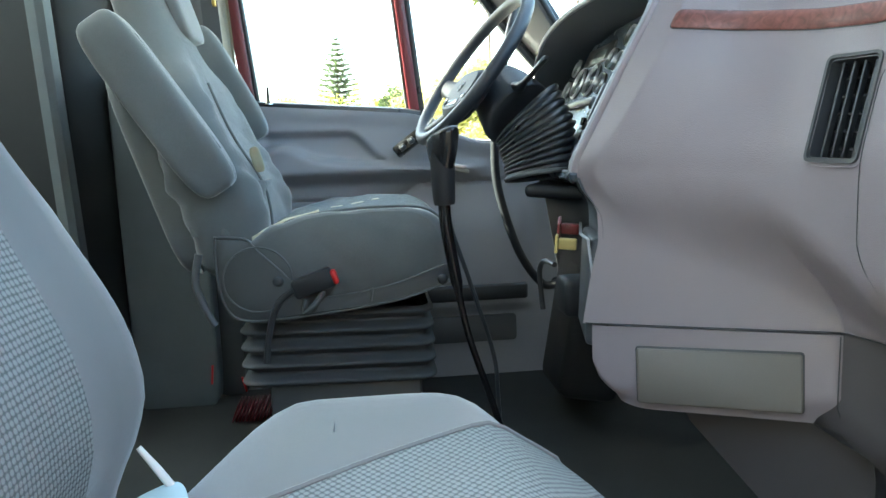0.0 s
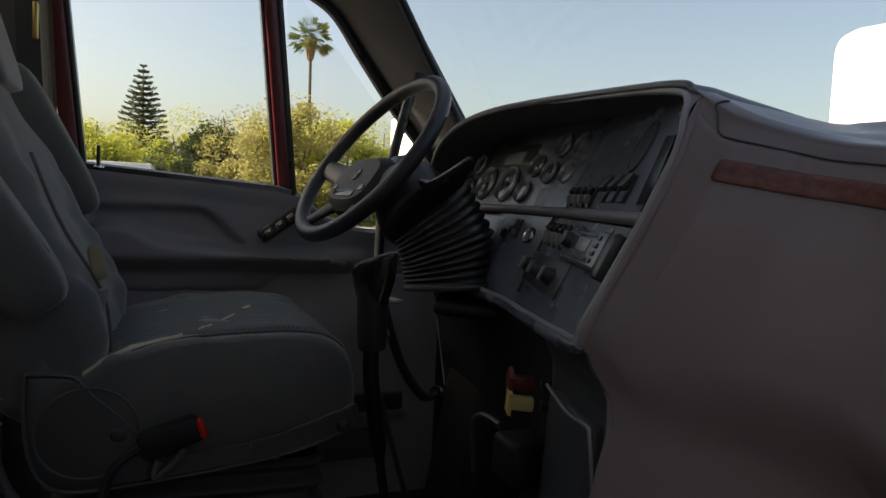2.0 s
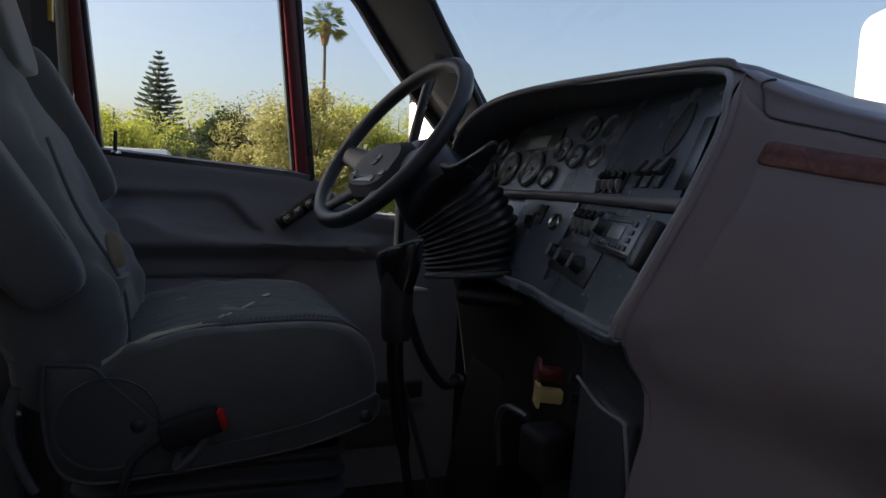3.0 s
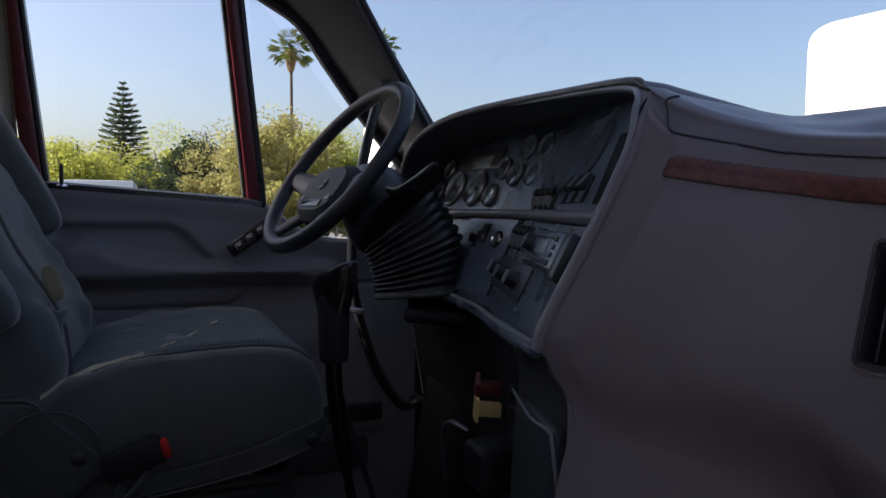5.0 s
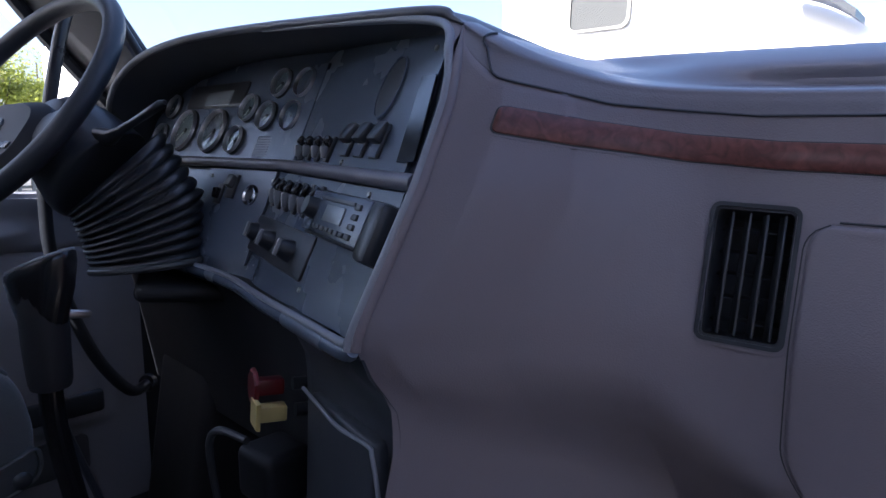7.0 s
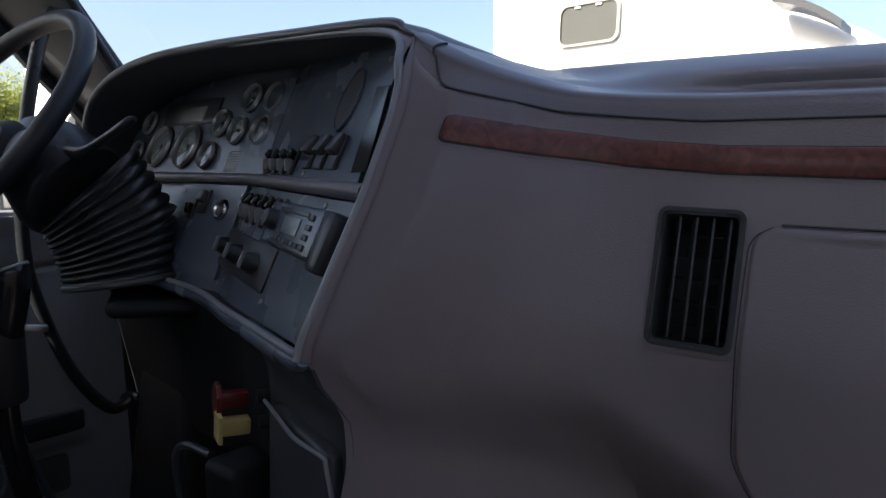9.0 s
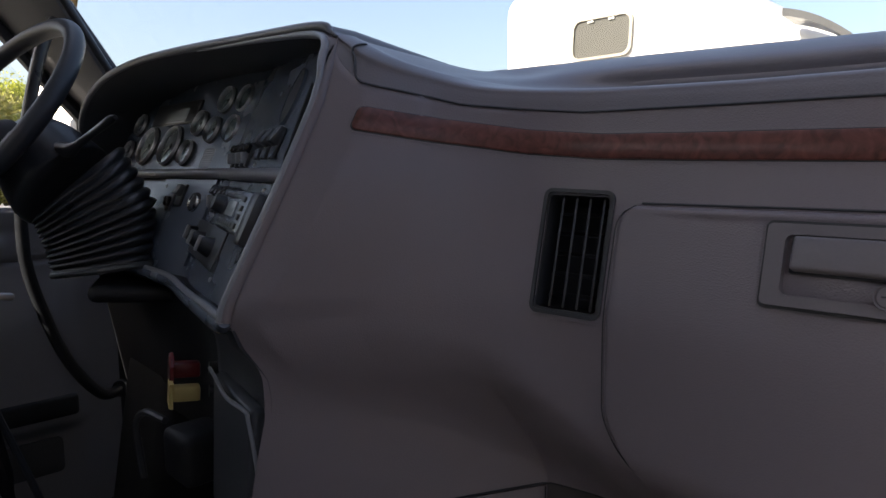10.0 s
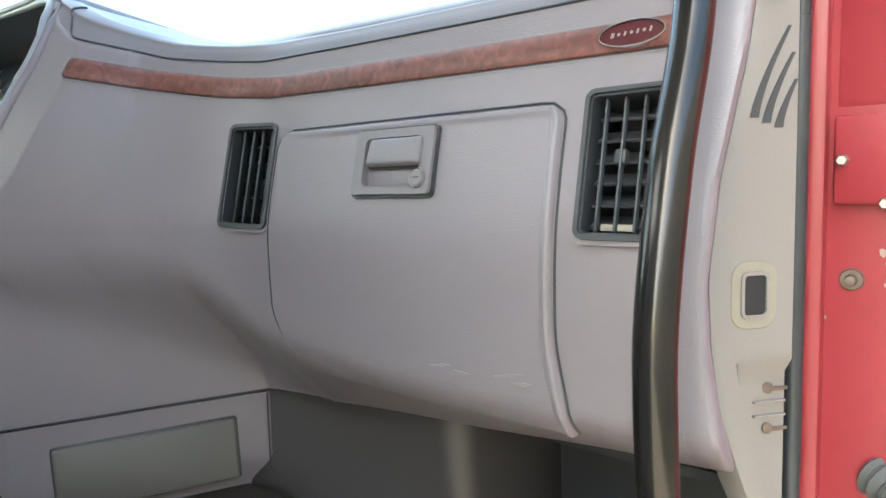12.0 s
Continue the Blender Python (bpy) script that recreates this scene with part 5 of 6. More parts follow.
# side pocket and small bin
POCKET_LIP = [(0.425, 1.125, 0.590), (0.410, 1.075, 0.587), (0.395, 1.026, 0.585), (0.3895, 0.976, 0.584), (0.3885, 0.969, 0.576), (0.394, 0.967, 0.53), (0.404, 0.967, 0.43)]
rows = []
for z in span(0.38, 0.672, 18):
    up_ = smoothstep(0.61, 0.672, z)
    rows.append([((0.402 + 0.226 * (y - 0.948) + 0.05 * (0.58 - z) * (z < 0.58)) * (1 - up_) + up_ * table(y, [p.y for p in bottom], [p.x + 0.004 for p in bottom]), y + 0.012 * up_, z) for y in span(0.946, 1.15, 14)])
part("side_cover", grid(rows, thick=(0.012, 0.004, 0)), POCKET, dash, "charcoal cover beside the pocket", smooth=60)
bm = rbox((0.022, 0.156, 0.158), pose(0.4165, 1.046, 0.506, 0, 3, -13), 0.008, 3)
bin_ = part("side_pocket", bm, POCKET, dash, "charcoal tilt-out pocket")
part("lip", tube(smooth_path(POCKET_LIP, 4), 0.0022, 8), BEZEL, bin_, "worn pale lip")
tb = part("cup_bin", rbox((0.070, 0.075, 0.07), pose(0.455, 1.235, 0.445), 0.012, 3), SHADE_BLACK, dash, "black cup bin")
part("hoop", tube(smooth_path([(0.40, 1.285, 0.41), (0.395, 1.288, 0.48), (0.400, 1.27, 0.505), (0.405, 1.215, 0.507)], 5), 0.005, 8), BLACK, tb)


# ---------------------------------------------------------------- steering wheel and column
WC = Vector((0.352, 1.792, 0.9165))
WN = Vector((math.cos(radians(36.6)) * math.cos(radians(190)), math.cos(radians(36.6)) * math.sin(radians(190)), math.sin(radians(36.6))))
WM = facing(WC, WN)
wheel = thing("steering_wheel", tuple(WC), "black four-spoke lorry steering wheel with a grained rim", "steering wheel")
R0 = 0.212
part("rim", tube([WM @ Vector((R0 * math.cos(a), R0 * math.sin(a), 0)) for a in span(0, 2 * math.pi, 65)[:-1]], 0.0165, 16, closed=True), WHEEL, wheel, smooth=80)
hubo = [(0.105 * math.copysign(abs(math.cos(a)) ** 0.7, math.cos(a)), 0.074 * math.copysign(abs(math.sin(a)) ** 0.6, math.sin(a))) for a in span(0, 2 * math.pi, 49)[:-1]]
pad = part("hub_pad", plate(hubo, 0.040, WM @ Matrix.Translation((0, -0.062, -0.042)), 0.018), HUB, wheel, "dark padded hub")
bd = part("badge", lathe([(0, 0.002), (0.012, 0.002), (0.0135, 0.0035), (0.015, 0.0035), (0.016, 0)], WM @ Matrix.Translation((0, -0.050, -0.0025)), 24), SHIELD, pad, "small round badge")
part("emblem", plate(rrect(0.018, 0.007, 0.003), 0.001, WM @ Matrix.Translation((0, -0.050, 0.0004)), 0.0003), mat("emblem_dark", (0.05, 0.01, 0.012), 0.4), bd)
for (x0, y0), (x1, y1), wid in (((-0.07, -0.045), (-0.211, -0.030), 0.028), ((0.07, -0.045), (0.211, -0.030), 0.028), ((-0.055, -0.105), (-0.088, -0.194), 0.020), ((0.055, -0.105), (0.088, -0.194), 0.020)):
    d_ = Vector((x1 - x0, y1 - y0, 0)).normalized()
    t_ = Vector((-d_.y, d_.x, 0))
    rows = []
    for k, z_, w_, th_ in ((0, -0.028, 1.3, 0.013), (0.3, -0.022, 1.1, 0.011), (0.6, -0.012, 0.95, 0.009), (0.85, -0.005, 0.9, 0.009), (1.0, 0.0, 1.0, 0.010)):
        mid = Vector((x0 + (x1 - x0) * k, y0 + (y1 - y0) * k, z_))
        rows.append([WM @ (mid + t_ * (wid * w_ * math.cos(q)) + Vector((0, 0, th_ * math.sin(q)))) for q in span(0, 2 * math.pi, 13)[:-1]])
    part("spoke", grid(rows, close_u=True), WHEEL, wheel, smooth=70)
part("horn_bar", rbox((0.10, 0.018, 0.010), WM @ Matrix.Translation((0, -0.100, -0.004)), 0.004), GLOSS, pad, "gloss black button strip")
for k in (-1, 1):
    part("button", rbox((0.026, 0.014, 0.010), WM @ Matrix.Translation((0.068 * k, -0.085, -0.004)), 0.004), GLOSS, pad)

column = thing("steering_column", (0.53, 1.775, 0.64), "black steering column with ribbed rubber boot and stalk", "steering column")
ax = -WN
p0 = WC + ax * 0.05
part("shroud", tube(smooth_path([tuple(p0), tuple(p0 + ax * 0.02), tuple(p0 + ax * 0.04), (0.436, 1.778, 0.838), (0.450, 1.756, 0.812), (0.458, 1.742, 0.796), (0.463, 1.733, 0.788)], 4), [0.044, 0.048, 0.052, 0.056, 0.060, 0.064, 0.067, 0.070, 0.073, 0.076, 0.079, 0.082, 0.084, 0.086, 0.088, 0.090, 0.091, 0.092, 0.093, 0.093, 0.092, 0.090, 0.086, 0.080, 0.070], 30), BLACK, column, "smooth black column shroud", smooth=60)
BOOT_K = [0, 0.5, 1]


def boot_ring(k, grow, n=48):
    """A section of the bent boot, k from its foot to the shroud: its folds rise towards the dash side."""
    near_ = Vector((0.449, 1.755, 0.636)).lerp(Vector((0.427, 1.762, 0.752)), k)
    far_ = Vector([table(k, BOOT_K, q) for q in ((0.518, 0.535, 0.510), (1.548, 1.562, 1.652), (0.664, 0.765, 0.856))])
    c, half = (near_ + far_) / 2, (far_ - near_) / 2
    half *= 1 + grow / half.length
    out = Vector((-0.78, -0.36, -0.52 * k)) * min(half.length, 0.074 + grow)
    return [c + half * math.cos(a) + out * math.sin(a) for a in span(0, 2 * math.pi, n + 1)[:-1]]


rows = []
for k in span(0, 1, 151):
    rows.append(boot_ring(k, 0.0085 * abs(math.sin(math.pi * 11 * k)) ** 0.7 - 0.005))
part("boot", grid(rows, close_u=True), RUBBER, column, "ribbed black rubber boot", smooth=75)
part("boot_ring", tube(boot_ring(-0.02, 0.002), 0.006, 8, closed=True), SHIELD, column, "worn grey foot ring of the boot")
part("stalk", tube([p0 + ax * 0.05 + Vector((0, -0.05, 0.01)), (0.446, 1.655, 0.858), (0.452, 1.636, 0.867), (0.463, 1.585, 0.886), (0.474, 1.535, 0.905), (0.477, 1.525, 0.908)], [0.014, 0.013, 0.0075, 0.0065, 0.0075, 0.004], 12), BLACK, column, "black turn-signal stalk")
# covers below the boot: their shade is painted as near-black
part("base_cover", rbox((0.17, 0.24, 0.030), pose(0.560, 1.655, 0.612, 0, 4, -25), 0.013, 3), SHADE_BLACK, column)
part("column_cover", rbox((0.16, 0.22, 0.55), pose(0.66, 1.78, 0.33, 0, 10, 0), 0.03, 3), SHADE_BLACK, column)
for y, z in ((1.62, 0.14), (1.86, 0.16)):
    pd = thing("pedal", (0.80, y, 0.0), "black rubber floor pedal", "pedal")
    part("pad", rbox((0.02, 0.075, 0.10), pose(0.76, y, z, 0, -25, 0), 0.006), RUBBER, pd)
    part("arm", tube([(0.77, y, z), (0.86, y, z - 0.04), (0.95, y, 0.01)], 0.008, 8), BLACK, pd)

# ---------------------------------------------------------------- gear lever
gear = thing("gear_lever", (0.36, 1.26, 0.0), "tall black gear lever with a grip and air hose", "gear lever")
part("stick", tube(smooth_path([(0.212, 1.234, 0.64), (0.215, 1.240, 0.58), (0.228, 1.247, 0.50), (0.250, 1.25, 0.38), (0.293, 1.252, 0.24), (0.343, 1.258, 0.06), (0.36, 1.26, 0.0)], 5), [0.011] * 12 + [0.0065] * 19, 12), GLOSS, gear)
g = part("grip", tube(smooth_path([(0.213, 1.234, 0.622), (0.212, 1.233, 0.655), (0.212, 1.233, 0.690), (0.212, 1.233, 0.722)], 4), [0.0180, 0.0195, 0.0200, 0.0204, 0.0207, 0.0210, 0.0212, 0.0214, 0.0216, 0.0218, 0.0219, 0.0219, 0.0218], 22), SHADE_BLACK, gear, "black cylindrical grip")
KU, KV = Vector((0.57, -0.82, 0.0)), Vector((0.82, 0.57, 0.0))


def knob_ring(k, wu, wv, n=28):
    """A section of the range knob, k from its foot to its slanting top."""
    c = Vector((0.212, 1.233, 0.676)).lerp(Vector((0.213, 1.232, 0.744)), k)
    return [c + KU * (wu * math.cos(a)) + KV * (wv * math.sin(a)) + Vector((0, 0, 0.39 * k * wu * math.cos(a))) for a in span(0, 2 * math.pi, n + 1)[:-1]]


bm = grid([knob_ring(k, u, v) for k, u, v in ((0, 0.019, 0.018), (0.25, 0.024, 0.020), (0.55, 0.031, 0.022), (0.85, 0.035, 0.0235), (0.96, 0.0345, 0.023), (1.0, 0.032, 0.0205), (1.0, 0.027, 0.016), (0.975, 0.024, 0.013))], close_u=True)
bm.faces.new(list(bm.verts)[-28:])
kb = part("knob", bm, GLOSS, gear, "black range knob with a slanting top", smooth=60)
part("cap_ring", tube(knob_ring(1.0, 0.0325, 0.021), 0.0014, 6, closed=True), LEVER, kb, "pale rim of the slanting top")
part("cap_ring", tube(knob_ring(0.99, 0.0245, 0.0135), 0.0010, 6, closed=True), LEVER, kb)
part("range_lever", rbox((0.030, 0.010, 0.008), pose(0.240, 1.235, 0.688, 0, 10, 0), 0.003), STEEL, gear, "small metal splitter lever")
part("air_hose", tube(smooth_path([(0.220, 1.245, 0.62), (0.228, 1.26, 0.57), (0.262, 1.27, 0.463), (0.300, 1.27, 0.33), (0.307, 1.27, 0.23), (0.32, 1.27, 0.0)], 6), 0.0042, 8), RUBBER, gear)
part("boot", lathe([(0.10, 0.0), (0.095, 0.02), (0.06, 0.05), (0.035, 0.07), (0.02, 0.075)], pose(0.345, 1.26, 0.0), 22), RUBBER, gear, "black floor boot")

# ---------------------------------------------------------------- driver's seat
seat = thing("driver_seat", (0.0, 1.68, 0.0), "grey velour air-suspended driver's seat with folded armrests", "seat")
SY = 1.68


CUSH = [(-0.20, 0.535), (-0.153, 0.557), (-0.096, 0.583), (-0.014, 0.601), (0.07, 0.607), (0.148, 0.607), (0.199, 0.598), (0.23, 0.571), (0.243, 0.528), (0.246, 0.49), (0.235, 0.457), (0.19, 0.438), (0.10, 0.428), (-0.05, 0.412), (-0.20, 0.412)]
ring = smooth_path([(x, 0, z) for x, z in CUSH + CUSH[:1]], 6)[:-1]
rows = []
for s_ in span(-1, 1, 41):
    a = abs(s_)
    y = 0.252 * math.copysign(math.sin(a * math.pi / 2) ** 0.75, s_)
    k = (1 - smoothstep(0.62, 1.0, a) ** 2 * 0.11)
    row = []
    for p in ring:
        x, z = 0.03 + (p.x - 0.03) * k, 0.51 + (p.z - 0.51) * k
        n_ = 0.009 * noise.noise((x * 7, y * 16, z * 9)) + 0.0075 * noise.noise((x * 16 + z * 26, y * 9, 4.2))
        row.append((x, SY + y + 0.6 * n_ + 0.008 * math.copysign(1, s_) * smoothstep(0.6, 0.9, a) * math.sin((z - 0.41) * 16), z + n_ - 0.010 * (1 - a) * (1 if z > 0.55 else 0)))
    rows.append(row)
bm = grid(rows, close_u=True)
bm.faces.new(list(bm.verts)[:len(ring)])
bm.faces.new(list(bm.verts)[-len(ring):])
part("cushion", bm, VELOUR_D, seat, "dark grey velour cushion with creases", smooth=80)
part("piping", tube([(x, SY - 0.226, z - 0.001) for x, z in [(p.x, p.z) for p in ring[3:42]]], 0.0028, 8), VELOUR, seat, "piped cushion seam")


def insert_rows(n=30):
    rows_ = []
    for i in range(n):
        x = -0.17 + 0.40 * i / (n - 1)
        zc = table(x, [-0.2, -0.153, -0.096, -0.014, 0.07, 0.148, 0.199, 0.232], [0.535, 0.557, 0.583, 0.601, 0.607, 0.607, 0.598, 0.575])
        rows_.append([(x, SY + y, zc - 0.004 + 0.004 * abs(math.sin(math.pi * y / 0.036)) ** 0.6 + 0.004 * noise.noise((x * 12, y * 20, 0.4)) + 0.003 * noise.noise((x * 34, y * 16, 2.2))) for y in span(-0.18, 0.18, 61)])
    return grid(rows_, thick=(0, 0, -0.02))


part("insert", insert_rows(), RIBBED, seat, "ribbed grey cloth insert", smooth=80)
# side shield
pts = smooth_path([(-0.228, 0, 0.562), (-0.230, 0, 0.50), (-0.218, 0, 0.425), (-0.180, 0, 0.391), (-0.077, 0, 0.392), (0.111, 0, 0.413), (0.215, 0, 0.442), (0.241, 0, 0.460), (0.240, 0, 0.488), (0.215, 0, 0.480), (0.111, 0, 0.446), (-0.02, 0, 0.428), (-0.068, 0, 0.438), (-0.081, 0, 0.459), (-0.106, 0, 0.489), (-0.147, 0, 0.530), (-0.171, 0, 0.556), (-0.228, 0, 0.562)], 5)[:-1]
for yy, nrm in ((SY - 0.245, -1), (SY + 0.245, 1)):
    m_ = facing((0, yy, 0), (0, nrm, 0))
    outl = [(p.x * (1 if nrm < 0 else -1), p.z) for p in pts]
    if nrm > 0:
        outl = outl[::-1]
    sh = part("side_shield", plate(outl, 0.022, m_, 0.006), SHIELD, seat, "grey plastic side shield", smooth=50)
    if nrm < 0:
        part("edge_bead", tube([(p.x, yy - 0.020, p.z) for p in pts], 0.0028, 8, closed=True), SHIELD, sh)
        for x in (0.075, -0.035):
            part("rib", rbox((0.005, 0.006, 0.030), pose(x, yy - 0.022, 0.418 + 0.1 * (x + 0.04), 0, 12, 0), 0.002), SHIELD, sh)
        part("contour_bead", tube([(0.068 * math.cos(a) - 0.150, yy - 0.0215, 0.473 + 0.066 * math.sin(a)) for a in span(0, 2 * math.pi, 33)[:-1]], 0.0022, 6, closed=True), SHIELD, sh)
        for x, z in ((-0.110, 0.468), (0.222, 0.455)):
            part("bolt", lathe([(0, 0.004), (0.007, 0.004), (0.010, 0.002), (0.011, 0)], facing((x, yy - 0.022, z), (0, -1, 0)), 16), BLACK, sh)
        part("recline_lever", tube(smooth_path([(-0.262, yy - 0.015, 0.53), (-0.272, yy - 0.018, 0.47), (-0.252, yy - 0.022, 0.41), (-0.238, yy - 0.024, 0.385)], 5), [0.008] * 10 + [0.007] * 6, 10), SHIELD, sh)
        part("pivot", lathe([(0, 0.006), (0.006, 0.005), (0.007, 0)], facing((-0.262, yy - 0.01, 0.495), (0, -1, 0)), 16), CHROME, sh)
# bellows and pedestal
rows = []
for i, k in enumerate(span(0, 1, 61)):
    z = 0.395 - 0.165 * k
    o = 0.010 * math.sin(2 * math.pi * 4.5 * k) - 0.004
    w, d = 0.200 + o + 0.004 * k, 0.225 + o
    rows.append([(0.0 + a * 2 * w, SY + b * 2 * d, z - 0.03 * (a) * 0.3) for a, b in rrect(1.0, 1.0, 0.08, 4)])
part("bellows", grid(rows, close_u=True), BELLOWS, seat, "ribbed dark rubber suspension bellows", smooth=70)
part("pedestal", rbox((0.33, 0.40, 0.24), pose(0.01, SY, 0.12), 0.012), SHIELD, seat, "dark grey steel pedestal")
for x, z in ((-0.13, 0.06), (-0.13, 0.025), (-0.02, 0.045)):
    part("bolt", lathe([(0, 0.004), (0.007, 0.004), (0.009, 0)], facing((x, SY - 0.20, z), (0, -1, 0)), 12), BLACK, seat)
part("floor_rail", rbox((0.42, 0.03, 0.02), pose(0.0, SY - 0.17, 0.01), 0.004), STEEL, seat)


# backrest: built upright then leaned back
def back_front(h):
    return 0.030 * math.exp(-((h - 0.14) / 0.10) ** 2) - 0.01 * smoothstep(0.3, 0.6, h)


BM_ = pose(-0.155, SY, 0.50, 0, -17, 0)
rows = []
for h in span(-0.02, 0.74, 60):
    half = table(h, [-0.02, 0.02, 0.10, 0.28, 0.38, 0.46, 0.52, 0.66, 0.72, 0.74], [0.20, 0.235, 0.25, 0.245, 0.215, 0.165, 0.150, 0.140, 0.105, 0.05])
    th = table(h, [-0.02, 0.05, 0.3, 0.5, 0.68, 0.74], [0.055, 0.075, 0.07, 0.06, 0.055, 0.025])
    row = []
    for a in span(0, 2 * math.pi, 57)[:-1]:
        c, s_ = math.cos(a), math.sin(a)
        yy = half * math.copysign(abs(c) ** 0.55, c)
        xx = th * math.copysign(abs(s_) ** 0.6, s_)
        if xx > 0:
            xx += back_front(h) + 0.022 * smoothstep(0.5, 0.9, abs(yy) / half) * (1 - smoothstep(0.38, 0.48, h))
        fold = 0.009 * noise.noise((yy * 9, h * 7, 2.0)) + 0.009 * noise.noise((yy * 12 + h * 20, h * 16, 5.0)) * (1 - smoothstep(0.25, 0.5, h))
        row.append(BM_ @ Vector((xx - 0.055 + fold, yy + 0.5 * fold, h)))
    rows.append(row)
bm = grid(rows, close_u=True)
part("backrest", bm, VELOUR, seat, "grey velour backrest with built-in headrest", smooth=80)
rows = []
for v_ in span(0, 1, 16):
    row = []
    for u in span(0, 1, 20):
        x = -0.278 + 0.118 * u + 0.028 * u * v_ - 0.03 * (1 - u) * v_
        z = 0.563 - 0.015 * u + (0.105 + 0.015 * u) * v_
        row.append((x, 1.440 + 0.005 * math.sin(u * 7 + v_ * 5) * (1 - 0.6 * v_) - 0.004 * math.sin(u * 15 - v_ * 3) + 0.03 * smoothstep(0.9, 1.0, u) * (u - 0.9) * 10 + 0.045 * v_ * v_, z))
    rows.append(row)
part("back_skirt", grid(rows, thick=(0, 0.06, 0)), VELOUR, seat, "loose grey cloth skirt of the cover", smooth=60)
part("back_base", pillow((0.12, 0.44, 0.16), pose(-0.215, SY, 0.565, 0, -12, 0), 0.3, 10), VELOUR_D, seat)
part("headrest_face", pillow((0.03, 0.17, 0.20), BM_ @ Matrix.Translation((0.004, 0, 0.60)), 0.35, 8), BOLSTER, seat, "pale worn headrest face")
# sunlit band along the cushion edge, built as a tapering pale strip
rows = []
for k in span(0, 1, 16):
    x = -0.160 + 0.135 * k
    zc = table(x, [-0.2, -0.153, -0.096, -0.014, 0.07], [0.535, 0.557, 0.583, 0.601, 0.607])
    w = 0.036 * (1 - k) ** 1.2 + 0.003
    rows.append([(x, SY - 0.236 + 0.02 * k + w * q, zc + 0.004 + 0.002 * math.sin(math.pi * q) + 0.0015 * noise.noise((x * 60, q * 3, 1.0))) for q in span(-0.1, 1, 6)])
part("sun_patch", grid(rows, thick=(0, 0, -0.02)), SUN_PALE, seat, "sunlit band painted pale along the cushion seam", smooth=70)
# sliver of sun on the bolster, put into the colour of this pad
part("sun_patch", pillow((0.022, 0.010, 0.054), pose(-0.146, 1.487, 0.712, 0, -14, 0), 0.6, 8), SUN_YELLOW, seat, "sunlit sliver painted yellow on the bolster")
# thin sun streaks on the cushion, painted as pale flat slivers
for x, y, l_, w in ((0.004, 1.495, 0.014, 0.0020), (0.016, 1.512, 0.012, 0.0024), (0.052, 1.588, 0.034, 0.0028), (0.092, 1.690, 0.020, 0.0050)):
    part("sun_streak", plate([(l_ * math.cos(a), w * math.sin(a)) for a in span(0, 2 * math.pi, 13)[:-1]], 0.0016, pose(x, y, 0.6065, 0, 0, 66), 0.0006), SUN_PALE, seat, "pale painted sun streak on the cushion")
part("seam", tube([BM_ @ Vector((0.030 + back_front(h), -0.16, h)) for h in span(0.03, 0.38, 12)], 0.003, 6), VELOUR_D, seat)
part("back_shell", pillow((0.10, 0.44, 0.46), pose(-0.335, SY, 0.70, 0, -17, 0), 0.3, 10), VELOUR_D, seat, "dark back cover")
# armrests folded up
for yy, lo, hi in ((SY - 0.285, Vector((-0.222, 0, 0.690)), Vector((-0.385, 0, 0.945))), (SY + 0.275, Vector((-0.235, 0, 0.80)), Vector((-0.345, 0, 1.015)))):
    d = (hi - lo)
    L = d.length
    ang = math.degrees(math.atan2(d.x, d.z))
    mid = (lo + hi) / 2
    arm = part("armrest", pillow((0.098, 0.075, L + 0.085), pose(mid.x, yy, mid.z, 0, ang, 0), 0.42, 14), VELOUR, seat, "grey padded armrest folded up", smooth=80)
    part("piping", tube([pose(mid.x, yy, mid.z, 0, ang, 0) @ Vector((0.047, -0.012, h)) for h in span(-L * 0.42, L * 0.42, 8)], 0.002, 6), VELOUR_D, arm)
# buckle on its stalk
buckle = part("buckle", rbox((0.085, 0.028, 0.042), pose(-0.040, 1.405, 0.462, 0, -18, 0), 0.008), SHADE_BLACK, seat, "black seat belt buckle")
part("button", rbox((0.012, 0.020, 0.030), pose(0.003, 1.400, 0.474, 0, -18, 0), 0.005), REDPL, buckle, "red release button")
part("stalk", tube(smooth_path([(-0.075, 1.407, 0.452), (-0.115, 1.41, 0.42), (-0.135, 1.412, 0.36), (-0.145, 1.415, 0.30)], 5), 0.007, 8), BLACK, buckle)
part("tongue_loop", tube(smooth_path([(-0.02, 1.40, 0.445), (-0.035, 1.397, 0.425), (-0.06, 1.397, 0.405), (-0.055, 1.40, 0.43)], 4), 0.006, 8), SHIELD, buckle)
belt = thing("seat_belt", (-0.33, 2.02, 0.9), "dark seat belt hanging on the tan door post", "seat belt")
part("webbing", grid([[(-0.335 - 0.05 * (z - 0.86) + k, 2.005, z) for k in (0, 0.022, 0.044)] for z in span(0.70, 1.55, 8)], thick=(0, 0.003, 0)), BLACK, belt)
part("guide", rbox((0.010, 0.02, 0.075), pose(-0.312, 2.0, 1.16), 0.003), mat("brass_guide", (0.55, 0.40, 0.12), 0.35, metal=0.9), belt, "brass coloured belt guide")
part("red_tag", rbox((0.004, 0.006, 0.042), pose(-0.276, 1.50, 0.256, 0, 6, 0), 0.001), REDPL, belt, "red tag")
part("red_tag", rbox((0.004, 0.006, 0.034), pose(-0.210, 1.50, 0.230, 0, -14, 0), 0.001), REDPL, belt, "red tag")
grille = thing("floor_grille", (-0.265, 1.89, 0.0), "dark floor grille with red slats", "grille")
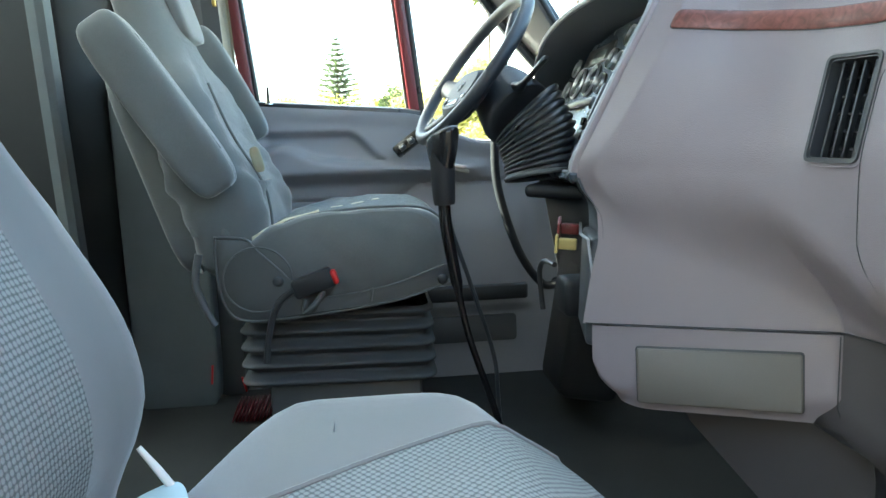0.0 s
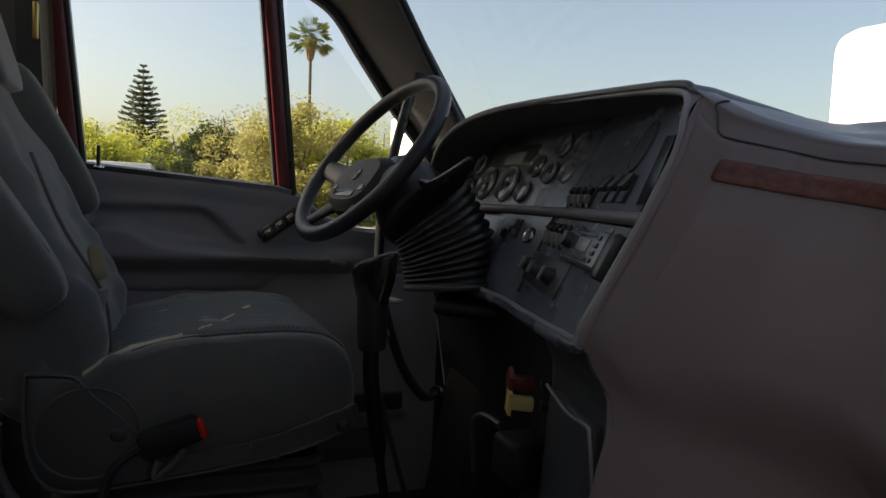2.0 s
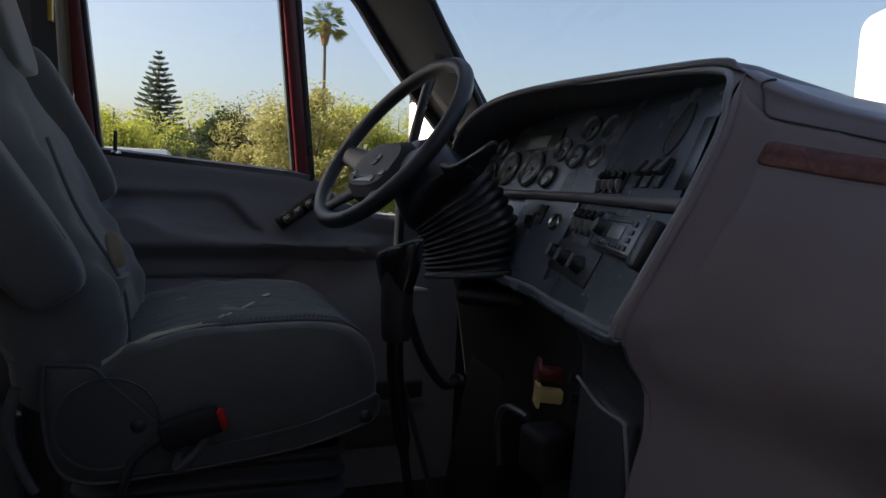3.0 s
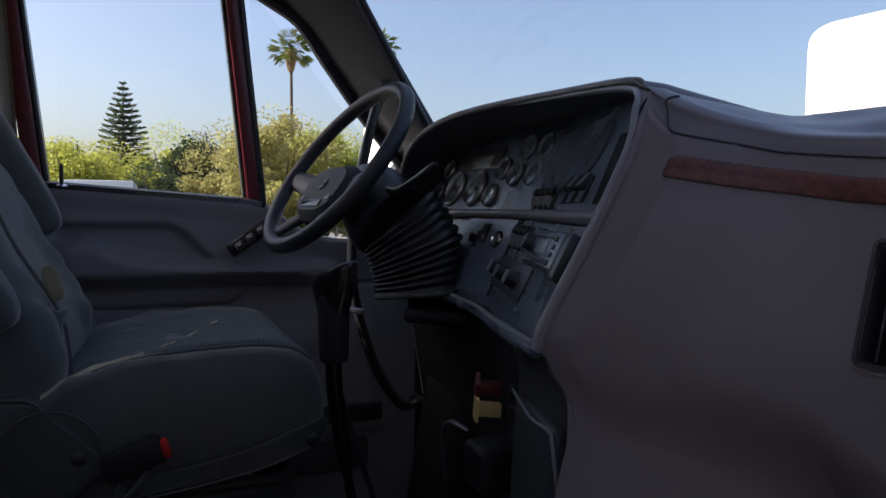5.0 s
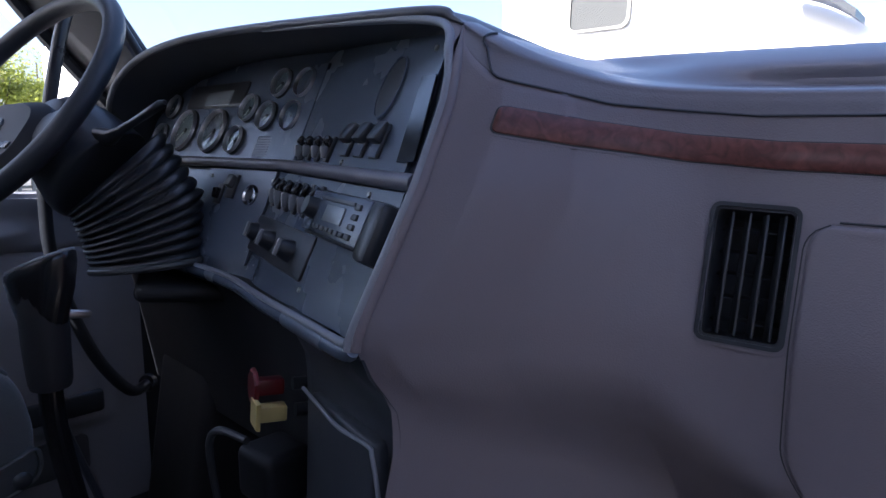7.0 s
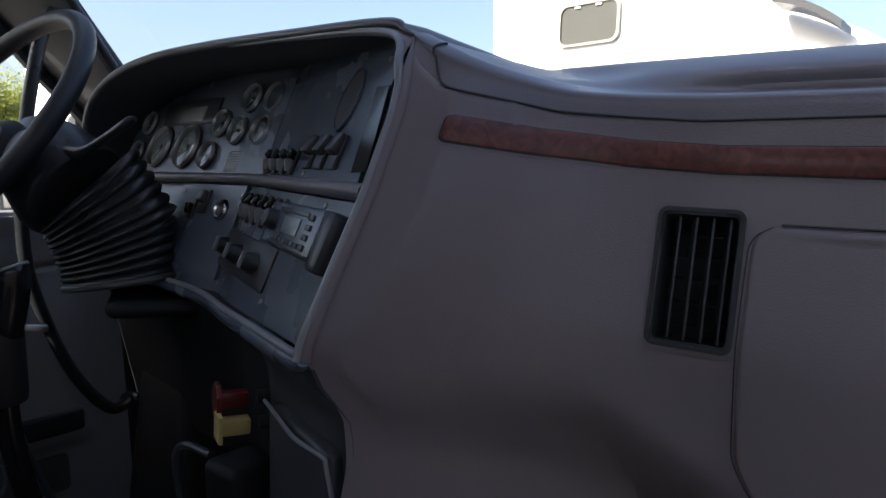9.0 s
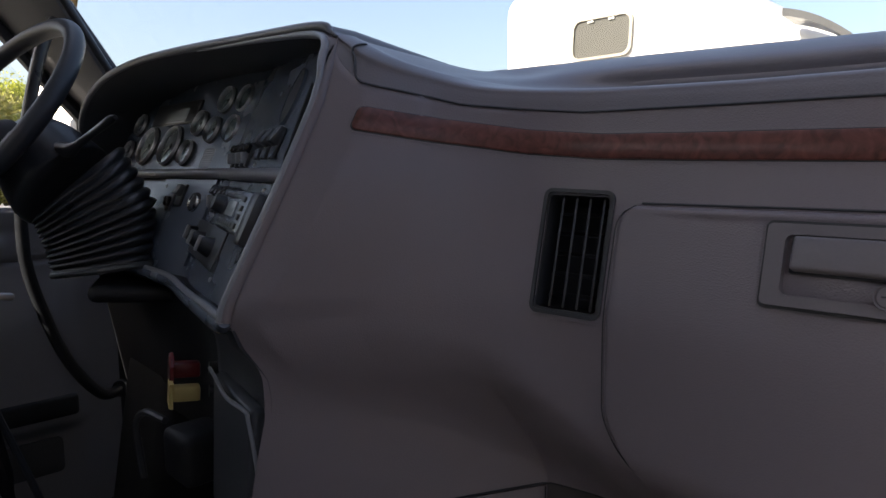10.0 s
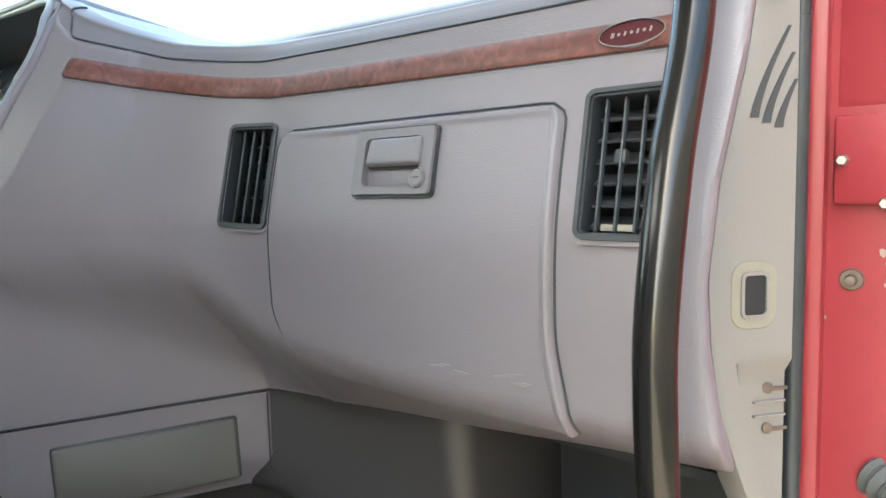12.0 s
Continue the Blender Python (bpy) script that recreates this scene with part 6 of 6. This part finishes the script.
part("frame", rbox((0.12, 0.02, 0.012), pose(-0.265, 1.90, 0.006), 0.003), BLACK, grille)
for k in range(11):
    part("slat", rbox((0.0045, 0.06, 0.055), pose(-0.312 + 0.0095 * k, 1.88, 0.034, 0, 22, 0), 0.001), RED_D, grille)

# ---------------------------------------------------------------- passenger seat
ps = thing("passenger_seat", (0.0, 0.48, 0.0), "pale grey passenger seat with tufted cloth centre", "seat")
PY = 0.48


def pc_warp(v):
    x, y, z = v
    return (x - 0.03 * smoothstep(0.05, 0.2, abs(y)) * (1 if x > 0 else 0), y, z + (0.016 * (abs(y) / 0.25) ** 3 if z > 0 else 0) - 0.045 * smoothstep(0.10, 0.23, x) ** 2 - 0.10 * smoothstep(-0.04, -0.22, x))


part("cushion", pillow((0.47, 0.54, 0.16), pose(0.018, PY, 0.375), 0.38, 18, warp=pc_warp), BOLSTER, ps, "pale grey cushion with rounded bolsters", smooth=80)
rows = []
for x in span(-0.15, 0.225, 18):
    far = table(x, [-0.15, -0.03, 0.017, 0.058, 0.109, 0.158, 0.20, 0.23], [0.43, 0.508, 0.542, 0.568, 0.596, 0.618, 0.629, 0.635])
    rows.append([(x - 0.03 * smoothstep(0.05, 0.2, abs(0.285 + (far - 0.285) * k - PY)) * smoothstep(0.10, 0.225, x), 0.285 + (far - 0.285) * k, 0.4585 - 0.048 * smoothstep(0.11, 0.25, x) ** 2 - 0.10 * smoothstep(-0.04, -0.22, x) - 0.004 * math.sin(math.pi * k) + 0.004 + 0.016 * (abs(0.285 + (far - 0.285) * k - PY) / 0.25) ** 3) for k in span(0, 1, 14)])
for x, z in ((0.240, 0.412), (0.250, 0.392), (0.257, 0.365), (0.256, 0.335)):
    rows.append([(x - 0.03 * smoothstep(0.05, 0.2, abs(y - PY)) + 0.004, y, z) for y in span(0.285, 0.637, 14)])
part("insert", grid(rows, thick=(0, 0, -0.05)), CLOTH, ps, "tufted grey cloth insert", smooth=80)
part("piping", tube([r[-1] for r in rows], 0.003, 6), BOLSTER, ps)
PB = pose(-0.203, PY, 0.38, 0, -14, 0)
rows = []
for h in span(-0.05, 0.62, 34):
    half = table(h, [-0.05, 0.0, 0.10, 0.30, 0.42, 0.50, 0.56, 0.62], [0.22, 0.26, 0.27, 0.255, 0.20, 0.16, 0.14, 0.06])
    th = table(h, [-0.05, 0.05, 0.3, 0.5, 0.58, 0.62], [0.05, 0.075, 0.07, 0.06, 0.05, 0.02])
    row = []
    for a in span(0, 2 * math.pi, 37)[:-1]:
        c, s_ = math.cos(a), math.sin(a)
        yy = half * math.copysign(abs(c) ** 0.6, c)
        xx = th * math.copysign(abs(s_) ** 0.6, s_)
        if xx > 0:
            xx += 0.030 * math.exp(-((h - 0.16) / 0.12) ** 2) + 0.024 * smoothstep(0.55, 0.9, abs(yy) / half) - 0.04 * smoothstep(0.11, -0.02, h)
        row.append(PB @ Vector((xx - 0.06, yy, h)))
    rows.append(row)
part("backrest", grid(rows, close_u=True), BOLSTER, ps, "pale grey backrest with rounded bolsters", smooth=80)
rows = []
for h in span(-0.02, 0.46, 18):
    w = table(h, [-0.02, 0.1, 0.3, 0.46], [0.085, 0.095, 0.11, 0.10])
    rows.append([PB @ Vector((0.018 + 0.030 * math.exp(-((h - 0.16) / 0.12) ** 2) - 0.04 * smoothstep(0.11, -0.02, h) + 0.004 * abs(k) ** 3, k * w, h)) for k in span(-1, 1, 13)])
part("insert", grid(rows, thick=(-0.03, 0, 0)), CLOTH_UP, ps, "tufted grey cloth insert", smooth=80)
part("pedestal", rbox((0.34, 0.38, 0.31), pose(0.0, PY, 0.155), 0.015), BLACK, ps, "black seat base")
pen = thing("white_rod", (-0.14, 0.62, 0.41), "slim white plastic rod in the seat gap", "rod")
part("rod", tube([(-0.166, 0.62, 0.463), (-0.152, 0.62, 0.442), (-0.132, 0.62, 0.410)], [0.0025, 0.0038, 0.004], 10), WHITEPL, pen)
rag = thing("cloth_scrap", (-0.147, 0.60, 0.41), "pale blue cloth tucked in the seat gap", "cloth")
part("cloth", pillow((0.05, 0.05, 0.012), pose(-0.147, 0.60, 0.415, 10, -14, 20), 0.6, 8), CYAN, rag)

for ob in (ps, pen, rag):
    ob.location += Vector((0.035, 0.022, 0.0))


# ---------------------------------------------------------------- outside: mirror, lorry, trailer, trees
mir = thing("door_mirror", (0.68, 2.56, 0.70), "tall white-framed side mirror on the door", "mirror")
MM = facing((0.71, 2.56, 0.90), (-0.80, -0.60, 0.0))
part("housing", rbox((0.20, 0.42, 0.05), MM @ Matrix.Translation((0, 0, -0.028)), 0.015, 3), BLACK, mir)
part("glass", plate(rrect(0.185, 0.40, 0.012), 0.004, MM, 0.001), MIRROR, mir, "mirror glass reflecting the sky")
part("arm", tube([(0.73, 2.58, 1.12), (0.66, 2.40, 1.20), (0.58, 2.25, 1.22)], 0.011, 10), BLACK, mir)
part("arm", tube([(0.73, 2.58, 0.68), (0.66, 2.40, 0.62), (0.58, 2.25, 0.60)], 0.011, 10), BLACK, mir)

# white sleeper lorry parked across the front
TX = 6.2
truck = thing("parked_lorry", (TX + 1.2, 3.4, GROUND_Z), "white high-roof sleeper lorry parked across the yard", "lorry")
EYEZ = 0.83


def lorry_top(y):
    """Roof height by place along the lorry, highest over the sleeper."""
    return table(y, [1.1, 1.95, 2.5, 2.9, 3.5, 5.4, 5.5], [1.25, 1.80, 2.06, 2.32, 2.70, 2.77, 2.74])


rows = []
for y in span(1.1, 5.5, 40):
    zt = lorry_top(y)
    row = [(TX + 0.02, y, GROUND_Z + 0.9)]
    for a in span(0, 1, 3):
        row.append((TX, y, GROUND_Z + 1.0 + (zt - 0.25 - GROUND_Z - 1.0) * a))
    for a in span(0.2, 1, 6):
        row.append((TX + 0.28 * (1 - math.cos(a * math.pi / 2)), y, zt - 0.25 + 0.25 * math.sin(a * math.pi / 2)))
    row += [(TX + 2.1, y, zt), (TX + 2.35, y, zt - 0.25), (TX + 2.35, y, GROUND_Z + 0.9)]
    rows.append(row)
bm = grid(rows)
bm.faces.new([v for v in list(bm.verts)[-len(rows[0]):]])
bm.faces.new([v for v in list(bm.verts)[:len(rows[0])]])
part("body", bm, WHITEBODY, truck, smooth=50)
wy, wz = 4.27, EYEZ + 1.28
wm = facing((TX - 0.004, wy, wz), (-1, 0, 0))
wo = [(x + 0.05 * y, y) for x, y in rrect(0.70, 0.42, 0.09)]
wi = [(x * 0.92, y * 0.88) for x, y in wo]
lw = part("side_window", plate(wi, 0.012, wm, 0.004), mat("hazy_pane", (0.085, 0.085, 0.075), 0.35, var=0.1), truck, "small tinted sleeper window")
part("window_frame", ring_plate(wo, wi, 0, 0.03, wm), mat("aluminium_frame", (0.42, 0.40, 0.35), 0.4, metal=0.6), lw, "pale metal frame")
for k in (-0.12, 0.12):
    part("hinge", rbox((0.07, 0.022, 0.02), wm @ Matrix.Translation((k, 0.165, 0.02)), 0.004), WHITEPL, lw)
part("sun_visor", grid([[(TX - 0.30 + 0.3 * k, 2.44 - 0.50 * u, 2.05 - 0.10 * u - 0.16 * u * u - 0.03 * k) for u in span(0, 1, 8)] for k in (0, 1)], thick=(0, 0, -0.06)), mat("smoked_visor", (0.06, 0.065, 0.07), 0.3), truck, "smoked sun visor")
for y in (1.3, 4.2):
    wl = part("wheel", lathe([(0.0, 0.0), (0.30, 0.02), (0.33, 0.12), (0.50, 0.12), (0.52, 0.05), (0.52, -0.2), (0.3, -0.24)], facing((TX + 0.2, y, GROUND_Z + 0.52), (-1, 0, 0)), 32), RUBBER, truck)
    part("rim", lathe([(0, 0.10), (0.12, 0.09), (0.2, 0.03), (0.29, 0.04), (0.31, 0.0)], facing((TX + 0.2, y, GROUND_Z + 0.52), (-1, 0, 0)), 32), STEEL, wl)
part("chassis", rbox((1.4, 5.5, 0.25), pose(TX + 1.2, 3.6, GROUND_Z + 0.8), 0.02), BLACK, truck)

# white flat-topped trailer far off
tr = thing("box_trailer", (-1.55, 22, GROUND_Z), "low white box trailer", "trailer")
part("box", rbox((1.9, 6.0, 1.75), pose(-1.62, 25.0, EYEZ + 0.68 - 0.875), 0.03), WHITEBODY, tr)
for dy in (-1.5, 1.5):
    part("wheel", lathe([(0, 0.0), (0.3, 0.02), (0.38, -0.05), (0.38, -0.25)], facing((-0.7, 25 + dy, GROUND_Z + 0.38), (1, 0, 0)), 20), RUBBER, tr)

wallb = part("block_wall", rbox((60, 0.25, 1.9), pose(2, 52, GROUND_Z + 0.95), 0.02), CONCRETE, label="pale block wall along the yard", category="wall", kind="structure")
fence = thing("slat_fence", (9.0, 27, GROUND_Z), "pale slatted fence beyond the yard", "fence")
for k in range(14):
    part("post", rbox((0.10, 0.08, 1.25), pose(6.5 + 0.42 * k, 27, GROUND_Z + 0.62), 0.01), CONCRETE, fence)
for z in (0.35, 1.05):
    part("rail", rbox((6.0, 0.05, 0.10), pose(9.2, 27.05, GROUND_Z + z), 0.01), CONCRETE, fence)


def leaves(bm_, centre, spread, n, size, rng, droop=0.0, hollow=0.35):
    """Scatter n small leaf quads in an uneven cloud."""
    for _ in range(n):
        d = Vector((rng.gauss(0, 1), rng.gauss(0, 1), rng.gauss(0, 1))).normalized()
        r = hollow + (1 - hollow) * rng.random() ** 0.6
        p = Vector(centre) + Vector((d.x * spread[0], d.y * spread[1], d.z * spread[2])) * r
        s_ = size * rng.uniform(0.6, 1.4)
        a = Vector((rng.gauss(0, 1), rng.gauss(0, 1), rng.gauss(0, 0.7) - droop)).normalized()
        b = a.cross(Vector((rng.gauss(0, 1), rng.gauss(0, 1), rng.gauss(0, 1)))).normalized()
        v = [bm_.verts.new(p + a * s_ * u + b * s_ * 0.42 * w) for u, w in ((-1, 0), (0, -1), (1, 0), (0, 1))]
        bm_.faces.new(v)


def bushy(x, y, h, w, material, seed, label, n=24000, limbs=6):
    """A broad many-stemmed tree: trunk, limbs and a ragged crown of clumps."""
    rng = random.Random(seed)
    t = thing("tree", (x, y, GROUND_Z), label, "tree")
    bm_ = bmesh.new()
    tips = []
    for k in range(limbs):
        a = 2 * math.pi * k / limbs + rng.uniform(-0.3, 0.3)
        top = Vector((x + math.cos(a) * w * 0.33 * rng.uniform(0.5, 1.1), y + math.sin(a) * w * 0.33 * rng.uniform(0.5, 1.1), GROUND_Z + h * rng.uniform(0.55, 0.85)))
        mid = Vector((x, y, GROUND_Z)).lerp(top, 0.45) + Vector((rng.uniform(-0.1, 0.1), rng.uniform(-0.1, 0.1), 0.2))
        tube([(x, y, GROUND_Z), mid, top], [0.10, 0.06, 0.02], 6, bm_)
        tips.append(top)
    part("trunk", bm_, BARK, t)
    bm_ = bmesh.new()
    for k in range(40):
        a, r = rng.uniform(0, 2 * math.pi), math.sqrt(rng.random()) * w * 0.5
        z = GROUND_Z + h * (0.18 + 0.66 * rng.random() * (1 - 0.55 * (r / (w * 0.5)) ** 2))
        s_ = w * rng.uniform(0.12, 0.22)
        leaves(bm_, (x + r * math.cos(a), y + r * math.sin(a), z), (s_, s_, s_ * 0.8), n // 40, 0.078, rng, hollow=0.1)
    leaves(bm_, (x, y, GROUND_Z + h * 0.52), (w * 0.48, w * 0.48, h * 0.40), n // 8, 0.06, rng, hollow=0.6)
    part("crown", bm_, material, t, smooth=0)
    return t


def at(az, dist):
    """A spot on the ground in that direction from the cab, degrees from straight left towards the front."""
    return 0.0 + dist * math.sin(radians(az)), 0.34 + dist * math.cos(radians(az))


for k, (az, d, el, w, m_, lab) in enumerate((
        (-9.5, 34, 3.9, 5.5, LEAF_A, "yellow-green bushy tree along the yard"), (-6.0, 33, 4.2, 4.5, LEAF_A, "yellow-green bushy tree along the yard"), (-3.6, 36, 4.4, 4.0, LEAF_A, "yellow-green bushy tree along the yard"),
        (0.9, 33, 6.0, 3.6, LEAF_A, "bright yellow-green bushy tree"), (2.9, 31, 5.1, 3.0, LEAF_C, "dark green bushy tree along the yard"), (5.4, 30, 6.3, 4.2, LEAF_B, "thin olive bushy tree along the yard"),
        (8.9, 27, 7.7, 4.4, LEAF_B, "thin olive bushy tree along the yard"), (12.6, 29, 6.6, 4.2, LEAF_A, "yellow-green bushy tree along the yard"), (16.5, 30, 6.2, 4.5, LEAF_A, "yellow-green bushy tree along the yard"),
        (20.5, 32, 5.6, 4.5, LEAF_A, "yellow-green bushy tree along the yard"), (25, 36, 5.0, 5, LEAF_A, "yellow-green bushy tree along the yard"), (-14, 36, 4.4, 6, LEAF_A, "yellow-green bushy tree along the yard"), (-0.4, 27, 2.6, 2.6, LEAF_C, "low dark green shrub"))):
    x, y = at(az, d)
    bushy(x, y, EYEZ - GROUND_Z + d * math.tan(radians(el + 0.5)) + 0.55, w, m_, 40 + k, lab)

# tall araucaria with tiers of upswept branches
x, y = at(-2.35, 38)
H = EYEZ - GROUND_Z + 38 * math.tan(radians(9.1))
pine = thing("conifer_tree", (x, y, GROUND_Z), "tall dark green tiered araucaria", "tree")
part("trunk", tube([(x, y, GROUND_Z), (x, y, GROUND_Z + H * 0.5), (x, y, GROUND_Z + H)], [0.16, 0.09, 0.015], 8), BARK, pine)
bm = bmesh.new()
rng = random.Random(7)
for i in range(25):
    k = i / 24
    z = GROUND_Z + H * (0.15 + 0.84 * k)
    reach = 1.95 * (1 - k) ** 0.75 * (0.9 + 0.2 * rng.random()) + 0.06
    nb = 9 if k < 0.8 else 6
    for b in range(nb):
        a = 2 * math.pi * (b + 0.5 * (i % 2)) / nb + rng.uniform(-0.15, 0.15)
        d = Vector((math.cos(a), math.sin(a), 0))
        tip = Vector((x, y, z)) + d * reach + Vector((0, 0, reach * 0.16))
        tube([(x, y, z), Vector((x, y, z)) + d * reach * 0.6 - Vector((0, 0, 0.03)), tip], [0.03, 0.022, 0.006], 4, bm)
        for q in range(max(7, int(reach * 22))):
            s_ = (q + 1) / max(7, int(reach * 22))
            p = Vector((x, y, z)).lerp(tip, s_)
            side = d.cross(Vector((0, 0, 1))) * rng.choice((-1, 1))
            l_ = 0.20 * (1.15 - s_) + 0.06
            e = p + side * l_ * rng.uniform(0.5, 1) + d * 0.10 + Vector((0, 0, rng.uniform(0.0, 0.13)))
            w = Vector((0, 0, 0.06))
            bm.faces.new([bm.verts.new(p - w), bm.verts.new(e), bm.verts.new(p + w)])
part("crown", bm, LEAF_C, pine, smooth=0)


def palm(az, dist, el_top, seed):
    x, y = at(az, dist)
    h = EYEZ - GROUND_Z + dist * math.tan(radians(el_top)) - 1.4
    t = thing("palm_tree", (x, y, GROUND_Z), "tall fan palm with a skirt of dry fronds", "palm")
    rng = random.Random(seed)
    top = Vector((x, y, GROUND_Z + h))
    part("trunk", tube([(x + 0.15, y, GROUND_Z), (x + 0.05, y, GROUND_Z + h * 0.5), tuple(top)], [0.17, 0.12, 0.11], 10), BARK, t)
    bm_ = bmesh.new()
    sk = bmesh.new()
    for i in range(46):
        a = rng.uniform(0, 2 * math.pi)
        e = rng.uniform(-0.75, 1.35)
        d = Vector((math.cos(a) * math.cos(e), math.sin(a) * math.cos(e), math.sin(e)))
        stem = top + d * rng.uniform(0.75, 1.15) + Vector((0, 0, -0.05))
        tube([tuple(top), tuple(stem)], [0.02, 0.012], 4, bm_)
        side = d.cross(Vector((0, 0, 1))).normalized()
        up = side.cross(d)
        for q in range(13):
            f = radians(-75 + 150 * q / 12)
            l_ = 0.85 * (1 - 0.25 * abs(f) / 1.3)
            tip = stem + (d * math.cos(f) + side * math.sin(f)) * l_ + Vector((0, 0, -0.22 * rng.random() - 0.08))
            w = up * 0.04 + side * 0.03
            bm_.faces.new([bm_.verts.new(stem - w), bm_.verts.new(stem.lerp(tip, 0.6) + up * 0.03 + w), bm_.verts.new(tip)])
    for i in range(160):
        a, z = rng.uniform(0, 2 * math.pi), rng.uniform(-1.4, -0.2)
        r = 0.20 + 0.30 * (1 + z / 1.5)
        p = top + Vector((math.cos(a) * r, math.sin(a) * r, z))
        sk.faces.new([sk.verts.new(p + Vector((0, 0, 0.3))), sk.verts.new(p + Vector((0.08 * math.sin(a), -0.08 * math.cos(a), -0.25))), sk.verts.new(p + Vector((-0.06 * math.sin(a), 0.06 * math.cos(a), -0.32)))])
    part("crown", bm_, LEAF_P, t, smooth=0)
    part("frond_skirt", sk, SKIRT, t, smooth=0)


palm(10.1, 52, 13.9, 3)
palm(17.2, 58, 14.3, 5)
